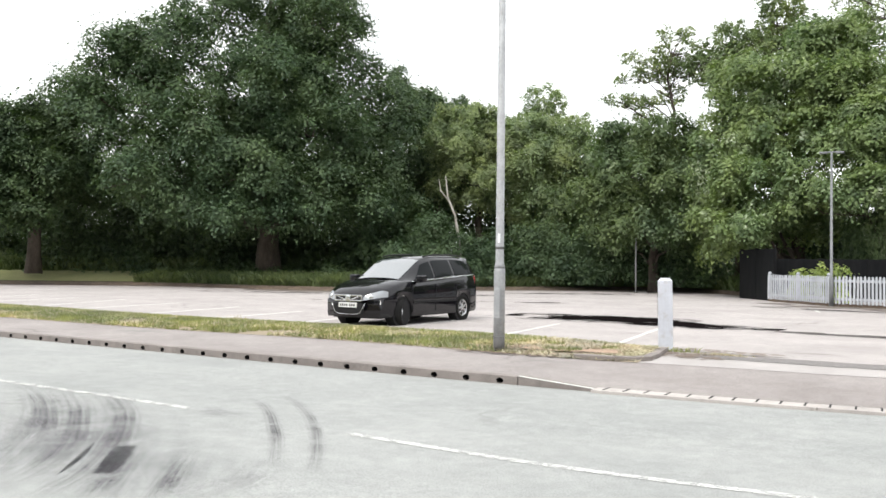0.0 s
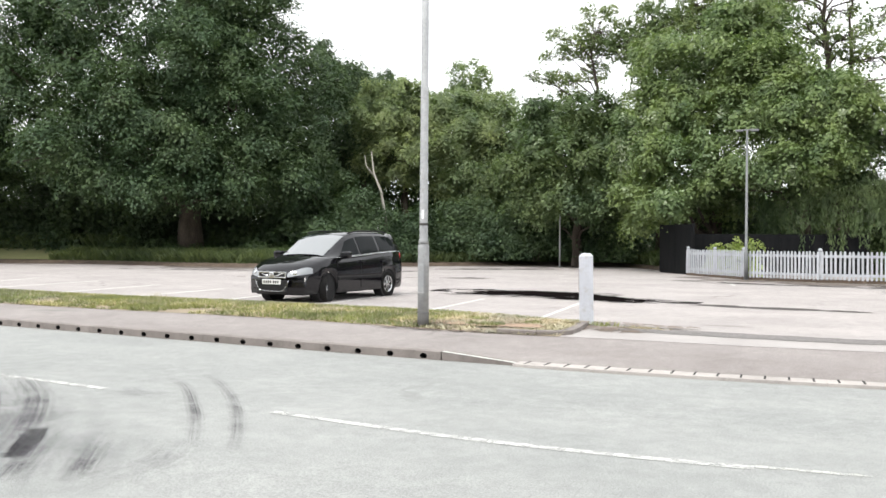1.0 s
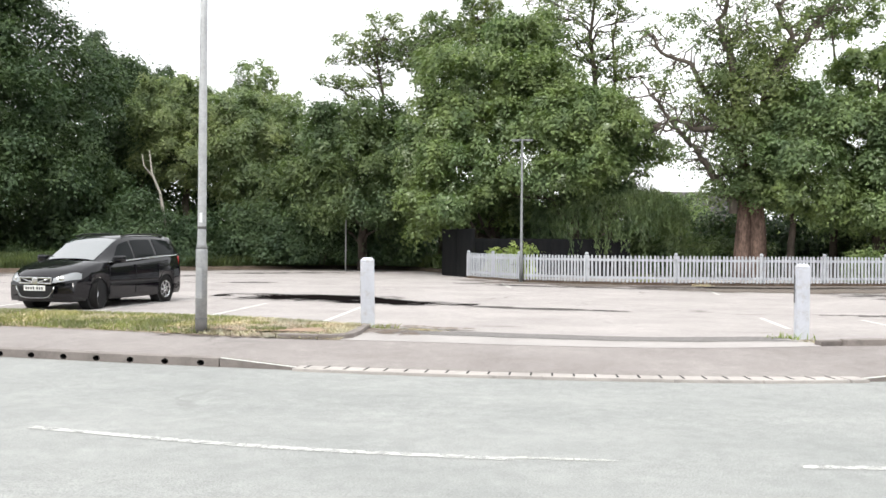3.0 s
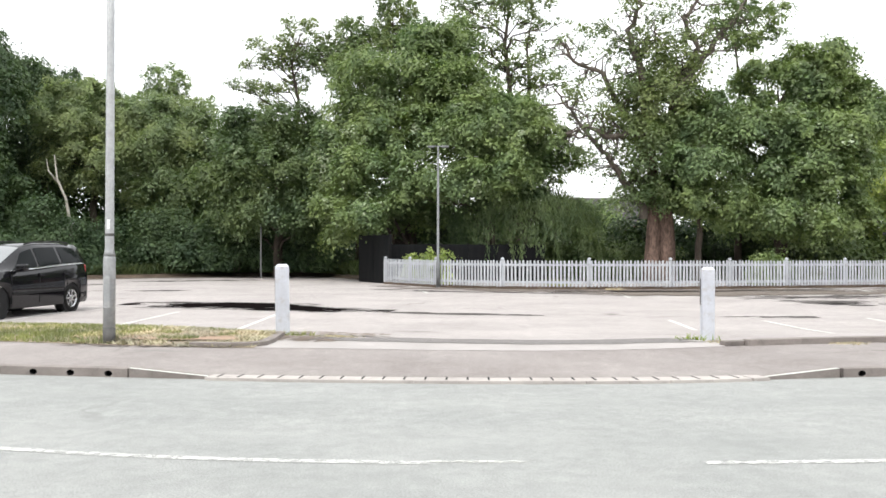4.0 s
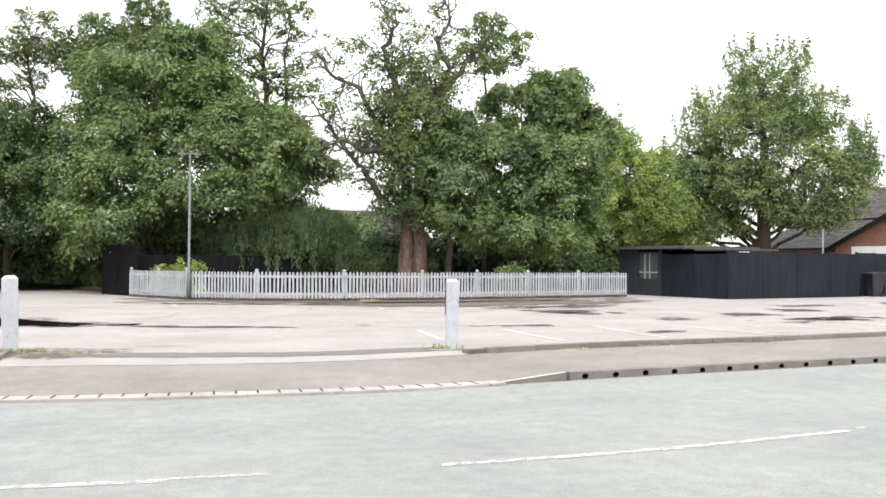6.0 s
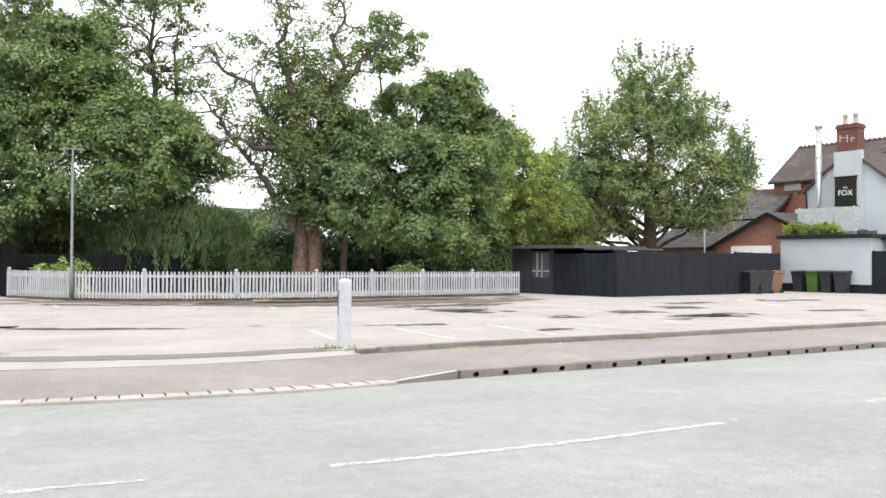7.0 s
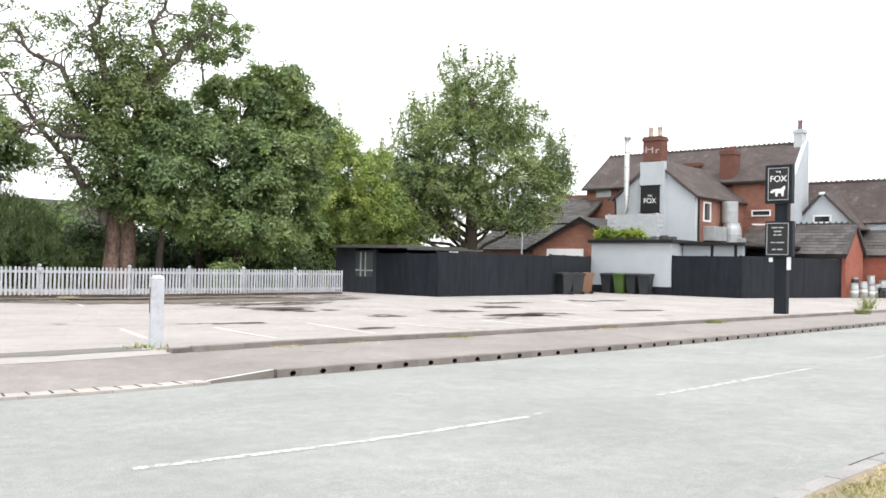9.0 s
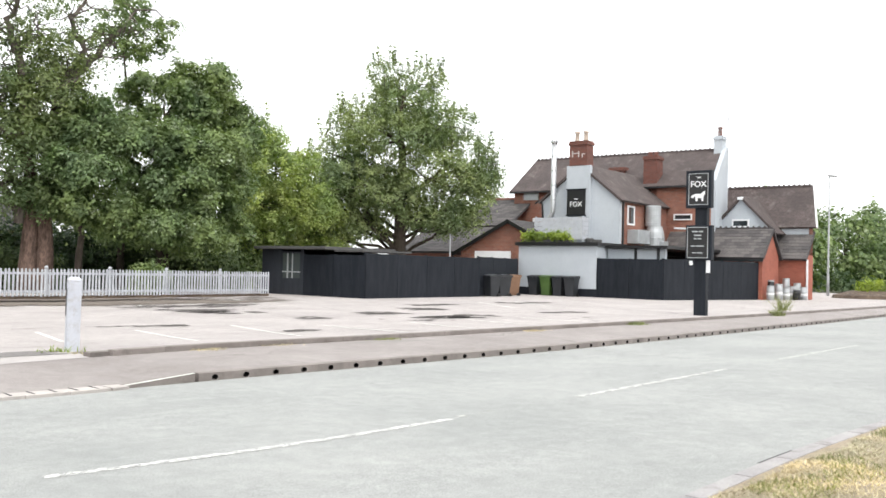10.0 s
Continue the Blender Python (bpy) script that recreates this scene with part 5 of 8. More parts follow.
slot_mesh = meshed("channel_block", slot_block, [M["pale"], M["hole"]])
x = -3.1
while x < 3.2:
    x = lay(slot_mesh, x, 0.5, kerb_y, kerb_line, 0.006, "channel_block", 0.0)

end_block = part("channel_block", boxed(-0.105, 0.105, -0.10, 0.30, -0.05, 0.036), M["pale"], kerb_line)
end_block.matrix_local = pose(3.25, kerb_y(3.25), 0, 0, 0, math.degrees(along(3.25)))

near_kerb = thing("near_kerb", Matrix(), "worn grey kerb stones along the near verge", "kerb", kind="structure")
stone = meshed("kerb_stone", boxed(-0.440, 0.440, -0.16, -0.012, -0.05, 0.06, 0.014), M["old_kerb"])
x = -14.0
while x < 26:
    x = lay(stone, x, 0.9, near_y, near_kerb, 0, "kerb_stone")

edging = thing("car_park_edging", Matrix(), "low concrete edging between footway and car park", "kerb", kind="structure")
edge_stone = meshed("edging_stone", boxed(-0.447, 0.447, 0.0, 0.15, -0.05, 0.285, 0.012), M["kerb"])
x = 4.15
while x < 58:
    x = lay(edge_stone, x, 0.9, path_y, edging, 0, "edging_stone")
for px, py, rot, ln in ((3.66, 13.42, 24, 0.3), (-3.86, 12.64, -3, 0.30), (-3.42, 12.68, 12, 0.16), (-3.19, 12.83, 52, 0.14), (-3.12, 13.22, 88, 0.27), (-3.15, 13.76, 93, 0.26), (-3.2, 14.26, 95, 0.23)):
    ob = new("edging_stone", meshed("edging_stone", boxed(-ln, ln, 0.0, 0.14, -0.05, 0.265, 0.012), M["kerb"]))
    ob.parent = edging
    ob.matrix_local = pose(px, py - 0.02, 0, 0, 0, rot)


# ---- road and bay markings, tyre marks, patches ----
def ribbon(name, pts, width, material, z, parent=None, uv=False):
    """A flat band along points."""
    pts = [Vector((*p, 0)) for p in pts]
    fine = []
    for i in range(len(pts) - 1):
        p0, p1, p2, p3 = pts[max(0, i - 1)], pts[i], pts[i + 1], pts[min(len(pts) - 1, i + 2)]
        for k in range(8):
            t = k / 8
            fine.append(0.5 * ((2 * p1) + (p2 - p0) * t + (2 * p0 - 5 * p1 + 4 * p2 - p3) * t * t + (3 * p1 - p0 - 3 * p2 + p3) * t ** 3))
    fine.append(pts[-1])
    bm = bmesh.new()
    lay_uv = bm.loops.layers.uv.new("UVMap")
    rows = []
    for i, p in enumerate(fine):
        d = (fine[min(i + 1, len(fine) - 1)] - fine[max(i - 1, 0)]).normalized()
        s = Vector((-d.y, d.x, 0)) * (np.interp(i, np.linspace(0, len(fine) - 1, len(width)), width) if isinstance(width, tuple) else width) / 2
        rows.append([bm.verts.new((*(p + s * (2 * q / 4 - 1)).xy, z(p + s * (2 * q / 4 - 1)) if callable(z) else z)) for q in range(5)])
    for i, (r0, r1) in enumerate(zip(rows, rows[1:])):
        for q in range(4):
            f = bm.faces.new((r0[q], r1[q], r1[q + 1], r0[q + 1]))
            for lp, (uu, vv) in zip(f.loops, ((q / 4, i), (q / 4, i + 1), ((q + 1) / 4, i + 1), ((q + 1) / 4, i))):
                lp[lay_uv].uv = (uu, vv / len(rows))
    return part(name, bm, material, parent)


def road_z(p):
    """Height of the cambered carriageway."""
    k, m, n = kerb_y(p.x), mid_y(p.x), near_y(p.x)
    t = (p.y - m) / (k - m) if p.y > m else (m - p.y) / (m - n)
    return (0.03 - 0.02 * t if t < 0.5 else 0.02 - 0.04 * (t - 0.5)) + 0.005


def worn_film(name, colour, strength, lo=0.35, hi=0.6, scale=3.0, stretch=None, edge=True, streaks=False):
    """A thin patchy coat: rubber, oil or thin paint, worn through in places."""
    m, n, l, b = shader(name)
    fac = ramp(n, l, noise_at(n, l, scale, 6, 0.75, stretch), lo, hi)
    fine = ramp(n, l, noise_at(n, l, 55, 2, 0.7), 0.3, 0.6, (0.45, 0.45, 0.45, 1), (1, 1, 1, 1))
    fac = mixed(n, l, 1.0, fac, fine, "MULTIPLY")
    if streaks:
        uv2, mp, tex = n.new("ShaderNodeUVMap"), n.new("ShaderNodeMapping"), n.new("ShaderNodeTexNoise")
        mp.inputs["Scale"].default_value = (9, 1.6, 1)
        tex.inputs["Scale"].default_value, tex.inputs["Detail"].default_value = 1.0, 5
        l.new(uv2.outputs["UV"], mp.inputs["Vector"])
        l.new(mp.outputs["Vector"], tex.inputs["Vector"])
        fac = mixed(n, l, 1.0, fac, ramp(n, l, tex.outputs["Fac"], 0.38, 0.62, (0.1, 0.1, 0.1, 1), (1, 1, 1, 1)), "MULTIPLY")
    if edge:
        uvn, sep = n.new("ShaderNodeUVMap"), n.new("ShaderNodeSeparateXYZ")
        l.new(uvn.outputs["UV"], sep.inputs["Vector"])
        for axis, lo2 in (("X", 0.32), ("Y", 0.3)):
            off1 = n.new("ShaderNodeMath")
            off1.operation, off1.inputs[1].default_value = "SUBTRACT", 0.5
            l.new(sep.outputs[axis], off1.inputs[0])
            ab = n.new("ShaderNodeMath")
            ab.operation = "ABSOLUTE"
            l.new(off1.outputs["Value"], ab.inputs[0])
            fac = mixed(n, l, 1.0, fac, ramp(n, l, ab.outputs["Value"], lo2 - 0.2, 0.5, (1, 1, 1, 1), (0, 0, 0, 1)), "MULTIPLY")
    amount = n.new("ShaderNodeMath")
    amount.operation, amount.inputs[1].default_value = "MULTIPLY", strength
    l.new(fac, amount.inputs[0])
    b.inputs["Base Color"].default_value = (*colour, 1)
    b.inputs["Roughness"].default_value = 0.8
    l.new(amount.outputs["Value"], b.inputs["Alpha"])
    return m


rubber = worn_film("tyre_rubber", (0.085, 0.080, 0.088), 0.9, 0.3, 0.6, 2.2, (1, 1, 1), streaks=True)
smudge = worn_film("rubber_smudge", (0.15, 0.145, 0.16), 0.45, 0.3, 0.65, 1.6, streaks=True)


def blot(name, colour, lo, hi, scale, stretch, torn=0.5, thick=1.0, sheen=0.2):
    """A patch with a torn, irregular outline."""
    m, n, l, b = shader(name)
    fac = ramp(n, l, noise_at(n, l, scale, 7, 0.7, stretch), 0.34, 0.66)
    uvn, sep = n.new("ShaderNodeUVMap"), n.new("ShaderNodeSeparateXYZ")
    l.new(uvn.outputs["UV"], sep.inputs["Vector"])
    edge = None
    for axis in ("X", "Y"):
        sub, ab = n.new("ShaderNodeMath"), n.new("ShaderNodeMath")
        sub.operation, sub.inputs[1].default_value, ab.operation = "SUBTRACT", 0.5, "ABSOLUTE"
        l.new(sep.outputs[axis], sub.inputs[0])
        l.new(sub.outputs["Value"], ab.inputs[0])
        one = ramp(n, l, ab.outputs["Value"], 0.22, 0.5, (1, 1, 1, 1), (0, 0, 0, 1))
        edge = one if edge is None else mixed(n, l, 1.0, edge, one, "MULTIPLY")
    both = mixed(n, l, torn, edge, fac)
    l.new(ramp(n, l, both, lo, hi, (0, 0, 0, 1), (thick, thick, thick, 1)), b.inputs["Alpha"])
    l.new(ramp(n, l, noise_at(n, l, 30, 3), 0.3, 0.7, (colour[0] * 0.6, colour[1] * 0.6, colour[2] * 0.6, 1), (colour[0] * 1.3, colour[1] * 1.3, colour[2] * 1.3, 1)), b.inputs["Base Color"])
    b.inputs["Roughness"].default_value, b.inputs["Specular IOR Level"].default_value = 0.9, sheen
    return m


damp = blot("bare_dark_base", (0.008, 0.0065, 0.0065), 0.43, 0.45, 0.95, (0.8, 1.6, 1), 0.64, 1.0, 0.0)
tar_rim = blot("worn_tar_rim", (0.22, 0.205, 0.20), 0.46, 0.62, 0.8, (1, 1, 1), 0.6, 0.6)
litter = blot("leaf_litter_dirt", (0.17, 0.145, 0.125), 0.40, 0.62, 0.6, (0.8, 1, 1), 0.55)
grime = blot("dark_worn_tar", (0.085, 0.076, 0.072), 0.53, 0.62, 1.3, (0.7, 1.2, 1), 0.72, 0.8)
joint_tar = blot("old_tar", (0.20, 0.188, 0.182), 0.30, 0.46, 2.0, (0.5, 2.0, 1))
straw_soil = blot("strawy_soil", (0.36, 0.26, 0.19), 0.36, 0.55, 2.2, (1, 1, 1))
kerb_tar = worn_film("kerb_joint_tar", (0.06, 0.056, 0.058), 1.4, 0.34, 0.46, 3.0, edge=False)
for x0, x1, w in ((3.6, 6.9, 0.025), (6.9, 10.4, 0.045), (10.4, 15.0, 0.05), (6.75, 7.5, 0.14), (8.9, 10.8, 0.10)):
    tagged(ribbon("kerb_joint", [(q, near_y(q) + 0.02) for q in span(x0, x1, 6)], w, kerb_tar, lambda p: 0.012), "dark crumbling tar joint along the near kerb", "stain", kind="structure")
paint_worn = worn_film("worn_thermoplastic", (0.60, 0.60, 0.575), 1.1, 0.34, 0.56, 11.0, edge=False)
for a, b in ((-22.2, -18.3), (-16.2, -12.3), (-10.15, -6.54), (-4.4, -0.41), (1.57, 5.6), (7.9, 12.52), (14.8, 19.87), (22.3, 27.4), (30.0, 35.2), (38, 43), (46, 51)):
    xs = span(a, b, 8)
    tagged(ribbon("centre_line", [(q, mid_y(q)) for q in xs], 0.095, paint_worn, road_z), "worn white dash painted along the road's middle", "road marking", "centre line dashes", "structure")
ghost = worn_film("faded_road_paint", (0.62, 0.62, 0.58), 0.8, 0.45, 0.55, 3.0, edge=False)
for a, b in ((-0.4, 0.4), (-12.2, -10.3), (5.6, 6.3)):
    tagged(ribbon("faded_line", [(q, mid_y(q) + 0.05) for q in span(a, b, 4)], 0.07, ghost, road_z), "faint worn-out dash of an older road line", "road marking", kind="structure")

skids = (
    (((-6.52, 8.41), (-5.91, 7.92), (-5.08, 6.97), (-4.66, 6.44), (-4.2, 5.8)), 0.16), (((-6.32, 8.77), (-5.69, 8.21), (-4.88, 7.3), (-4.2, 6.35), (-3.81, 5.71)), 0.16),
    (((-9.89, 8.03), (-8.71, 7.4), (-7.84, 6.79), (-7.04, 6.1), (-6.45, 5.46), (-6.01, 4.92)), 0.46), (((-9.17, 8.1), (-7.96, 7.27), (-7.27, 6.72), (-6.35, 5.85), (-5.8, 5.18), (-5.47, 4.57)), 0.42),
    (((-8.6, 8.14), (-7.59, 7.48), (-6.77, 6.82), (-5.83, 5.8), (-5.29, 5.05), (-5.03, 4.47)), 0.40), (((-5.69, 5.9), (-5.09, 5.12), (-4.72, 4.59)), 0.3), (((-5.16, 5.94), (-4.62, 5.18), (-4.35, 4.79)), 0.26))
for pts, w in skids:
    tagged(ribbon("tyre_mark", pts, w, rubber, lambda p: road_z(p) + 0.003), "curved grey tyre mark burnt onto the road", "tyre mark", "tyre marks on the road", "structure")
for pts, w in ((((-8.7, 7.3), (-5.3, 4.5)), 2.2), (((-7.4, 7.0), (-6.3, 6.1), (-5.4, 4.9)), 1.7), (((-5.6, 6.3), (-4.9, 5.3), (-4.3, 4.5)), 1.3), (((-4.5, 6.0), (-4.2, 5.4), (-4.2, 4.9)), 0.5), (((-6.5, 7.6), (-6.2, 7.42), (-5.8, 7.35)), 0.45)):
    tagged(ribbon("rubber_smudge", pts, w, smudge, lambda p: road_z(p) + 0.006), "broad faint smudge of rubber on the road", "stain", kind="structure")

bays = [((-4.45, 15.9), (-4.68, 20.2)), ((-6.95, 16.6), (-7.1, 20.6)), ((-12.35, 17.2), (-12.45, 21.2)), ((-15.0, 17.4), (-15.05, 21.4)), ((-17.7, 17.8), (-18.05, 22.4)), ((-20.98, 18.8), (-21.35, 23.4)),
        ((-23.3, 19.6), (-24.7, 24.2)), ((-26.8, 20.6), (-27.2, 24.4)), ((-29.9, 22.6), (-31.0, 25.8)), ((-35.4, 29.5), (-36.0, 33.0)), ((-9.6, 16.9), (-9.75, 20.9)),
        ((3.72, 16.6), (3.72, 18.9)), ((5.85, 15.8), (5.62, 18.9)), ((8.1, 16.2), (8.04, 19.8)), ((10.7, 16.4), (10.15, 19.2)), ((13.03, 17.0), (12.95, 19.8)), ((15.5, 17.7), (15.3, 20.4)), ((18.0, 18.4), (17.7, 21)),
        ((4.36, 31.6), (4.29, 27.6)), ((9.24, 34.0), (8.62, 28.6)), ((-2.6, 33.6), (-2.0, 30.0)), ((13.8, 34.6), (13.0, 30.0)), ((23.4, 30.6), (21.6, 26.0)), ((26.0, 31.4), (24.2, 27.0))]
for a, b in bays:
    tagged(ribbon("bay_line", (a, b), 0.15 if a[0] < -11 else 0.10, M["marking"], lot_z), "worn white line marking a parking bay", "bay line", "parking bay lines", "structure")

for pts, w in ((((-9.6, 23.6), (-8.6, 23.5), (-7.4, 23.2), (-6.1, 23.1), (-4.8, 21.9), (-3.4, 21.5), (-2.2, 21.3)), (1.0, 2.0, 2.3, 2.4, 1.9, 1.4, 0.9)),):
    tagged(ribbon("worn_rim", pts, tuple(q * 1.5 for q in w), tar_rim, lot_z), "pale ragged rim of worn tar round the dark patch", "stain", kind="structure")
    tagged(ribbon("damp_patch", pts, w, damp, lambda p: lot_z(p) + 0.002), "long dark patch where the tar has worn away", "stain", kind="structure")
for pts, w in ((((-3.0, 20.9), (-0.6, 20.4), (1.4, 20.0)), 0.6), (((7.6, 25.7), (9.2, 25.9), (10.8, 25.5)), 2.6), (((13.3, 23.6), (15.2, 23.8)), 1.9), (((16.2, 25.5), (18.2, 25.7)), 2.0), (((13.0, 20.4), (15.2, 21.4), (17.6, 22.3)), 1.5),
               (((10.4, 21.8), (11.8, 22.0)), 1.3), (((20.2, 22.9), (22.6, 23.1)), 1.3), (((4.6, 19.8), (7.1, 19.9)), 0.7), (((8.9, 24.4), (11.0, 25.0)), 1.6), (((8.4, 17.9), (9.5, 18.0)), 0.8), (((14.8, 21.4), (16.3, 21.5)), 1.5),
               (((7.4, 27.2), (9.6, 28.4), (13.2, 29.6)), 2.4), (((-14, 30), (-10.5, 31.5)), 1.2), (((23.5, 29.5), (27.0, 30.4)), 2.0), (((18.0, 28.0), (21.0, 29.0)), 1.6), (((-5.0, 33.5), (0.0, 30.9), (6.0, 30.6)), 1.2),
               (((-30, 33), (-22, 34.5), (-15, 36.5)), 1.6), (((-20, 28.5), (-15, 29.5)), 1.0), (((-16.5, 39.5), (-11.0, 42.5)), 2.0)):
    tagged(ribbon("worn_patch", pts, w, grime, lambda p: lot_z(p) + 0.005), "rough dark patch of worn tar", "stain", kind="structure")
for pts, w in ((((-4.6, 37.3), (-2.4, 34.1), (0.5, 32.4), (3.8, 32.3), (7.0, 32.8), (11.8, 34.3), (16.6, 35.9)), 2.6), (((1.5, 30.6), (6.0, 30.6), (11.0, 32.0), (16.0, 33.6)), 4.4), (((-33, 36.3), (-27.4, 36.2), (-23.2, 37.0), (-20.0, 42.0), (-16.3, 45.6), (-8.2, 45.8)), 2.6)):
    tagged(ribbon("litter_strip", pts, w, litter, lambda p: lot_z(p) + 0.008), "brown strip of swept dirt and leaf litter", "dirt", kind="structure")
tagged(ribbon("tar_joint", [(-2.9, 14.0), (-1.6, 13.78), (-0.4, 13.66), (1.03, 13.6), (2.3, 13.85), (3.2, 14.1)], 0.72, joint_tar, BACK + 0.008), "dark strip of old tar across the entrance", "stain", kind="structure")


crumbs = blot("dry_leaf_crumbs", (0.20, 0.160, 0.130), 0.46, 0.62, 4.5, (1, 1, 1), 0.70, 0.75)
for pts, w in ((((-3.7, 14.1), (-3.1, 14.0), (-2.6, 13.75), (-2.2, 13.9)), 0.9), (((-3.3, 14.9), (-2.6, 14.75), (-1.5, 14.45)), 0.5), (((-6.3, 12.95), (-5.2, 12.78), (-4.2, 12.72), (-3.1, 12.8)), 0.35),
               (((3.3, 13.9), (3.9, 13.75), (4.8, 13.95)), 0.5), (((5.0, 13.9), (8.0, 14.55), (11.0, 15.2)), 0.35), (((11.5, 15.4), (16.0, 16.4), (22.0, 17.8)), 0.4)):
    tagged(ribbon("crumb_strip", pts, w, crumbs, BACK + 0.012), "brown crumbs of dead leaves and soil", "dirt", kind="structure")
tagged(ribbon("bare_soil", [(-6.4, 14.0), (-4.9, 13.8), (-3.5, 13.7)], 1.7, straw_soil, BACK + 0.058), "reddish bare soil and straw in the verge", "soil", kind="structure")


# ---- posts ----
def bollard(x, y, turn, tall, half):
    ob = thing("bollard", pose(x, y, BACK - 0.02, 0.6, -0.8 if x < 0 else 0.3, turn), "square white-painted timber post with a chamfered top", "bollard", "timber posts at the entrance")
    bm = boxed(-half, half, -half, half, -0.1, tall - 0.06, 0.014)
    part("post", bm, M["post_white"], ob)
    bm = bmesh.new()
    lathe(bm, [(half * 1.415, tall - 0.061), (half * 1.415, tall - 0.045), (half * 0.87, tall)], 4, pose(0, 0, 0, 0, 0, 45))
    part("cap", bm, M["post_white"], ob)
    part("plate", boxed(-half - 0.007, -half - 0.001, 0.02, 0.08, 0.55, 0.95), M["dark_band"], ob, "thin rusty strip fixed to the side")
    return ob


bollard(-3.31, 14.70, 12, 1.15, 0.112)
bollard(3.35, 14.20, -3, 1.13, 0.094)

lamp = thing("street_lamp", pose(-5.44, 12.98, BACK - 0.03, 0, 0.15, 0), "tall galvanised steel lamp column standing in the verge", "street lamp")
bm = bmesh.new()
lathe(bm, [(0.085, -0.1), (0.085, 1.22), (0.086, 1.26), (0.078, 1.30)], 20)
part("base_sleeve", bm, M["galv"], lamp, smooth=True)
bm = bmesh.new()
lathe(bm, [(0.086, 1.295), (0.068, 1.36), (0.064, 1.40), (0.048, 8.0)], 20)
part("shaft", bm, M["galv"], lamp, smooth=True)
bm = bmesh.new()
lathe(bm, [(0.087, -0.02), (0.087, 0.27)], 20)
part("dark_band", bm, M["dark_band"], lamp, "dark tarred band at the foot", smooth=True)
bm = bmesh.new()
lathe(bm, [(0.0655, 1.58), (0.0653, 1.62)], 20)
part("strap", bm, M["dark_band"], lamp)
part("label_plate", boxed(-0.02, 0.02, -0.064, -0.055, 1.68, 1.82, m=pose(0, 0, 0, 0, 0, 8)), M["letter"], lamp)
part("access_door", boxed(-0.045, 0.045, -0.091, -0.08, 0.55, 1.0, 0.004), M["galv"], lamp)

lot_lamp = thing("lamp_post", pose(-1.92, 34.75, LOT), "slim grey post with a flat twin-headed lamp at the fence", "street lamp")
bm = bmesh.new()
lathe(bm, [(0.08, 0), (0.08, 1.0), (0.05, 1.04), (0.038, 5.45)], 12)
part("post", bm, M["lamp_grey"], lot_lamp, smooth=True)
part("arm", boxed(-0.34, 0.36, -0.03, 0.03, 5.42, 5.47, 0.01), M["lamp_grey"], lot_lamp)
for s in (-0.27, 0.27):
    part("lamp_head", boxed(s - 0.13, s + 0.13, -0.11, 0.11, 5.39, 5.46, 0.015), M["lamp_grey"], lot_lamp)

wood_pole = thing("pole", pose(-11.53, 45.3, LOT), "thin grey steel pole at the edge of the wood", "pole")
part("shaft", lathe(bmesh.new(), [(0.04, -0.1), (0.04, 2.75), (0.045, 2.78), (0.02, 2.84)], 8), M["galv"], wood_pole, smooth=True)

far_lamp = thing("street_lamp", pose(64.0, 39.7, 0.0), "tall pale street lamp beside the far road", "street lamp")
bm = bmesh.new()
lathe(bm, [(0.10, 0), (0.10, 1.6), (0.075, 1.7), (0.045, 9.4)], 12)
part("shaft", bm, M["galv"], far_lamp, smooth=True)
part("lamp_head", boxed(-0.1, 0.9, -0.12, 0.12, 9.35, 9.47, 0.03), M["galv"], far_lamp)


# ---- white picket fence ----
fence = thing("picket_fence", Matrix(), "white painted picket fence along the car park", "fence")
line = [Vector(p) for p in ((-4.42, 38.3), (-2.05, 35.0), (0.54, 33.5), (3.73, 33.42), (6.8, 33.9), (11.53, 35.4), (16.6, 37.1))]
bm = bmesh.new()
prism(bm, [(-0.036, 0.10), (0.036, 0.10), (0.036, 1.03), (0.018, 1.07), (-0.018, 1.07), (-0.036, 1.03)], -0.011, 0.011)
picket = meshed("picket", bm, M["white"])
rg = random.Random(8)
for a, b in zip(line, line[1:]):
    d, ang = (b - a).length, math.degrees(math.atan2((b - a).y, (b - a).x))
    m = pose(a.x, a.y, LOT, 0, 0, ang)
    k = round(d / 0.137)
    for i in range(k):
        ob = new("picket", picket)
        ob.parent = fence
        ob.matrix_local = m @ pose((i + 0.5) * d / k, -0.033, rg.uniform(-0.012, 0.012), 0, rg.uniform(-1.0, 1.0), 0)
    for z in (0.22, 0.86):
        ob = part("rail", boxed(0, d, -0.02, 0.02, z, z + 0.09, 0.004), M["white"], fence)
        ob.matrix_local = m
    ob = part("gravel_board", boxed(0, d, -0.018, 0.018, -0.02, 0.13), M["soil"], fence, "dark timber board along the foot")
    ob.matrix_local = m
    for q in ((0, 0.5) if d > 4 else (0,)):
        bm = bmesh.new()
        box(bm, -0.055, 0.055, 0.02, 0.13, -0.05, 1.06, None, 0.006)
        lathe(bm, [(0.03, 1.06), (0.07, 1.10), (0.06, 1.16), (0.01, 1.18)], 10, pose(0, 0.075, 0))
        ob = part("post", bm, M["white"], fence)
        ob.matrix_local = m @ pose(q * d, 0, 0)


# ---- the pub and its yard ----
SITE = 1.118
PUB = Matrix.Translation((36.88, 32.28, -0.183)) @ pose(0, 0, 0, 0, 0, -72.54) @ Matrix.Scale(SITE, 4)
YARD = Matrix.Translation((19.89, 34.29, -0.183)) @ pose(0, 0, 0, 0, 0, -72.54) @ Matrix.Scale(SITE, 4)
G0 = 0.27


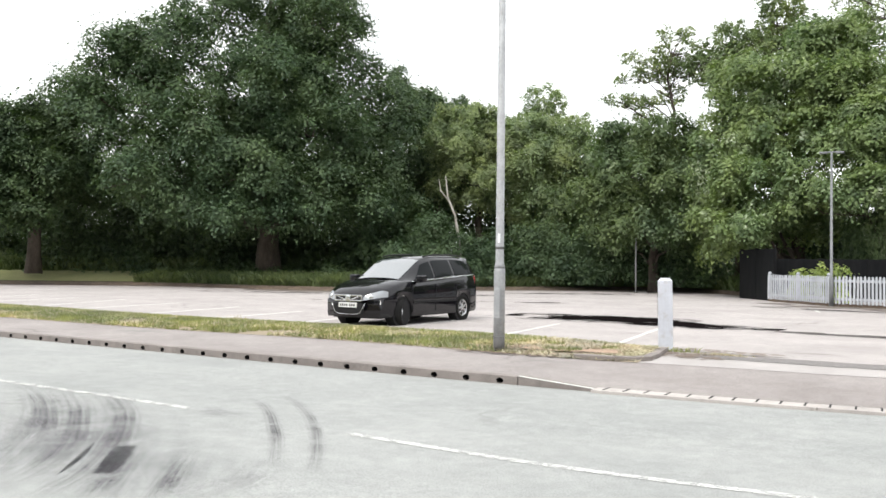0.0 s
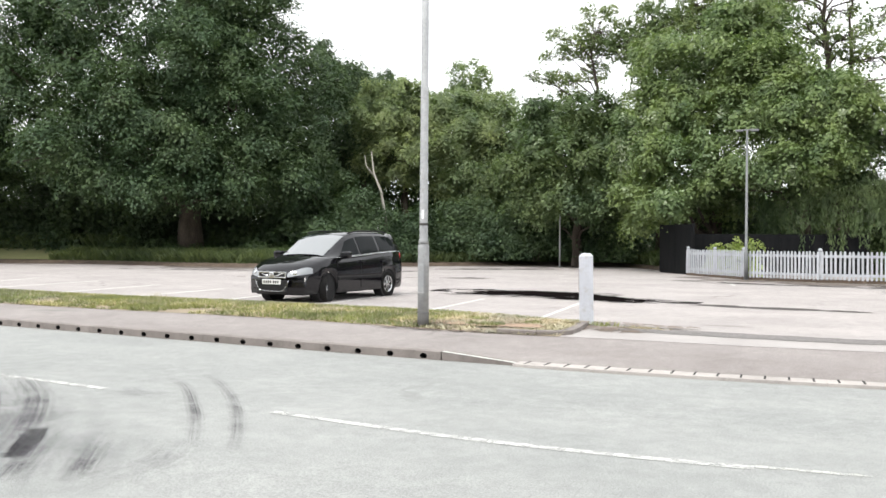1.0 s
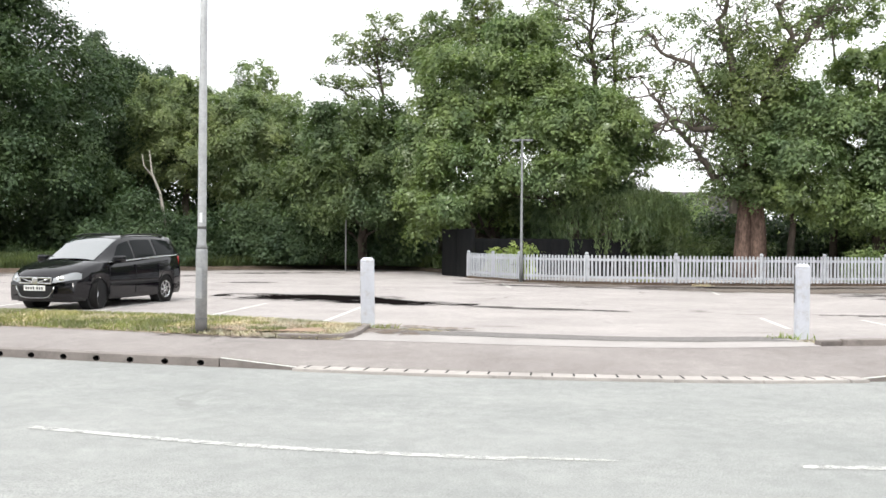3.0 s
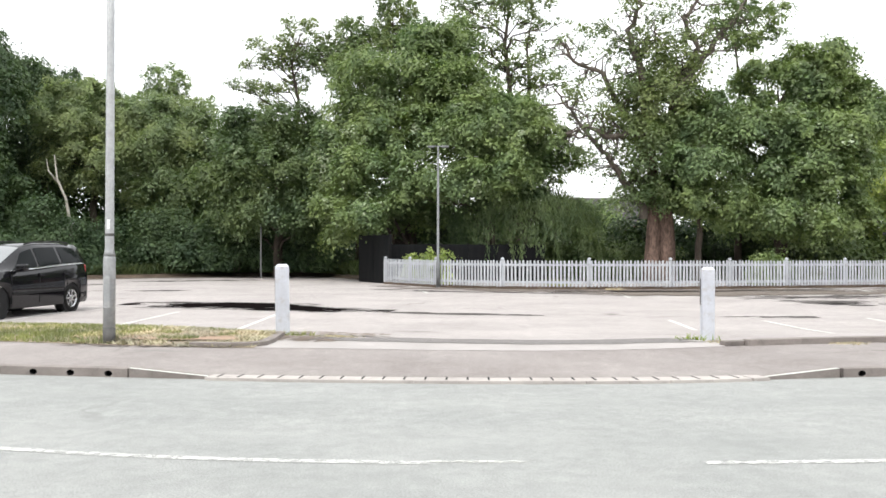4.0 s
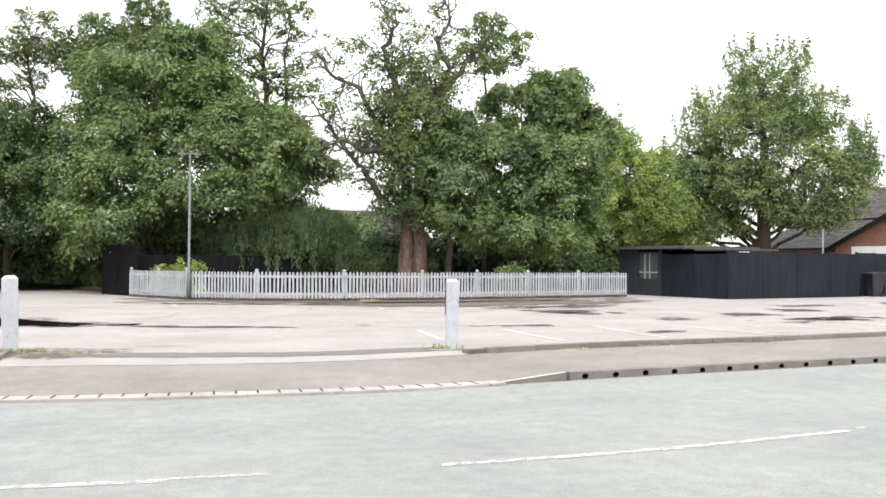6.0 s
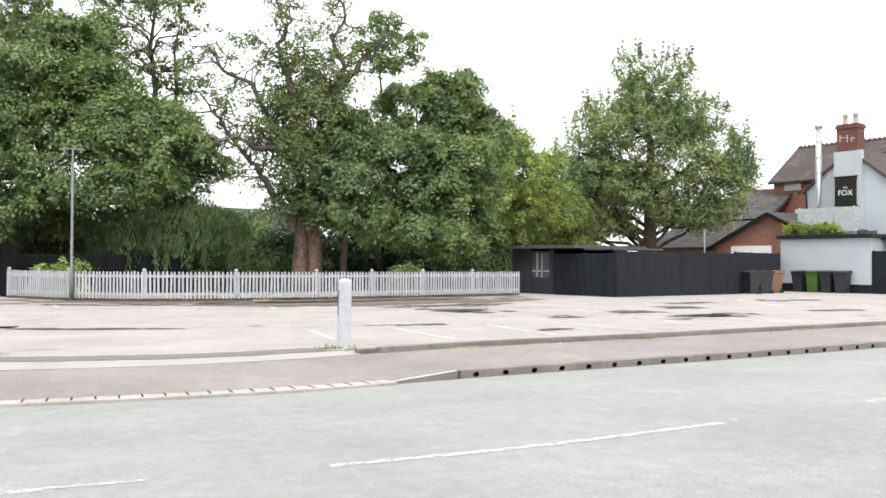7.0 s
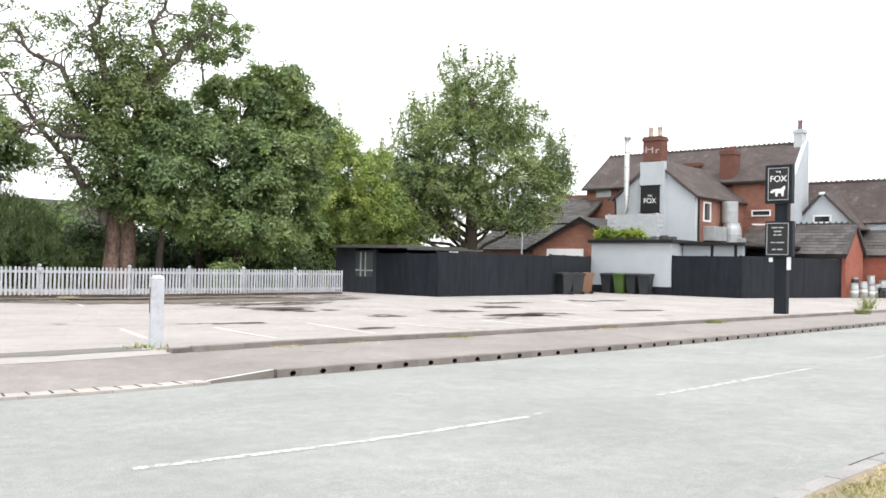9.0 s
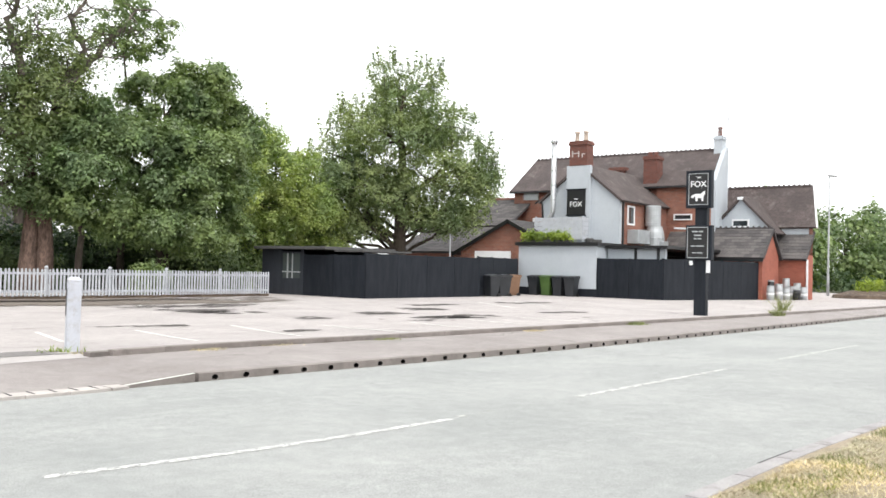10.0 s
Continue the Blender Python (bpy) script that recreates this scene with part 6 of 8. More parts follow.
def slab(bm, corners, thick):
    """A sloping sheet through four corners, thickened downwards."""
    c = [Vector(p) for p in corners]
    n = (c[1] - c[0]).cross(c[3] - c[0]).normalized()
    if n.z < 0:
        n = -n
    t = [bm.verts.new(p) for p in c]
    b = [bm.verts.new(p - n * thick) for p in c]
    bm.faces.new(t)
    bm.faces.new(b[::-1])
    for i in range(4):
        bm.faces.new((t[i], b[i], b[(i + 1) % 4], t[(i + 1) % 4]))
    return bm


def roof(parent, mat, a0, a1, eave_b, eave_z, ridge_b, ridge_z, name="roof", label=""):
    """One slope whose ridge runs along a."""
    return part(name, slab(bmesh.new(), ((a0, eave_b, eave_z), (a1, eave_b, eave_z), (a1, ridge_b, ridge_z), (a0, ridge_b, ridge_z)), 0.12), M[mat], parent, label)


def slates(parent, a0, a1, eave_b, eave_z, ridge_b, ridge_z, seed):
    """Overlapping courses of slates on one slope whose ridge runs along a."""
    rng = random.Random(seed)
    lo, hi = Vector((0, eave_b, eave_z)), Vector((0, ridge_b, ridge_z))
    up = (hi - lo).normalized()
    n = Vector((1, 0, 0)).cross(up)
    n = n if n.z > 0 else -n
    rows = max(4, round((hi - lo).length / 0.24))
    bm = bmesh.new()
    for i in range(rows):
        p = lo + (hi - lo) * (i / rows)
        q = lo + (hi - lo) * min(1.0, (i + 1.15) / rows)
        x = a0 - 0.2 * (i % 2)
        while x < a1:
            x0, x1 = max(a0, x) + 0.006, min(a1, x + 0.4) - 0.006
            if x1 - x0 > 0.05:
                lift = 0.030 + 0.012 * rng.random()
                sag = 0.02 * (rng.random() - 0.5)
                c = [Vector((x0, 0, 0)) + p + n * lift + up * sag, Vector((x1, 0, 0)) + p + n * lift + up * sag, Vector((x1, 0, 0)) + q + n * 0.012, Vector((x0, 0, 0)) + q + n * 0.012]
                slab(bm, c, 0.012)
            x += 0.4
    ob = part("slate_course", bm, M["loose_slate"], parent, "uneven courses of grey slates")
    ob["kind"] = "stuff"
    return ob


def roof_b(parent, mat, b0, b1, eave_a, eave_z, ridge_a, ridge_z, name="roof", label=""):
    """One slope whose ridge runs along b."""
    return part(name, slab(bmesh.new(), ((eave_a, b0, eave_z), (eave_a, b1, eave_z), (ridge_a, b1, ridge_z), (ridge_a, b0, ridge_z)), 0.12), M[mat], parent, label)


def gable(parent, mat, b0, b1, outline, name="gable_wall", label=""):
    return part(name, prism(bmesh.new(), outline, b0, b1), M[mat], parent, label)


def gable_side(parent, mat, a0, a1, outline, name="gable_wall", label=""):
    """An upright outline in b and z, between two planes of a."""
    bm = bmesh.new()
    prism(bm, outline, -a1, -a0, Matrix.Rotation(math.pi / 2, 4, "Z"))
    return part(name, bm, M[mat], parent, label)


def window_front(parent, a0, a1, z0, z1, b, frame_w=0.08, name="window", depth=0.06):
    """A framed window in a wall that faces -b."""
    bm = bmesh.new()
    for q in ((a0, a1, z0, z0 + frame_w), (a0, a1, z1 - frame_w, z1), (a0, a0 + frame_w, z0 + frame_w, z1 - frame_w), (a1 - frame_w, a1, z0 + frame_w, z1 - frame_w)):
        box(bm, q[0], q[1], b - depth, b + 0.01, q[2], q[3])
    fr = part(name, bm, M["letter"], parent, "white-framed window")
    part("pane", boxed(a0 + frame_w, a1 - frame_w, b - 0.02, b - 0.005, z0 + frame_w, z1 - frame_w), M["glass"], fr)
    return fr


def window_side(parent, b0, b1, z0, z1, a, frame_w=0.09):
    """A framed window in a wall that faces +a."""
    bm = bmesh.new()
    for q in ((b0, b1, z0, z0 + frame_w), (b0, b1, z1 - frame_w, z1), (b0, b0 + frame_w, z0 + frame_w, z1 - frame_w), (b1 - frame_w, b1, z0 + frame_w, z1 - frame_w)):
        box(bm, a - 0.01, a + 0.06, q[0], q[1], q[2], q[3])
    fr = part("window", bm, M["letter"], parent, "white-framed sash window")
    part("pane", boxed(a + 0.005, a + 0.02, b0 + frame_w, b1 - frame_w, z0 + frame_w, z1 - frame_w), M["glass"], fr)
    return fr


def chimney(parent, a0, a1, b0, b1, z0, z1, pots, mat="stack", pot_mat="pot"):
    bm = bmesh.new()
    box(bm, a0, a1, b0, b1, z0, z1 - 0.22)
    box(bm, a0 - 0.05, a1 + 0.05, b0 - 0.05, b1 + 0.05, z1 - 0.22, z1 - 0.08)
    box(bm, a0 - 0.01, a1 + 0.01, b0 - 0.01, b1 + 0.01, z1 - 0.08, z1)
    st = part("chimney", bm, M[mat], parent)
    for i in range(pots):
        t = (i + 0.5) / pots
        bm = lathe(bmesh.new(), [(0.15, z1), (0.12, z1 + 0.1), (0.11, z1 + 0.42), (0.145, z1 + 0.46), (0.14, z1 + 0.55)], 10, pose(a0 + (a1 - a0) * t, (b0 + b1) / 2, 0))
        part("chimney_pot", bm, M[pot_mat], st, smooth=True)
    return st


def ridge_tiles(parent, a0, a1, b, z, mat="tiles"):
    bm = bmesh.new()
    k = round((a1 - a0) / 0.3)
    for i in range(k):
        x = a0 + (i + 0.5) * (a1 - a0) / k
        prism(bm, [(x - 0.145, z - 0.1), (x + 0.145, z - 0.1), (x + 0.145, z + 0.04), (x + 0.05, z + 0.045), (x, z + 0.13), (x - 0.05, z + 0.045), (x - 0.145, z + 0.04)], b - 0.08, b + 0.08)
    ob = part("ridge", bm, M[mat], parent, "crested clay ridge tiles")
    ob["kind"] = "stuff"
    return ob


def lettering(text, size, m, parent, mat="letter", name="lettering"):
    cu = bpy.data.curves.new(name, "FONT")
    cu.body, cu.size, cu.extrude, cu.align_x, cu.align_y, cu.offset = text, size, 0.006, "CENTER", "CENTER", 0.012 * size
    tmp = new(name, cu)
    me = bpy.data.meshes.new_from_object(tmp.evaluated_get(bpy.context.evaluated_depsgraph_get()))
    bpy.data.objects.remove(tmp)
    me.materials.clear()
    me.materials.append(M[mat])
    ob = new(name, me)
    ob.parent = parent
    ob.matrix_local = m
    return ob


pub = thing("pub", PUB, "old brick and white-rendered pub with clay and slate roofs", "building")
# main block, its ridge running along the yard
gable(pub, "brick", 9.0, 9.3, [(-14.4, G0), (-1.2, G0), (-1.2, 6.75), (-14.4, 6.75)], "wall")
gable(pub, "brick", 12.3, 12.5, [(-14.4, G0), (-1.9, G0), (-1.9, 8.85), (-14.4, 8.85)], "wall")
gable_side(pub, "brick", -14.4, -14.1, [(9.3, G0), (12.3, G0), (12.3, 8.85), (12, 8.85), (9.3, 6.8)])
end_wall = gable_side(pub, "render_white", -1.2, -0.95, [(9.0, G0), (12.5, G0), (12.5, 9.1), (12, 9.15), (9.0, 6.85)], label="white-painted gable end")
# the gable stands askew to the front
end_wall.data.transform(Matrix(((1, -0.17, 0, 0.17 * 9.0), (0, 1, 0, 0), (0, 0, 1, 0), (0, 0, 0, 1))))

part("roof", slab(bmesh.new(), ((-14.65, 8.75, 6.62), (-1.16, 8.75, 6.62), (-1.70, 12, 9.0), (-14.65, 12, 9.0)), 0.12), M["tiles"], pub)
roof(pub, "tiles", -14.65, -1.75, 12.7, 8.9, 12, 9.0)
ridge_tiles(pub, -14.6, -1.75, 12, 9.02)
part("gutter", boxed(-14.6, -1.2, 8.62, 8.74, 6.48, 6.58, 0.02), M["black"], pub)
chimney(pub, -5.35, -4.5, 9.0, 9.8, 5.6, 8.45, 0)
for s in (-5.1, -4.75):
    part("cowl", lathe(bmesh.new(), [(0.13, 8.44), (0.15, 8.5), (0.12, 8.62), (0.14, 8.64), (0.10, 8.72)], 12, pose(s, 9.4, 0)), M["stack"], pub)
bm = bmesh.new()
tube(bm, [(-1.75, 11.6, 9.3), (-1.75, 11.6, 11.4)], [0.018, 0.014], 6)
for z, h in ((11.36, 0.22), (11.1, 0.3)):
    tube(bm, [(-1.75 - h, 11.6, z), (-1.75 + h, 11.6, z + 0.05)], [0.012, 0.012], 5)
part("aerial", bm, M["dull_steel"], pub, "thin roof aerial")
chimney(pub, -2.1, -1.6, 11.6, 12.2, 8.4, 9.75, 1, "render_white", "stack")
chimney(pub, -8.15, -7.1, 10.0, 10.8, 7.2, 8.0, 0)
window_front(pub, -3.4, -2.3, 4.62, 4.98, 9.0, 0.07)
part("vent_grille", boxed(-13.65, -12.55, 8.93, 9.0, 6.05, 6.5, 0.01), M["dull_steel"], pub)
part("notice", boxed(-12.95, -12.7, 8.96, 9.0, 4.3, 4.9), M["letter"], pub)
# rendered wing with its gable towards the car park
gable(pub, "render_white", 3.0, 3.3, [(-8.6, G0), (-3.85, G0), (-3.85, 5.48), (-6.22, 7.32), (-8.6, 5.48)], label="white-rendered gable wall")
part("side_wall", boxed(-4.15, -3.85, 3.3, 9.0, G0, 5.5), M["brick"], pub, "red brick side wall")
part("side_wall", boxed(-8.6, -8.3, 3.3, 9.0, G0, 5.5), M["brick"], pub, "red brick side wall")
roof_b(pub, "tiles", 2.85, 10.4, -3.62, 5.36, -6.22, 7.42)
roof_b(pub, "tiles", 2.85, 10.4, -8.82, 5.36, -6.22, 7.42)
part("chimney_breast", boxed(-6.92, -5.5, 2.72, 3.0, G0, 7.28, 0.01), M["render_white"], pub, "white-rendered chimney breast")
chimney(pub, -6.75, -5.68, 2.7, 3.4, 7.28, 8.62, 2)
bm = bmesh.new()
for q0, q1, r0, r1 in ((-6.6, -6.53, 7.75, 8.1), (-6.53, -6.2, 7.92, 7.97), (-6.22, -6.15, 7.72, 8.05), (-6.0, -5.94, 7.7, 7.92), (-5.94, -5.8, 7.86, 7.91)):
    box(bm, q0, q1, 2.69, 2.702, r0, r1)
part("painted_mark", bm, M["pale"], pub, "rough white paint marks on the stack")
window_side(pub, 3.9, 4.75, 4.1, 5.15, -3.85)
part("downpipe", boxed(-3.85, -3.76, 3.32, 3.42, G0, 5.3, 0.02), M["black"], pub)
bm = bmesh.new()
tube(bm, [(-9.0, 2.9, 5.3), (-8.75, 2.9, 5.45), (-8.55, 2.9, 5.3), (-8.5, 2.9, 4.4)], [0.05, 0.05, 0.05, 0.05], 8)
part("wall_lamp", bm, M["black"], pub, "black swan-necked pipe on the wall")
bm = bmesh.new()
tube(bm, [(-7.85, 2.5, 4.1), (-7.8, 2.5, 4.4), (-7.62, 2.5, 4.75), (-7.6, 2.5, 5.0), (-7.6, 2.5, 8.55)], [0.145] * 5, 12)
lathe(bm, [(0.145, 8.5), (0.19, 8.56), (0.19, 8.74), (0.12, 8.8)], 12, pose(-7.6, 2.5, 0))
flue = part("flue_pipe", bm, M["steel"], pub, "bright steel flue pipe", smooth=True)
for z in (5.4, 6.2, 7.0, 7.8):
    part("clamp", lathe(bmesh.new(), [(0.15, z), (0.157, z + 0.03), (0.15, z + 0.06)], 12, pose(-7.6, 2.5, 0)), M["dull_steel"], flue)
# duct work beside the wing
bm = lathe(bmesh.new(), [(0.40, 4.12), (0.43, 4.14), (0.43, 4.30), (0.445, 4.32), (0.43, 4.34), (0.43, 4.74), (0.445, 4.76), (0.43, 4.78), (0.43, 5.22), (0.40, 5.26)], 20, pose(-3.41, 6.2, 0))
part("duct", bm, M["dull_steel"], pub, "upright round sheet-metal duct", smooth=False)
bm = lathe(bmesh.new(), [(0.54, 2.9), (0.54, 3.45), (0.56, 3.47), (0.54, 3.49), (0.50, 3.8), (0.44, 3.98), (0.42, 4.12)], 16, pose(-3.30, 6.2, 0))
box(bm, -3.2, -2.6, 5.9, 6.5, 2.9, 3.3, None, 0.03)
part("duct", bm, M["dull_steel"], pub, "wide sheet-metal fan housing")
part("cover_plate", boxed(-2.5, -1.0, 6.6, 7.4, 3.92, 4.0, 0.02, pose(0, 0, 0, 0, 2, 0)), M["letter"], pub, "pale sheet lying on the roof")
bm = boxed(-3.84, -3.2, 3.95, 5.4, 3.1, 3.85, 0.02)
part("fan_box", bm, M["dull_steel"], pub, "grey extractor box on brackets")
# single-storey white block in front of the wing
part("front_wall", boxed(-8.15, -3.54, 0.0, 0.25, 0.68, 2.84), M["render_white"], pub, "white-painted low wall")
part("side_wall", boxed(-3.79, -3.54, 0.25, 3.0, 0.68, 2.84), M["render_white"], pub)
part("side_wall", boxed(-8.15, -7.9, 0.25, 3.0, 0.68, 2.84), M["render_white"], pub)
part("plinth", boxed(-8.16, -3.53, -0.015, 3.0, 0.2, 0.68), M["black_wood"], pub, "black painted plinth")
part("flat_roof", boxed(-8.3, -3.4, -0.16, 3.0, 2.845, 3.02, 0.01), M["black"], pub, "flat roof with a black fascia")
bm = bmesh.new()
for i in range(5):
    box(bm, -8.45, -6.4, 1.98, 2.02, 3.25 + i * 0.24, 3.25 + i * 0.24 + 0.22)
    box(bm, -6.38, -5.45, 1.9, 1.94, 3.25 + i * 0.24, 3.25 + i * 0.24 + 0.22)
    box(bm, -5.49, -5.45, 1.94, 2.6, 3.25 + i * 0.24, 3.25 + i * 0.24 + 0.22)
for a in (-8.4, -6.5, -5.5):
    box(bm, a - 0.04, a + 0.04, 2.03, 2.1, 3.02, 4.5)
part("slatted_screen", bm, M["white"], pub, "white slatted timber screen on the roof")
bm = lathe(bmesh.new(), [(0.14, 0), (0.22, 0.05), (0.24, 0.2), (0.16, 0.26)], 12, pose(-4.6, 1.2, 3.02))
box(bm, -4.35, -4.0, 1.05, 1.4, 3.02, 3.2)
part("roof_vent", bm, M["dark_band"], pub)
rg2 = np.random.default_rng(12)
planter = thing("roof_planting", PUB @ pose(-6.7, 0.35, 3.02), "bright green trailing plants along the flat roof's edge", "plants")
v, f = leaf_cloud(rg2, [(-1.35 + 0.3 * i + rg2.normal() * 0.05, rg2.normal() * 0.08, 0.18 + 0.1 * rg2.random()) for i in range(10)], [0.26 + 0.1 * rg2.random() for i in range(10)], [420] * 10, 0.11)
v[:, 2] = np.maximum(v[:, 2], 0.0)
raw("foliage", v, f, M["lime"], planter)
part("trough", boxed(-1.5, 1.5, -0.1, 0.12, 0.0, 0.14), M["dark_band"], planter)
# low kitchen roof behind the boarded fence
part("kitchen_wall", boxed(-3.5, -0.4, 1.1, 1.3, G0, 2.75), M["render_white"], pub)
part("kitchen_roof", boxed(-3.53, -0.2, 0.85, 8.9, 2.76, 2.9), M["black"], pub, "flat black felt roof")
for a in (-1.95, -0.75):
    part("batten", boxed(a - 0.06, a + 0.06, 1.03, 1.1, G0, 2.75), M["black"], pub)
# single-storey slate range
gable(pub, "orange", 7.8, 8.05, [(-3.5, G0 - 0.05), (2.1, G0 - 0.05), (2.1, 2.6), (-3.5, 2.6)], "wall", "orange brick wall")
gable_side(pub, "orange", 1.85, 2.1, [(8.05, G0 - 0.05), (10.5, G0 - 0.05), (10.5, 2.6), (9.2, 4.0), (8.05, 2.75)], label="orange brick gable end")
roof(pub, "slate", -3.6, 2.25, 7.55, 2.5, 9.2, 4.15)
roof(pub, "slate", -1.1, 2.25, 10.8, 2.5, 9.2, 4.15)
slates(pub, -3.6, 2.25, 7.55, 2.5, 9.2, 4.15, 1)
ridge_tiles(pub, -3.6, 2.2, 9.2, 4.15, "slate")
part("fascia", boxed(-3.6, 2.2, 7.58, 7.64, 2.3, 2.46), M["black"], pub)
part("white_board", boxed(-0.9, 1.7, 7.68, 7.76, 2.12, 2.26), M["letter"], pub)
# cottage end with a small white gable
gable(pub, "render_white", 10.95, 11.15, [(-1.75, G0), (1.75, G0), (1.75, 4.05), (-0.2, 6.0), (-1.75, 4.25)], label="small white-rendered gable")
roof_b(pub, "tiles", 10.8, 14.0, 1.9, 3.95, -0.2, 6.1)
roof_b(pub, "tiles", 10.8, 14.0, -2.1, 4.0, -0.2, 6.1)
window_front(pub, -0.7, 0.3, 4.28, 4.75, 10.95, 0.09)
part("floodlight", boxed(-0.35, -0.05, 10.75, 10.95, 5.85, 6.02, 0.03), M["letter"], pub)
part("roof", slab(bmesh.new(), ((-2.6, 12.2, 4.35), (3.6, 12.2, 4.35), (2.75, 14.6, 6.88), (-2.6, 14.6, 6.88)), 0.12), M["tiles"], pub)
part("verge_board", slab(bmesh.new(), ((3.6, 12.2, 4.36), (3.68, 12.2, 4.36), (2.83, 14.6, 6.89), (2.75, 14.6, 6.89)), 0.16), M["letter"], pub, "white-painted verge board")
roof(pub, "tiles", -2.6, 2.75, 15.1, 6.75, 14.6, 6.88)
ridge_tiles(pub, -2.6, 2.7, 14.6, 6.9)
cottage_end = gable_side(pub, "brick", 2.4, 2.6, [(12.4, G0), (14.9, G0), (14.9, 6.7), (14.6, 6.7), (12.4, 4.4)])
cottage_end.data.transform(Matrix(((1, -0.354, 0, 0.354 * 14.6), (0, 1, 0, 0), (0, 0, 1, 0), (0, 0, 0, 1))))
part("wall", boxed(1.1, 3.15, 12.4, 12.6, G0, 4.4), M["render_white"], pub)
roof(pub, "slate", 1.2, 3.45, 11.0, 2.52, 12.6, 4.12)
slates(pub, 1.2, 3.45, 11.0, 2.52, 12.6, 4.12, 2)
part("wall", boxed(1.3, 3.4, 11.2, 11.4, G0 - 0.05, 2.58), M["orange"], pub, "orange brick wall")
part("wall", boxed(3.15, 3.4, 11.4, 12.4, G0 - 0.05, 2.75), M["orange"], pub, "orange brick wall")
part("downpipe", boxed(3.4, 3.5, 11.1, 11.2, G0 - 0.05, 2.5, 0.02), M["letter"], pub)
# a thin aerial on the far chimney
bm = tube(bmesh.new(), [(-1.4, 12.0, 10.4), (-1.4, 12.0, 12.2)], [0.02, 0.015], 6)
part("aerial", bm, M["dark_band"], pub)

# pub sign on the gable
gs = thing("wall_sign", PUB @ pose(-6.27, 2.71, 5.27), "black board with white lettering on the gable", "sign")
part("board", boxed(-0.56, 0.56, -0.06, 0.0, -0.68, 0.68, 0.01), M["black"], gs)
lettering("THE", 0.13, pose(0, -0.062, 0.17, 90, 0, 0), gs)
lettering("FOX", 0.38, pose(0, -0.062, -0.10, 90, 0, 0), gs)
for z0, z1 in ((0.68, 0.74), (-0.74, -0.68)):
    part("moulding", boxed(-0.6, 0.6, -0.1, 0.0, z0, z1), M["black_wood"], gs)

# boarded fences
def panel_mesh(length, height):
    bm = boxed(0.006, length, -0.03, 0.0, 0, height, 0.004)
    return bm


def boarding(label, m, length, height, panels, stain="black_wood"):
    f = thing("board_fence", m, label, "fence")
    me = meshed("panel", panel_mesh(length / panels - 0.01, height), M[stain])
    post = meshed("post", boxed(-0.05, 0.05, 0.0, 0.1, -0.05, height + 0.03, 0.01), M[stain])
    for i in range(panels):
        ob = new("panel", me)
        ob.parent, ob.matrix_local = f, pose(i * length / panels, 0, 0)
    for i in range(panels + 1):
        ob = new("post", post)
        ob.parent, ob.matrix_local = f, pose(min(length - 0.05, max(0.05, i * length / panels)), 0.005, 0)
    return f


boarding("black-stained boarded fence beside the white block", PUB @ pose(-3.52, 0, G0), 3.52, 1.95, 2)
gate_fence = boarding("black-stained boarded fence with a gate", PUB @ pose(0, 0, G0 - 0.05, 0, 0, 76.3), 8.0, 2.02, 5)
part("gate_handle", boxed(2.55, 2.61, -0.09, -0.03, 0.95, 1.15, 0.01), M["steel"], gate_fence)
part("gate_notice", boxed(2.45, 2.7, -0.05, -0.032, 0.72, 0.78), M["letter"], gate_fence)
boarding("black-stained boarded enclosure at the car park's back", YARD @ pose(-3.45, 0, G0 - 0.05), 3.45, 1.76, 2)
boarding("black-stained boarded fence of tall flush panels", YARD @ pose(0, 0, G0 - 0.05, 0, 0, 90), 7.75, 1.84, 4)
boarding("black-stained boarded fence behind the bins", YARD @ pose(-0.05, 7.75, G0 - 0.05, 0, 0, 106.6), 6.4, 1.9, 3)
# both runs carry the shade of the trees in a darker board colour
boarding("black-stained boards with shade in their colour beside the white fence", pose(-5.9, 41.2, LOT, 0, 0, -58), 3.2, 2.1, 2, "shaded_boards")
boarding("black-stained boards with shade in their colour behind the trees", pose(-4.3, 39.2, LOT, 0, 0, 12), 7.0, 1.7, 4, "shaded_boards")

shed = thing("shed", YARD, "flat-roofed black timber shed with a glazed door", "shed")
part("front_wall", boxed(-3.64, -3.48, -0.02, 0.08, 0.2, 2.2), M["sheen_black"], shed)
part("front_wall", boxed(-6.05, -4.85, -0.02, 0.08, 0.2, 2.2), M["sheen_black"], shed)
part("side_wall", boxed(-6.05, -5.95, 0.08, 3.6, 0.2, 2.2), M["black_wood"], shed)
part("back_wall", boxed(-6.05, -3.0, 3.6, 3.7, 0.2, 2.2), M["black_wood"], shed)
bm = boxed(-4.85, -3.64, 0.0, 0.05, 0.2, 0.98)
box(bm, -4.85, -4.78, 0.0, 0.05, 0.98, 2.1)
box(bm, -3.71, -3.64, 0.0, 0.05, 0.98, 2.1)
box(bm, -4.78, -3.71, 0.0, 0.05, 2.02, 2.1)
door = part("door", bm, M["sheen_black"], shed)
part("pane", boxed(-4.78, -3.71, 0.02, 0.03, 0.98, 2.02), M["clear_pane"], door)
bm = boxed(-4.50, -4.43, -0.012, 0.018, 0.98, 2.02)
box(bm, -4.78, -3.71, -0.012, 0.018, 1.22, 1.27)
box(bm, -4.20, -4.15, -0.012, 0.018, 0.98, 2.02)
part("glazing_bar", bm, M["dull_steel"], door, "pale glazing bars")
part("flat_roof", boxed(-6.25, -1.9, -0.35, 4.0, 2.2, 2.32, 0.01), M["dark_band"], shed, "flat felt roof with a pale edge")
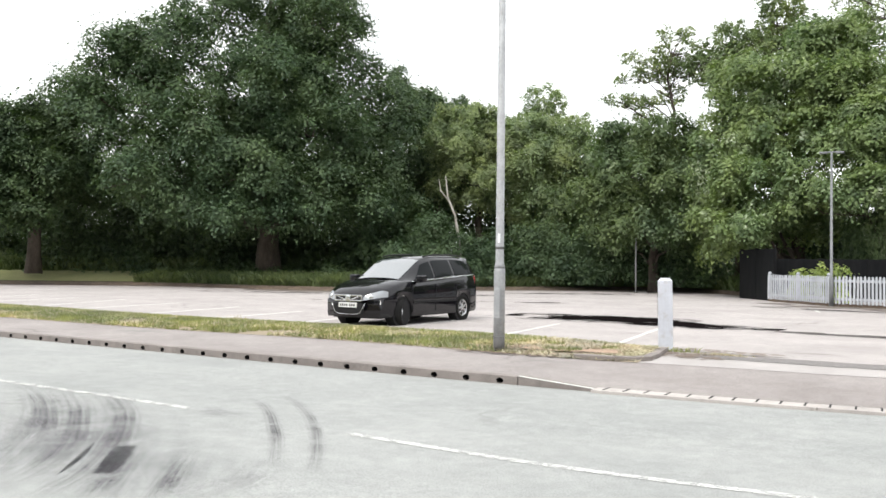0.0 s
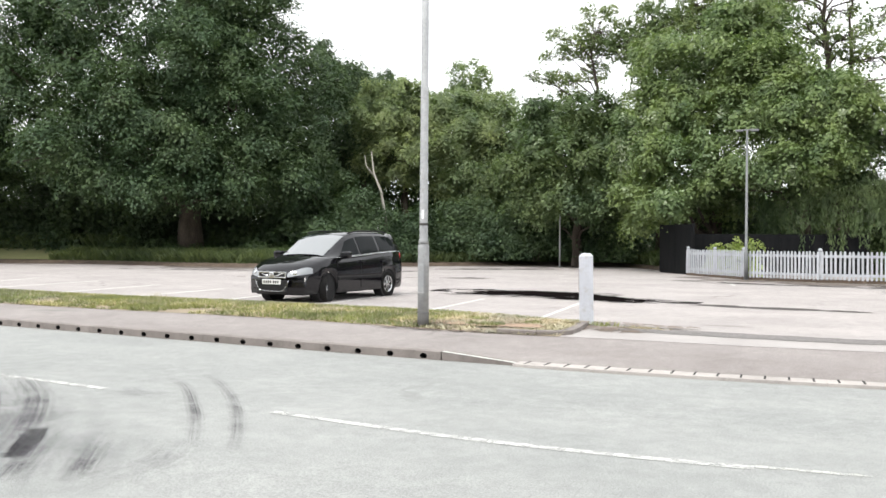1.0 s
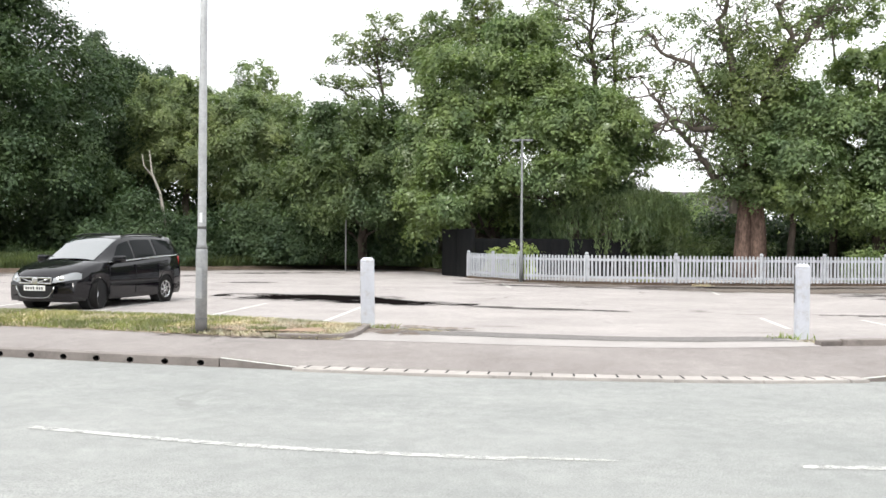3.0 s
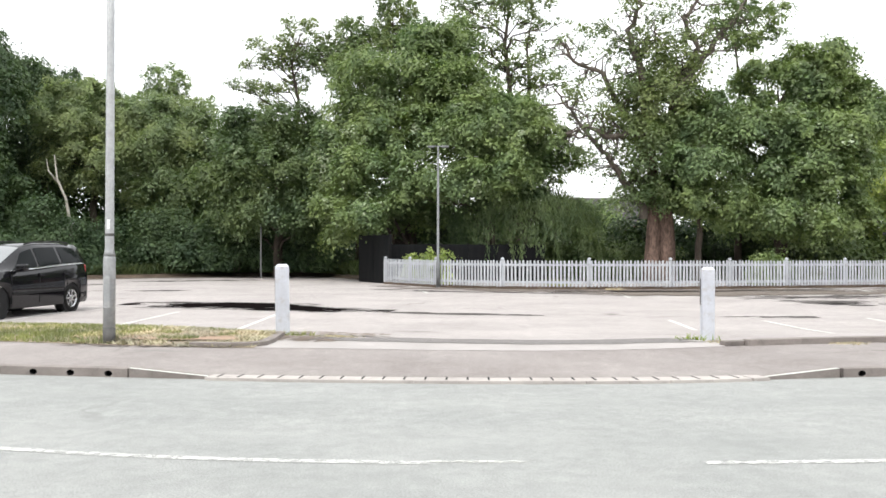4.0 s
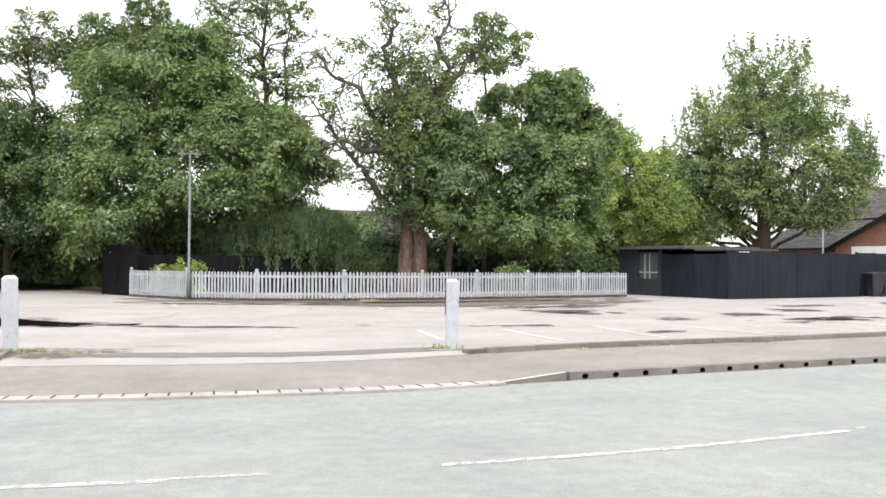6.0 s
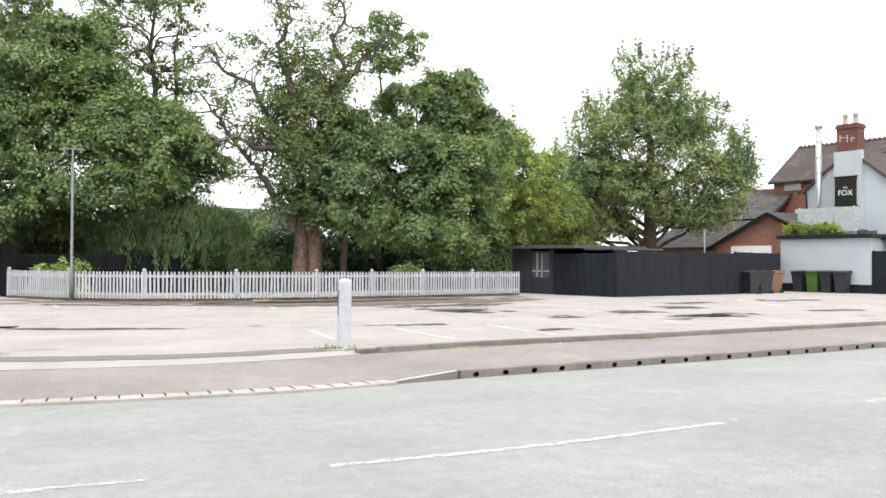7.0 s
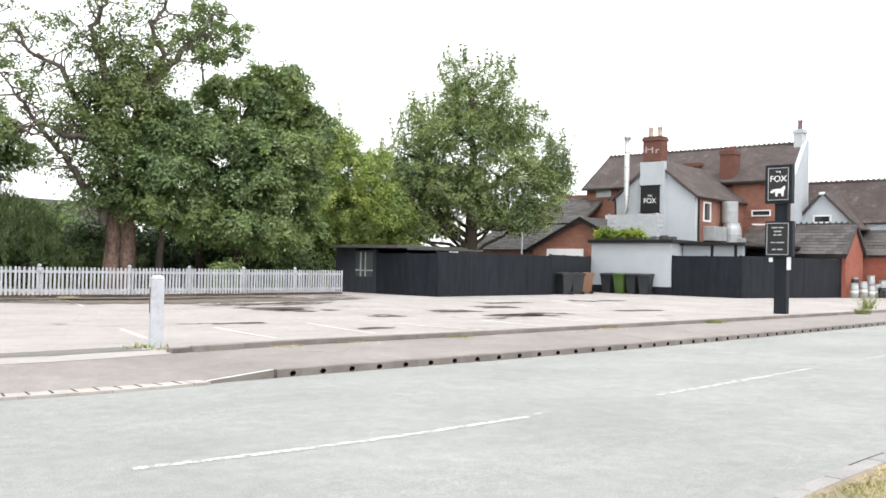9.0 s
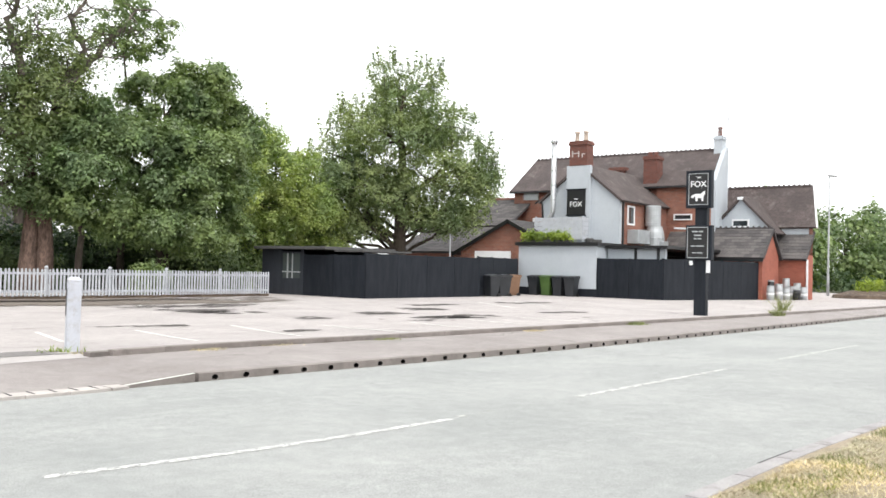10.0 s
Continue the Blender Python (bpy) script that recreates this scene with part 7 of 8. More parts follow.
part("flat_roof", boxed(-1.9, -0.3, 0.2, 3.2, 2.12, 2.2, 0.01), M["dark_band"], shed)
bm = tube(bmesh.new(), [(-0.4, 6.0, 0.2), (-0.4, 6.0, 3.1)], [0.035, 0.03], 8)
part("pole", bm, M["galv"], shed)

garage = thing("garage", PUB, "red brick garage with a low pitched slate roof", "outbuilding")
gable(garage, "brick", 1.0, 1.25, [(-12.7, G0), (-6.2, G0), (-6.2, 2.6), (-9.4, 4.15), (-12.7, 2.6)])
part("wall", boxed(-12.7, -12.45, 1.25, 6, G0, 2.6), M["brick"], garage)
roof_b(garage, "slate", 0.75, 6.2, -13.2, 2.42, -9.4, 4.3)
roof_b(garage, "slate", 0.75, 6.2, -5.8, 2.55, -9.4, 4.3)
bm = slab(bmesh.new(), ((-13.2, 0.7, 2.42), (-13.2, 0.76, 2.42), (-9.4, 0.76, 4.3), (-9.4, 0.7, 4.3)), 0.2)
slab(bm, ((-5.8, 0.7, 2.55), (-5.8, 0.76, 2.55), (-9.4, 0.76, 4.3), (-9.4, 0.7, 4.3)), 0.2)
part("bargeboard", bm, M["black"], garage)
part("door", boxed(-11.7, -9.3, 0.93, 1.0, G0, 2.56, 0.01), M["letter"], garage, "white garage door")
rear = thing("rear_wing", PUB, "rear wing with a dark tiled roof and red ridge", "outbuilding")
roof(rear, "slate", -16.8, -13.2, 6.6, 4.3, 9.6, 6.2)
slates(rear, -16.8, -13.2, 6.6, 4.3, 9.6, 6.2, 3)
part("ridge", boxed(-16.8, -13.2, 9.5, 9.7, 6.15, 6.3, 0.03), M["brick"], rear)
part("wall", boxed(-16.6, -14.45, 7.0, 9.4, G0, 4.35), M["brick"], rear)
roof(rear, "slate", -19.5, -13.0, 3.0, 2.55, 6.6, 4.2)
slates(rear, -19.5, -13.0, 3.0, 2.55, 6.6, 4.2, 4)
part("wall", boxed(-19.3, -13.0, 3.3, 6.8, G0, 2.6), M["brick"], rear)

# roadside sign
POST = Matrix.Translation((24.93, 20.02, -0.08)) @ pose(0, 0, 0, 0, 0, -72.54) @ Matrix.Scale(1.052, 4)
sign = thing("pub_sign", POST, "tall black timber post carrying two framed black pub signs", "sign")
part("post", boxed(-0.30, 0.10, 0.0, 0.25, 0.15, 3.74, 0.02), M["black_wood"], sign)
up = part("upper_board", boxed(-0.60, 0.26, -0.06, 0.16, 3.72, 4.95, 0.015), M["black_wood"], sign)
part("panel", boxed(-0.50, 0.16, -0.075, -0.058, 3.82, 4.85), M["black"], up)
lo = part("lower_board", boxed(-0.58, 0.30, -0.06, 0.16, 2.03, 3.16, 0.015), M["black_wood"], sign)
part("panel", boxed(-0.52, 0.18, -0.075, -0.058, 2.09, 3.10), M["black"], lo)
for par, a0, a1, z0, z1 in ((up, -0.5, 0.16, 3.82, 4.85), (lo, -0.52, 0.18, 2.09, 3.10)):
    bm = bmesh.new()
    for q in ((a0, a1, z0, z0 + 0.02), (a0, a1, z1 - 0.02, z1), (a0, a0 + 0.02, z0, z1), (a1 - 0.02, a1, z0, z1)):
        box(bm, q[0], q[1], -0.082, -0.07, q[2], q[3])
    part("border", bm, M["dull_steel"], par, "thin silver border line")
lettering("THE", 0.09, pose(-0.17, -0.078, 4.71, 90, 0, 0), up)
lettering("FOX", 0.27, pose(-0.17, -0.078, 4.49, 90, 0, 0), up)
bm = bmesh.new()
prism(bm, [(-0.44, 4.08), (-0.36, 4.04), (-0.27, 4.10), (-0.26, 3.94), (-0.19, 3.94), (-0.18, 4.04), (-0.07, 4.04), (-0.06, 3.94), (0.0, 3.94), (0.01, 4.10), (0.06, 4.18), (0.05, 4.28), (-0.02, 4.24), (-0.08, 4.18), (-0.26, 4.18), (-0.36, 4.15)], -0.082, -0.072)
part("emblem", bm, M["letter"], up, "plain white emblem shape")
for z, words in ((2.95, (0.19, 0.15)), (2.83, (0.24,)), (2.72, (0.10, 0.12)), (2.48, (0.13, 0.26)), (2.26, (0.12, 0.18))):
    a = -0.17 - (sum(words) + 0.04 * (len(words) - 1)) / 2
    for w in words:
        part("text_bar", boxed(a, a + w, -0.082, -0.072, z - 0.02, z + 0.02), M["dull_steel"], lo)
        a += w + 0.04
part("small_plate", boxed(-0.46, -0.34, -0.02, 0.0, 1.86, 2.0), M["letter"], sign)
part("small_plate", boxed(0.11, 0.24, -0.02, 0.0, 1.62, 2.02), M["letter"], sign)


# wheelie bins
def wheelie_bin(a, b, mat, turn, label, tall=1.08, sticker=False):
    ob = thing("wheelie_bin", PUB @ pose(a, b, G0 - 0.04, 0, 0, turn), label, "bin", "wheelie bins along the wall")
    bm = bmesh.new()
    lo = [bm.verts.new(p) for p in ((-0.22, -0.22, 0.06), (0.22, -0.22, 0.06), (0.22, 0.24, 0.06), (-0.22, 0.24, 0.06))]
    hi = [bm.verts.new(p) for p in ((-0.29, -0.32, tall * 0.93), (0.29, -0.32, tall * 0.93), (0.29, 0.34, tall * 0.93), (-0.29, 0.34, tall * 0.93))]
    bm.faces.new(lo[::-1])
    bm.faces.new(hi)
    for i in range(4):
        bm.faces.new((lo[i], lo[(i + 1) % 4], hi[(i + 1) % 4], hi[i]))
    bmesh.ops.bevel(bm, geom=list(bm.edges), offset=0.02, segments=2, affect="EDGES")
    box(bm, -0.31, 0.31, -0.34, 0.36, tall * 0.89, tall * 0.93, None, 0.008)
    part("body", bm, M[mat], ob)
    bm = bmesh.new()
    prism(bm, [(-0.36, tall * 0.935), (0.38, tall * 0.935), (0.38, tall * 1.0), (0.1, tall * 1.03), (-0.36, tall * 0.97)], -0.31, 0.31, Matrix.Rotation(math.pi / 2, 4, "Z"))
    part("lid", bm, M[mat], ob)
    for s in (-0.26, 0.26):
        part("wheel", lathe(bmesh.new(), [(0.1, -0.03), (0.1, 0.03)], 12, pose(s, 0.24, 0.1, 0, 90, 0)), M["black"], ob)
    if sticker:
        part("sticker", boxed(-0.08, 0.08, -0.31, -0.295, 0.5, 0.78, m=pose(0, 0.02, 0, -4, 0, 0)), M["letter"], ob)
    return ob


for a, b, mat, turn, label, st in ((-6.2, -5.3, "bin_grey", -14, "dark grey wheelie bin by the boarded fence", False), (-6.35, -4.1, "bin_grey", -34, "dark wheelie bin with a white sticker", True), (-6.65, -2.85, "bin_brown", -34, "brown wheelie bin with a white sticker", True),
                                   (-6.82, -0.45, "bin_grey", 0, "dark grey wheelie bin against the white wall", False), (-6.06, -0.5, "bin_green", 5, "green wheelie bin against the white wall", False), (-5.36, -0.45, "bin_grey", -4, "dark grey wheelie bin against the white wall", False),
                                   (-4.66, -0.5, "bin_grey", 3, "dark grey wheelie bin against the white wall", False)):
    wheelie_bin(a, b, mat, turn, label, 1.06, st)
crate = thing("timber_offcut", PUB @ pose(-7.45, -1.6, G0 - 0.04, 0, 14, 10), "reddish board leaning beside the bins", "board")
part("plank", boxed(-0.16, 0.16, -0.03, 0.03, 0.0, 0.85, 0.01), M["bin_brown"], crate)


# beer kegs
def keg(a, b, z, tall, mat):
    ob = thing("keg", PUB @ pose(a, b, z), "steel beer keg standing in the yard", "keg", "kegs by the brick wall")
    part("barrel", lathe(bmesh.new(), [(0.17, 0.0), (0.19, 0.03), (0.2, tall * 0.3), (0.21, tall * 0.33), (0.2, tall * 0.36), (0.2, tall * 0.64), (0.21, tall * 0.67), (0.2, tall * 0.7), (0.19, tall - 0.03), (0.17, tall)], 16), M[mat], ob, smooth=True)
    part("chime", lathe(bmesh.new(), [(0.185, tall - 0.02), (0.19, tall + 0.06), (0.15, tall + 0.06), (0.15, tall)], 16), M["dull_steel"], ob)
    part("label_band", lathe(bmesh.new(), [(0.203, tall * 0.42), (0.203, tall * 0.58)], 16), M["letter" if mat == "dull_steel" else "black"], ob)


for a, b, tall, mat in ((2.45, 8.1, 0.62, "dull_steel"), (2.2, 8.9, 0.85, "black"), (2.6, 9.0, 0.7, "dull_steel"), (2.75, 9.8, 0.55, "dull_steel"), (2.9, 10.4, 0.6, "dull_steel"),
                        (2.5, 10.6, 0.95, "dull_steel"), (3.0, 10.9, 0.75, "dull_steel"), (2.35, 9.7, 0.6, "dull_steel"), (3.15, 10.3, 0.5, "black"), (3.35, 10.9, 0.58, "dull_steel")):
    keg(a, b, G0 - 0.04, tall * 1.22, mat)

# far house seen between the trees, and the planted bed by the far road
house = thing("distant_house", pose(10.2, 78.0, 0.2, 0, 0, 12), "distant brick house with a grey tiled roof", "house")
part("wall", boxed(-4, 4, 0, 6, -0.3, 3.5), M["brick"], house)
part("roof", prism(bmesh.new(), [(0, 0), (6.8, 0), (3.4, 2.6)], -4.3, 4.3, pose(0, -0.4, 3.5, 0, 0, 90)), M["slate"], house)
for q in (-2.8, 1.6):
    w = part("window", boxed(q, q + 1.2, -0.06, 0.02, 2.1, 3.1), M["letter"], house)
    part("pane", boxed(q + 0.1, q + 1.1, -0.08, -0.05, 2.2, 3.0), M["glass"], w)
bed = thing("flower_bed", pose(63.0, 34.5, 0.1), "raised bed of soil with yellowish shrubs", "flower bed")
bm = lathe(bmesh.new(), [(4.6, -0.1), (4.4, 0.25), (3.0, 0.55), (0.5, 0.62)], 20, Matrix.Diagonal((1.2, 0.6, 1, 1)))
part("mound", bm, M["soil"], bed)
v, f = leaf_cloud(rg2, [(-3.2 + 0.9 * i, -0.4 + rg2.normal() * 0.5, 0.75) for i in range(8)], [0.55] * 8, [500] * 8, 0.16)
raw("foliage", v, f, M["lime"], bed)


# ---- the parked car ----
def car_paint():
    m, n, l, b = shader("black_car_paint")
    b.inputs["Base Color"].default_value = (0.008, 0.008, 0.010, 1)
    b.inputs["Roughness"].default_value, b.inputs["Coat Weight"].default_value, b.inputs["Specular IOR Level"].default_value = 0.05, 0.0, 0.42
    dust = ramp(n, l, noise_at(n, l, 3, 4), 0.3, 0.8, (0.02, 0.02, 0.02, 1), (0.06, 0.06, 0.06, 1))
    l.new(dust, b.inputs["Coat Roughness"])
    return m


M["paint"] = car_paint()
M["screen"] = glassy("car_glass", (0.010, 0.012, 0.013), 0.03)
for key, val in (("Specular IOR Level", 0.06), ("Coat Weight", 0.0)):
    M["screen"].node_tree.nodes["Principled BSDF"].inputs[key].default_value = val
M["windscreen"] = glassy("coated_windscreen", (0.03, 0.042, 0.045), 0.03)
M["windscreen"].node_tree.nodes["Principled BSDF"].inputs["IOR"].default_value = 2.6
M["tyre"] = surface("tyre_black", (0.012, 0.012, 0.012), (0.022, 0.021, 0.02), 0.85, 4, 40, 0.3, 0.2, spec=0.15)
M["chrome"] = surface("chrome", (0.62, 0.63, 0.64), (0.70, 0.71, 0.72), 0.15, 4, 20, 0.1, 0.0, 0.9)
M["trim"] = surface("black_plastic_trim", (0.014, 0.014, 0.015), (0.022, 0.022, 0.023), 0.6, 4, 40, 0.2, 0.1, spec=0.2)
M["lens"] = glassy("clear_lamp_lens", (0.22, 0.235, 0.25), 0.06)
M["plate"] = surface("white_plate", (0.74, 0.75, 0.74), (0.80, 0.80, 0.79), 0.5, 4, 30, 0.05, 0.0)
M["red_lens"] = glassy("red_lamp_lens", (0.30, 0.01, 0.01), 0.08)

prof = smooth_line([(-2.18, 1.02), (-2.1, 1.14), (-1.95, 1.16), (0.0, 1.06), (1.05, 1.02), (1.2, 1.03), (1.5, 0.985), (1.85, 0.90), (2.1, 0.80), (2.22, 0.70), (2.28, 0.60)])
roofline = smooth_line([(-2.12, 1.18), (-2.05, 1.40), (-1.96, 1.53), (-1.6, 1.61), (-0.7, 1.645), (0.0, 1.61), (0.35, 1.52), (0.75, 1.30), (1.22, 1.035)])
belt = smooth_line([(-2.2, 1.16), (-1.0, 1.12), (0.0, 1.06), (1.25, 1.00)])


def half_width(x):
    w = 0.90
    if x > 1.3:
        w -= 0.13 * ((x - 1.3) / 0.98) ** 2
    if x < -1.4:
        w -= 0.07 * ((-1.4 - x) / 0.78) ** 2
    return w


def nose(x, y):
    """Rounds the ends in plan."""
    s = abs(y) / 0.9
    if x > 1.2:
        x -= 0.30 * s ** 3 * (x - 1.2) / 1.08
    if x < -1.5:
        x += 0.14 * s ** 3 * (-1.5 - x) / 0.68
    return x


def cabin(x, t):
    """Half-breadth and height on the cabin's side: t 0 at the belt, 1 at the roof's edge."""
    w0, w1, z0, z1 = half_width(x) * 0.965, 0.62, belt(x), roofline(x) - 0.035
    return w0 + (w1 - w0) * (0.75 * t + 0.25 * t * t), z0 + (z1 - z0) * t


def patch(rows):
    bm = bmesh.new()
    grid = [[bm.verts.new(p) for p in r] for r in rows]
    for g0, g1 in zip(grid, grid[1:]):
        for j in range(len(g0) - 1):
            bm.faces.new((g0[j], g0[j + 1], g1[j + 1], g1[j]))
    return bm


CAR = pose(-10.59, 19.43, LOT + 0.005, 0, 0, -96.3) @ Matrix.Scale(0.965, 4)
car = thing("car", CAR, "black compact people carrier parked nose-out in a bay", "car")
AXLE = (1.35, -1.35)
WR, ARCH = 0.315, 0.375


def sill(x):
    z = 0.20
    for a in AXLE:
        if abs(x - a) < ARCH:
            z = max(z, 0.315 + math.sqrt(ARCH ** 2 - (x - a) ** 2))
    return z


xs = sorted(set([round(v, 4) for v in np.linspace(-2.18, 2.28, 70)] + [a + s * ARCH * c for a in AXLE for s in (-1, 1) for c in (1.0, 0.998, 0.97, 0.9, 0.78)]))
rows = []
for x in xs:
    w, zb, zt = half_width(x), sill(x), prof(x)
    low = 0.03 if x > 1.9 or x < -1.95 else 0.0
    sec = [(w * 0.955 - low, zb), (w * 0.99, min(zb + 0.10, 0.75)), (w, max(0.60, min(zb + 0.12, 0.76))), (w * 0.99, 0.80 if x < 1.9 else min(0.80, zt - 0.08)), (w * 0.965, max(zt - 0.045, 0.2)), (w * 0.90, zt - 0.008), (w * 0.5, zt + 0.018), (0, zt + 0.028)]
    rows.append([(nose(x, y), y, z) for y, z in sec] + [(nose(x, y), -y, z) for y, z in sec[-2::-1]])
bm = patch(rows)
for end in (0, -1):
    bm.faces.new([v for v in (bm.verts[:len(rows[0])] if end == 0 else bm.verts[-len(rows[0]):])])
body = part("body", bm, M["paint"], car, smooth=True)
part("underbody", boxed(-2.0, 2.0, -0.66, 0.66, 0.17, 0.55), M["trim"], car)
# cabin: pillars and roof in paint
cx = np.linspace(-2.08, 1.16, 50)
rows = []
for x in cx:
    side = [(x, *cabin(x, t)) for t in (0, 0.25, 0.5, 0.75, 1.0)]
    zr = roofline(x)
    top = [(x, 0.5, zr - 0.012), (x, 0.25, zr), (x, 0, zr + 0.004)]
    half = side + top
    rows.append(half + [(p[0], -p[1], p[2]) for p in half[-2::-1]])
bm = patch(rows)
part("cabin", bm, M["paint"], car, smooth=True)


def shell(y, z):
    """How far forward the bodywork reaches at a half-breadth and height."""
    for i in range(260):
        st = 2.28 - 0.005 * i
        w, zt = half_width(st), prof(st)
        top = float(np.interp(y, (w * 0.5, w * 0.90, w * 0.965, w * 0.99), (zt + 0.018, zt - 0.008, zt - 0.045, min(0.80, zt - 0.08))))
        if y < w * 0.99 and top >= z:
            return nose(st, y)
    return 1.0


def side_glass(x0, x1, t0, t1, sgn, slant0=0.0, slant1=0.0):
    rows = []
    for i in range(9):
        r = []
        for j in range(5):
            t = t0 + (t1 - t0) * j / 4
            x = x0 + slant0 * j / 4 + (x1 + slant1 * j / 4 - x0 - slant0 * j / 4) * i / 8
            y, z = cabin(x, t)
            r.append((x, sgn * (y + 0.008), z))
        rows.append(r)
    return patch(rows)


for sgn in (-1, 1):
    for x0, x1, s0, s1 in ((0.02, 0.92, 0.0, -0.52), (-0.85, -0.06, 0.0, 0.0), (-1.78, -0.95, 0.12, 0.0)):
        part("side_window", side_glass(x0, x1, 0.06, 0.84, sgn, s0, s1), M["screen"], car, smooth=True)
    part("window_trim", side_glass(-1.85, 1.0, -0.02, 0.03, sgn), M["chrome"], car)
    part("roof_rail", tube(bmesh.new(), [(x, sgn * 0.60, roofline(x) + 0.01) for x in np.linspace(-1.6, 0.15, 8)], [0.018] * 8, 6), M["trim"], car, smooth=True)
    bm = boxed(-0.09, 0.09, -0.10, 0.12, -0.07, 0.08, 0.035)
    mi = part("door_mirror", bm, M["paint"], car, smooth=True)
    mi.matrix_local = pose(0.78, sgn * 1.0, 1.08)
    part("mirror_arm", boxed(0.74, 0.82, min(sgn * 0.84, sgn * 0.93), max(sgn * 0.84, sgn * 0.93), 1.0, 1.04), M["trim"], car)
    for x in (0.0, -0.95):
        part("door_handle", boxed(x - 0.18, x, min(sgn * 0.895, sgn * 0.925), max(sgn * 0.895, sgn * 0.925), 0.885, 0.92, 0.008), M["paint"], car)
    for x in (0.98, -0.02, -0.98):
        part("door_gap", boxed(x - 0.004, x + 0.004, min(sgn * 0.86, sgn * 0.9035), max(sgn * 0.86, sgn * 0.9035), 0.30, 0.95), M["trim"], car)
    part("side_moulding", boxed(-0.95, 0.95, min(sgn * 0.89, sgn * 0.915), max(sgn * 0.89, sgn * 0.915), 0.50, 0.56, 0.01), M["trim"], car)
    # headlamp: a swept-back lens over the corner of the nose
    rows = []
    for i in range(11):
        k = i / 10
        y = 0.40 + 0.42 * k
        r = []
        for j in range(5):
            z = 0.585 + 0.08 * k + (j / 4) * (0.10 + 0.11 * k - 0.10 * k ** 6)
            r.append((shell(y, z) + 0.014, sgn * (y + 0.006), z))
        rows.append(r)
    part("headlamp", patch(rows), M["lens"], car, "clear silver headlamp", smooth=True)
    part("tail_lamp", boxed(-2.0, -1.9, min(sgn * 0.70, sgn * 0.832), max(sgn * 0.70, sgn * 0.832), 0.86, 1.12, 0.02), M["red_lens"], car)
# windscreen and rear window
for name, xa, xb in (("windscreen", 1.14, 0.30), ("rear_window", -2.06, -1.93)):
    rows = []
    for i in range(9):
        x = xa + (xb - xa) * i / 8
        w = cabin(x, 0.96)[0] * 0.93
        rows.append([(x + 0.01 * (1 if xa > 0 else -1), w * (2 * j / 8 - 1), roofline(x) + 0.014 - 0.035 * (abs(2 * j / 8 - 1)) ** 3) for j in range(9)])
    part(name, patch(rows), M["windscreen" if name == "windscreen" else "screen"], car, smooth=True)
# nose: grille, plate, bumper inlet, badge
part("grille", boxed(2.235, 2.282, -0.37, 0.37, 0.575, 0.69, 0.012), M["trim"], car)
for z in (0.565, 0.682):
    part("grille_bar", boxed(2.25, 2.298, -0.39, 0.39, z, z + 0.03, 0.008), M["chrome"], car, "chrome bar across the grille")
for y0, y1 in ((-0.39, -0.36), (0.36, 0.39)):
    part("grille_bar", boxed(2.24, 2.285, y0, y1, 0.565, 0.712, 0.008), M["chrome"], car)
for sg in (-1, 1):
    part("grille_bar", tube(bmesh.new(), [(2.29, sg * 0.06, 0.60), (2.288, sg * 0.16, 0.625), (2.282, sg * 0.36, 0.69)], [0.017, 0.015, 0.012], 6), M["chrome"], car, "slanted chrome wing beside the badge", smooth=True)
    part("lamp_bowl", lathe(bmesh.new(), [(0.055, 0.0), (0.05, 0.012), (0.02, 0.018)], 14, Matrix.Translation((shell(0.56, 0.68) + 0.012, sg * 0.57, 0.685)) @ pose(0, 0, 0, 0, 78, sg * 22)), M["chrome"], car, "bright reflector behind the lens", smooth=True)
part("badge", lathe(bmesh.new(), [(0.075, 0.0), (0.075, 0.012), (0.05, 0.02)], 20, pose(2.285, 0, 0.637, 0, 90, 0)), M["chrome"], car)
part("bumper_inlet", boxed(2.24, 2.298, -0.42, 0.42, 0.27, 0.52, 0.02), M["trim"], car)
part("bumper_line", tube(bmesh.new(), [(2.285, 0.47, 0.52), (2.29, 0.43, 0.42), (2.30, 0.34, 0.30), (2.302, 0.2, 0.272), (2.302, -0.2, 0.272), (2.30, -0.34, 0.30), (2.29, -0.43, 0.42), (2.285, -0.47, 0.52)], [0.007] * 8, 6), M["chrome"], car, smooth=True)
plate = part("number_plate", boxed(2.29, 2.312, -0.26, 0.26, 0.425, 0.535, 0.006), M["plate"], car, "white number plate")
for y0 in (-0.215, -0.155, -0.095, -0.035, 0.055, 0.115, 0.175):
    part("plate_bar", boxed(2.313, 2.316, y0, y0 + 0.035, 0.452, 0.51), M["trim"], plate)
for s in (-0.33, 0.35):
    part("wiper", tube(bmesh.new(), [(1.12, s, 1.075), (1.02, s - 0.25, 1.14), (0.98, s - 0.42, 1.16)], [0.012, 0.01, 0.008], 5), M["trim"], car)


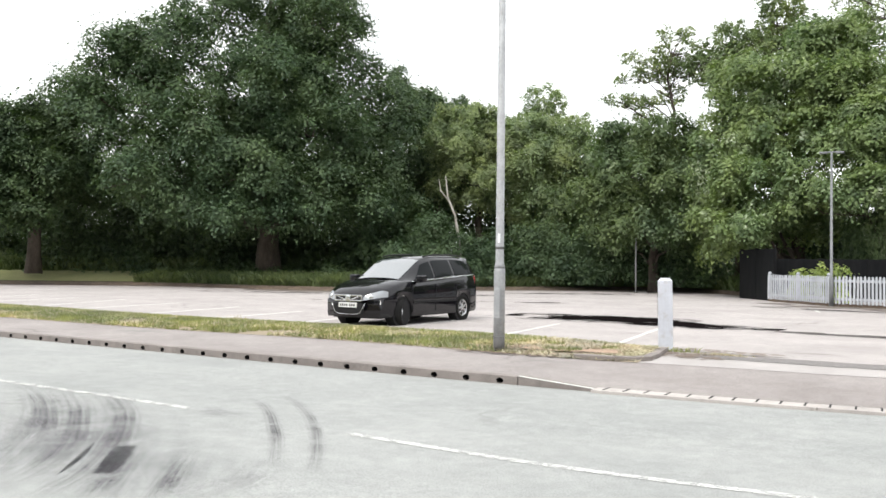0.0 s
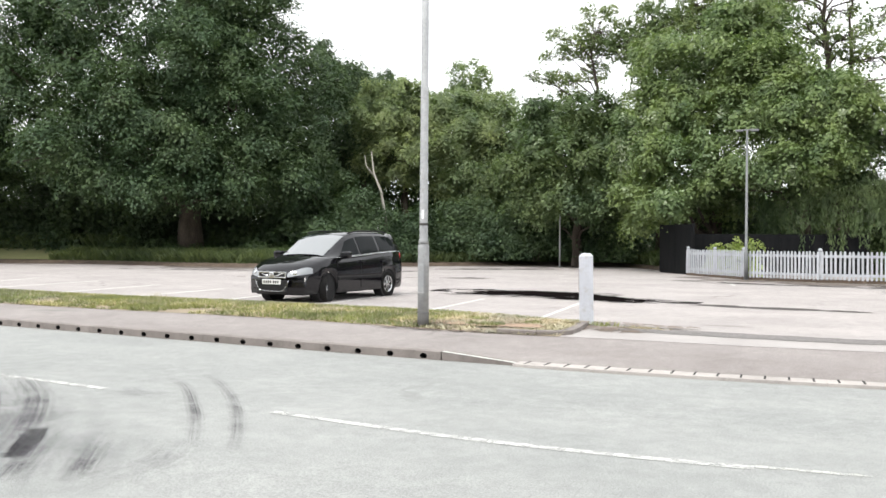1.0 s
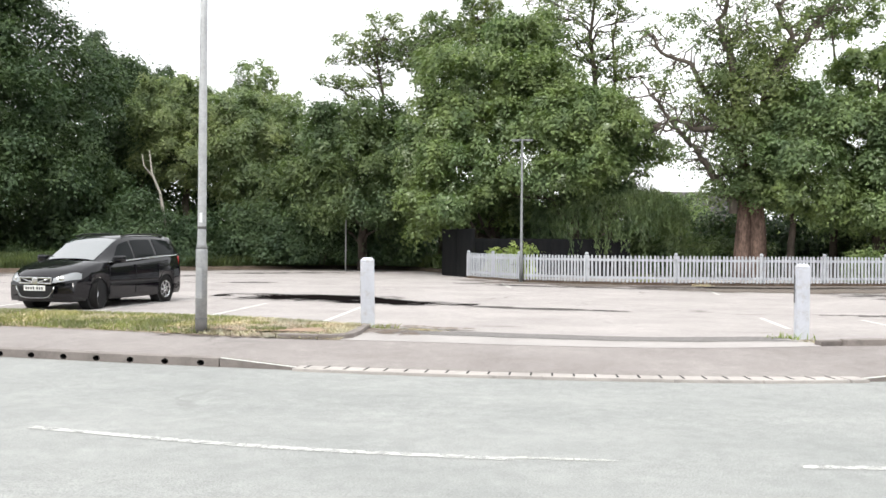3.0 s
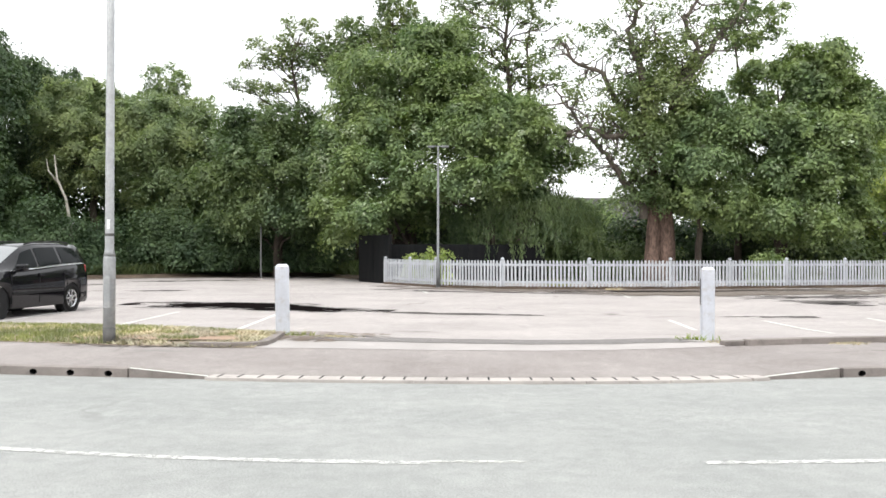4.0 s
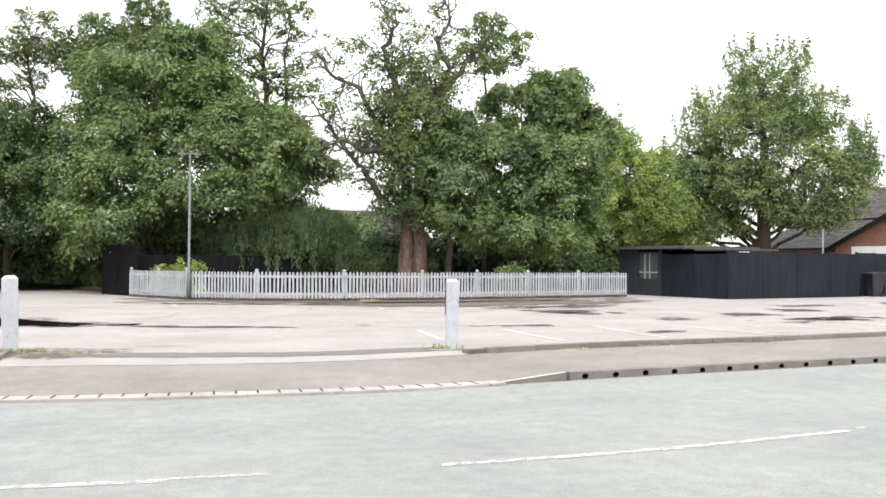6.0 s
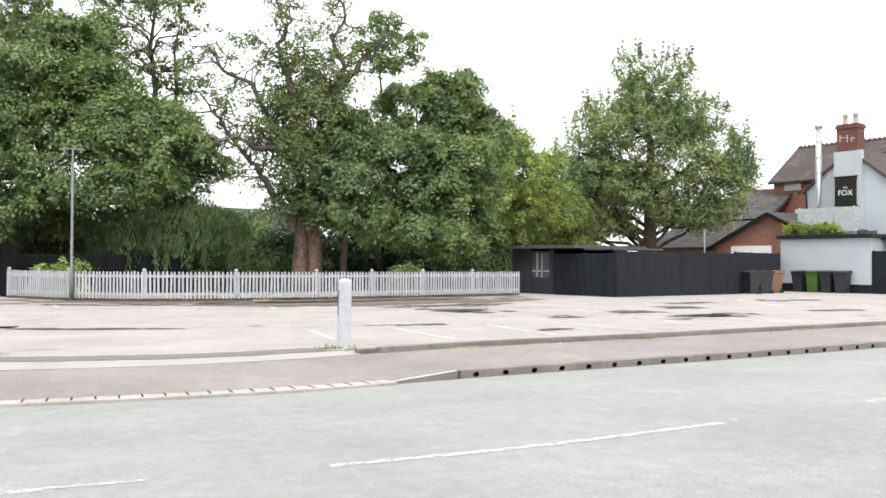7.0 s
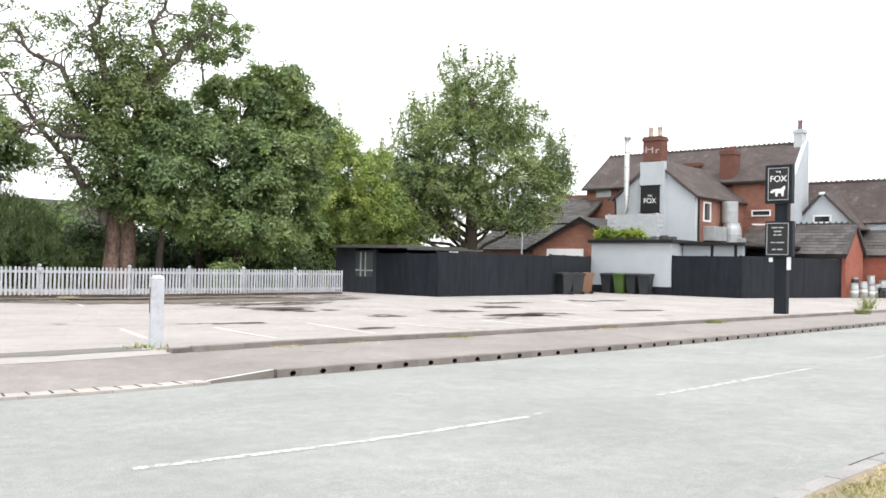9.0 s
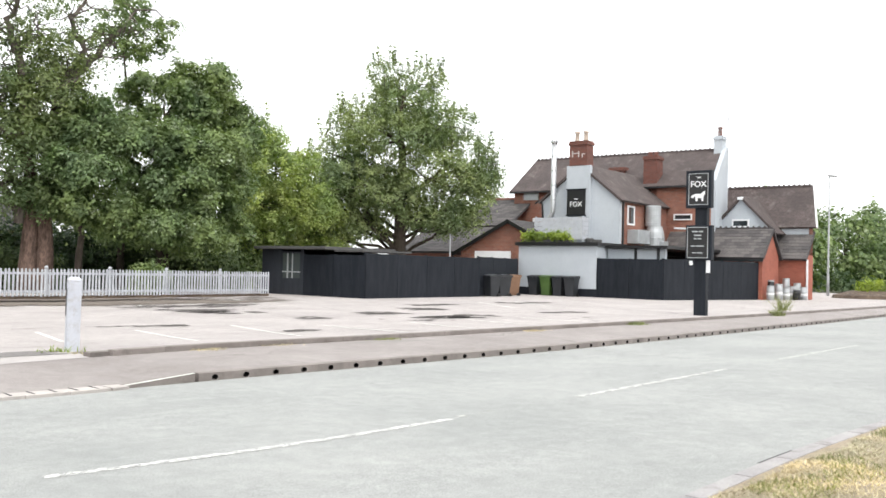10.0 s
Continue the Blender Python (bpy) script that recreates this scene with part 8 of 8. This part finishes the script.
def wheel(x, y, steer):
    sgn = 1 if y > 0 else -1
    m = pose(x, y, WR, 0, 0, steer) @ pose(0, 0, 0, -90 * sgn, 0, 0)
    bm = lathe(bmesh.new(), [(0.20, -0.10), (0.28, -0.105), (0.305, -0.085), (0.315, -0.04), (0.315, 0.04), (0.305, 0.085), (0.28, 0.105), (0.215, 0.10), (0.20, 0.06)], 36)
    ob = part("wheel", bm, M["tyre"], car, "black tyre", smooth=True)
    ob.matrix_local = m
    part("rim", lathe(bmesh.new(), [(0.19, 0.0), (0.212, 0.095), (0.205, 0.10), (0.19, 0.085), (0.18, 0.03)], 28), M["chrome"], ob, smooth=True)
    part("brake_disc", lathe(bmesh.new(), [(0.15, 0.0), (0.15, 0.02)], 20), M["trim"], ob)
    for k in range(7):
        bm = boxed(0.03, 0.20, -0.022, 0.022, 0.055, 0.085, 0.006, pose(0, 0, 0, 0, 0, k * 360 / 7))
        part("spoke", bm, M["chrome"], ob)
    part("hub_cap", lathe(bmesh.new(), [(0.055, 0.05), (0.05, 0.095), (0.02, 0.1)], 14), M["chrome"], ob)


for x in AXLE:
    for y in (-0.76, 0.76):
        wheel(x, y, 27 if x > 0 else 0)
        part("wheel_arch", lathe(bmesh.new(), [(0.37, -0.13), (0.37, 0.10)], 24, pose(x, y * 0.93, 0.315, 90, 0, 0)), M["trim"], car)


# ---- grass, straw and litter ----
def blades(name, label, count, where, height, mat, seed, lean=0.5, wide=1.0):
    """Upright grass blades, three corners each, scattered over a strip."""
    rng = np.random.default_rng(seed)
    p = where(rng, count)
    k = len(p)
    ang = rng.random(k) * math.tau
    h = height * (0.4 + 0.9 * rng.random(k))
    side = np.stack([np.cos(ang), np.sin(ang), np.zeros(k)], 1) * (wide * (0.006 + 0.010 * rng.random(k)))[:, None]
    tip = np.stack([rng.normal(size=k) * lean * h, rng.normal(size=k) * lean * h, h], 1)
    v = np.stack([p - side, p + side, p + tip], 1).reshape(-1, 3)
    ob = raw(name, v, np.arange(3 * k).reshape(-1, 3), M[mat])
    return tagged(ob, label, "grass", kind="stuff")


def verge_spots(x0, x1, bias, scale, keep):
    def pick(rng, count):
        out = []
        for q in range(count):
            x = x0 + (x1 - x0) * rng.random()
            t = rng.random()
            y = path_y(x) + 0.02 + 0.10 * noise.noise(Vector((x * 2.5, 0, 0))) + (lot_y(x) - path_y(x)) * t
            if noise.noise(Vector((x * scale, y * scale * 1.3, bias))) > keep:
                z = BACK + 0.01 + (0.04 * min(1, t / 0.2)) if t < 0.6 else BACK + 0.05 - 0.1 * (t - 0.6) / 0.4
                out.append((x, y, z - 0.005))
        return np.array(out)
    return pick


def near_spots(keep, bias):
    def pick(rng, count):
        out = []
        for q in range(count):
            x = 4.0 + 12 * rng.random()
            y = near_y(x) - 0.30 - 0.16 * noise.noise(Vector((x * 1.7, 3.1, 0.4))) - 3.2 * rng.random() ** 1.5
            if noise.noise(Vector((x * 1.2, y * 1.2, bias))) > keep:
                out.append((x, y, 0.045 + 0.06 * min(1.0, (near_y(x) - 0.15 - y) / 1.05)))
        return np.array(out)
    return pick


blades("grass", "short green grass on the roadside verge", 76000, verge_spots(-34, -5.4, 2.0, 0.8, -0.32), 0.07, "grass", 1)
blades("grass", "sparse green grass in the bare end of the verge", 9000, verge_spots(-5.3, -3.3, 4.0, 1.3, 0.28), 0.06, "grass", 11)
blades("dry_grass", "matted straw in the bare end of the verge", 11000, verge_spots(-6.2, -3.25, 6.0, 1.1, 0.0), 0.045, "straw", 12, 1.6)
blades("dry_grass", "dry straw-coloured grass on the roadside verge", 42000, verge_spots(-30, -4.6, 9.0, 0.7, -0.1), 0.06, "straw", 2, 1.0)
blades("grass", "ragged green grass on the near verge", 35000, near_spots(0.12, 3.0), 0.045, "grass", 3, 0.7, 0.45)
blades("dry_grass", "dry straw-coloured grass on the near verge", 80000, near_spots(-0.6, 7.0), 0.032, "straw", 4, 1.2, 0.45)
for x, y, h, n, mat in ((-3.1, 14.55, 0.08, 90, "grass"), (3.16, 14.12, 0.10, 60, "lime"), (-2.4, 14.25, 0.035, 400, "straw"), (3.6, 13.75, 0.035, 500, "straw"), (5.2, 13.82, 0.035, 400, "straw"), (6.6, 14.2, 0.035, 350, "straw"),
                        (9.0, 14.62, 0.04, 300, "grass"), (13.5, 15.6, 0.035, 400, "straw"), (18.0, 16.6, 0.08, 400, "grass"), (-13.4, 16.6, 0.13, 40, "straw"), (31.6, 21.5, 0.62, 130, "grass"), (27.5, 18.9, 0.2, 300, "grass"), (2.6, 34.0, 0.35, 500, "grass"), (4.6, 32.9, 0.1, 300, "straw")):
    z = BACK if y < 17 or x > 17 and y < 22 else LOT
    blades("weed_tuft", "ragged tuft of weeds growing from a joint", n, lambda rng, c, x=x, y=y, z=z: np.stack([x + rng.normal(size=c) * 0.18, y + rng.normal(size=c) * 0.08, np.full(c, z - 0.01)], 1), h, mat, int(abs(x * 100)), 0.6)
tagged(strip("lawn", span(-80, -37.8, 44), [(off(bank_y, 0.9), flat(LOT + 0.225)), (off(bank_y, 4.8), flat(LOT + 0.83))], M["lawn"]), "mown grass slope beside the wood", "lawn", kind="structure")


def bank_spots(x0, x1, d0, d1, z0, z1):
    def pick(rng, count):
        x = x0 + (x1 - x0) * rng.random(count)
        t = rng.random(count)
        base = np.array([bank_y(q) for q in x])
        return np.stack([x, base + d0 + (d1 - d0) * t, LOT + z0 + (z1 - z0) * t], 1)
    return pick


def tall_blades(label, count, where, height, width, mat, seed):
    rng = np.random.default_rng(seed)
    p = where(rng, count)
    ang = rng.random(count) * math.tau
    h = height * (0.35 + 0.8 * rng.random(count))
    side = np.stack([np.cos(ang), np.sin(ang), np.zeros(count)], 1) * width * (0.5 + rng.random(count))[:, None]
    tip = np.stack([rng.normal(size=count) * 0.35 * h, rng.normal(size=count) * 0.35 * h, h], 1)
    mid = tip * np.array([0.35, 0.35, 0.55])
    v = np.stack([p - side, p + side, p + mid + side * 0.8, p + tip], 1).reshape(-1, 3)
    base = np.arange(count)[:, None] * 4
    return tagged(raw("tall_grass", v, np.concatenate([base + np.array([[0, 1, 2]]), base + np.array([[0, 2, 3]])]), M[mat]), label, "grass", kind="stuff")


tall_blades("dark tall grass and weeds along the bank", 26000, bank_spots(-38.2, -6.5, 0.5, 2.4, 0.15, 0.42), 0.55, 0.02, "tall_grass", 21)
tall_blades("tall weeds behind the mown lawn", 16000, bank_spots(-72, -36.5, 4.3, 6.4, 0.75, 0.85), 0.85, 0.03, "tall_grass", 22)
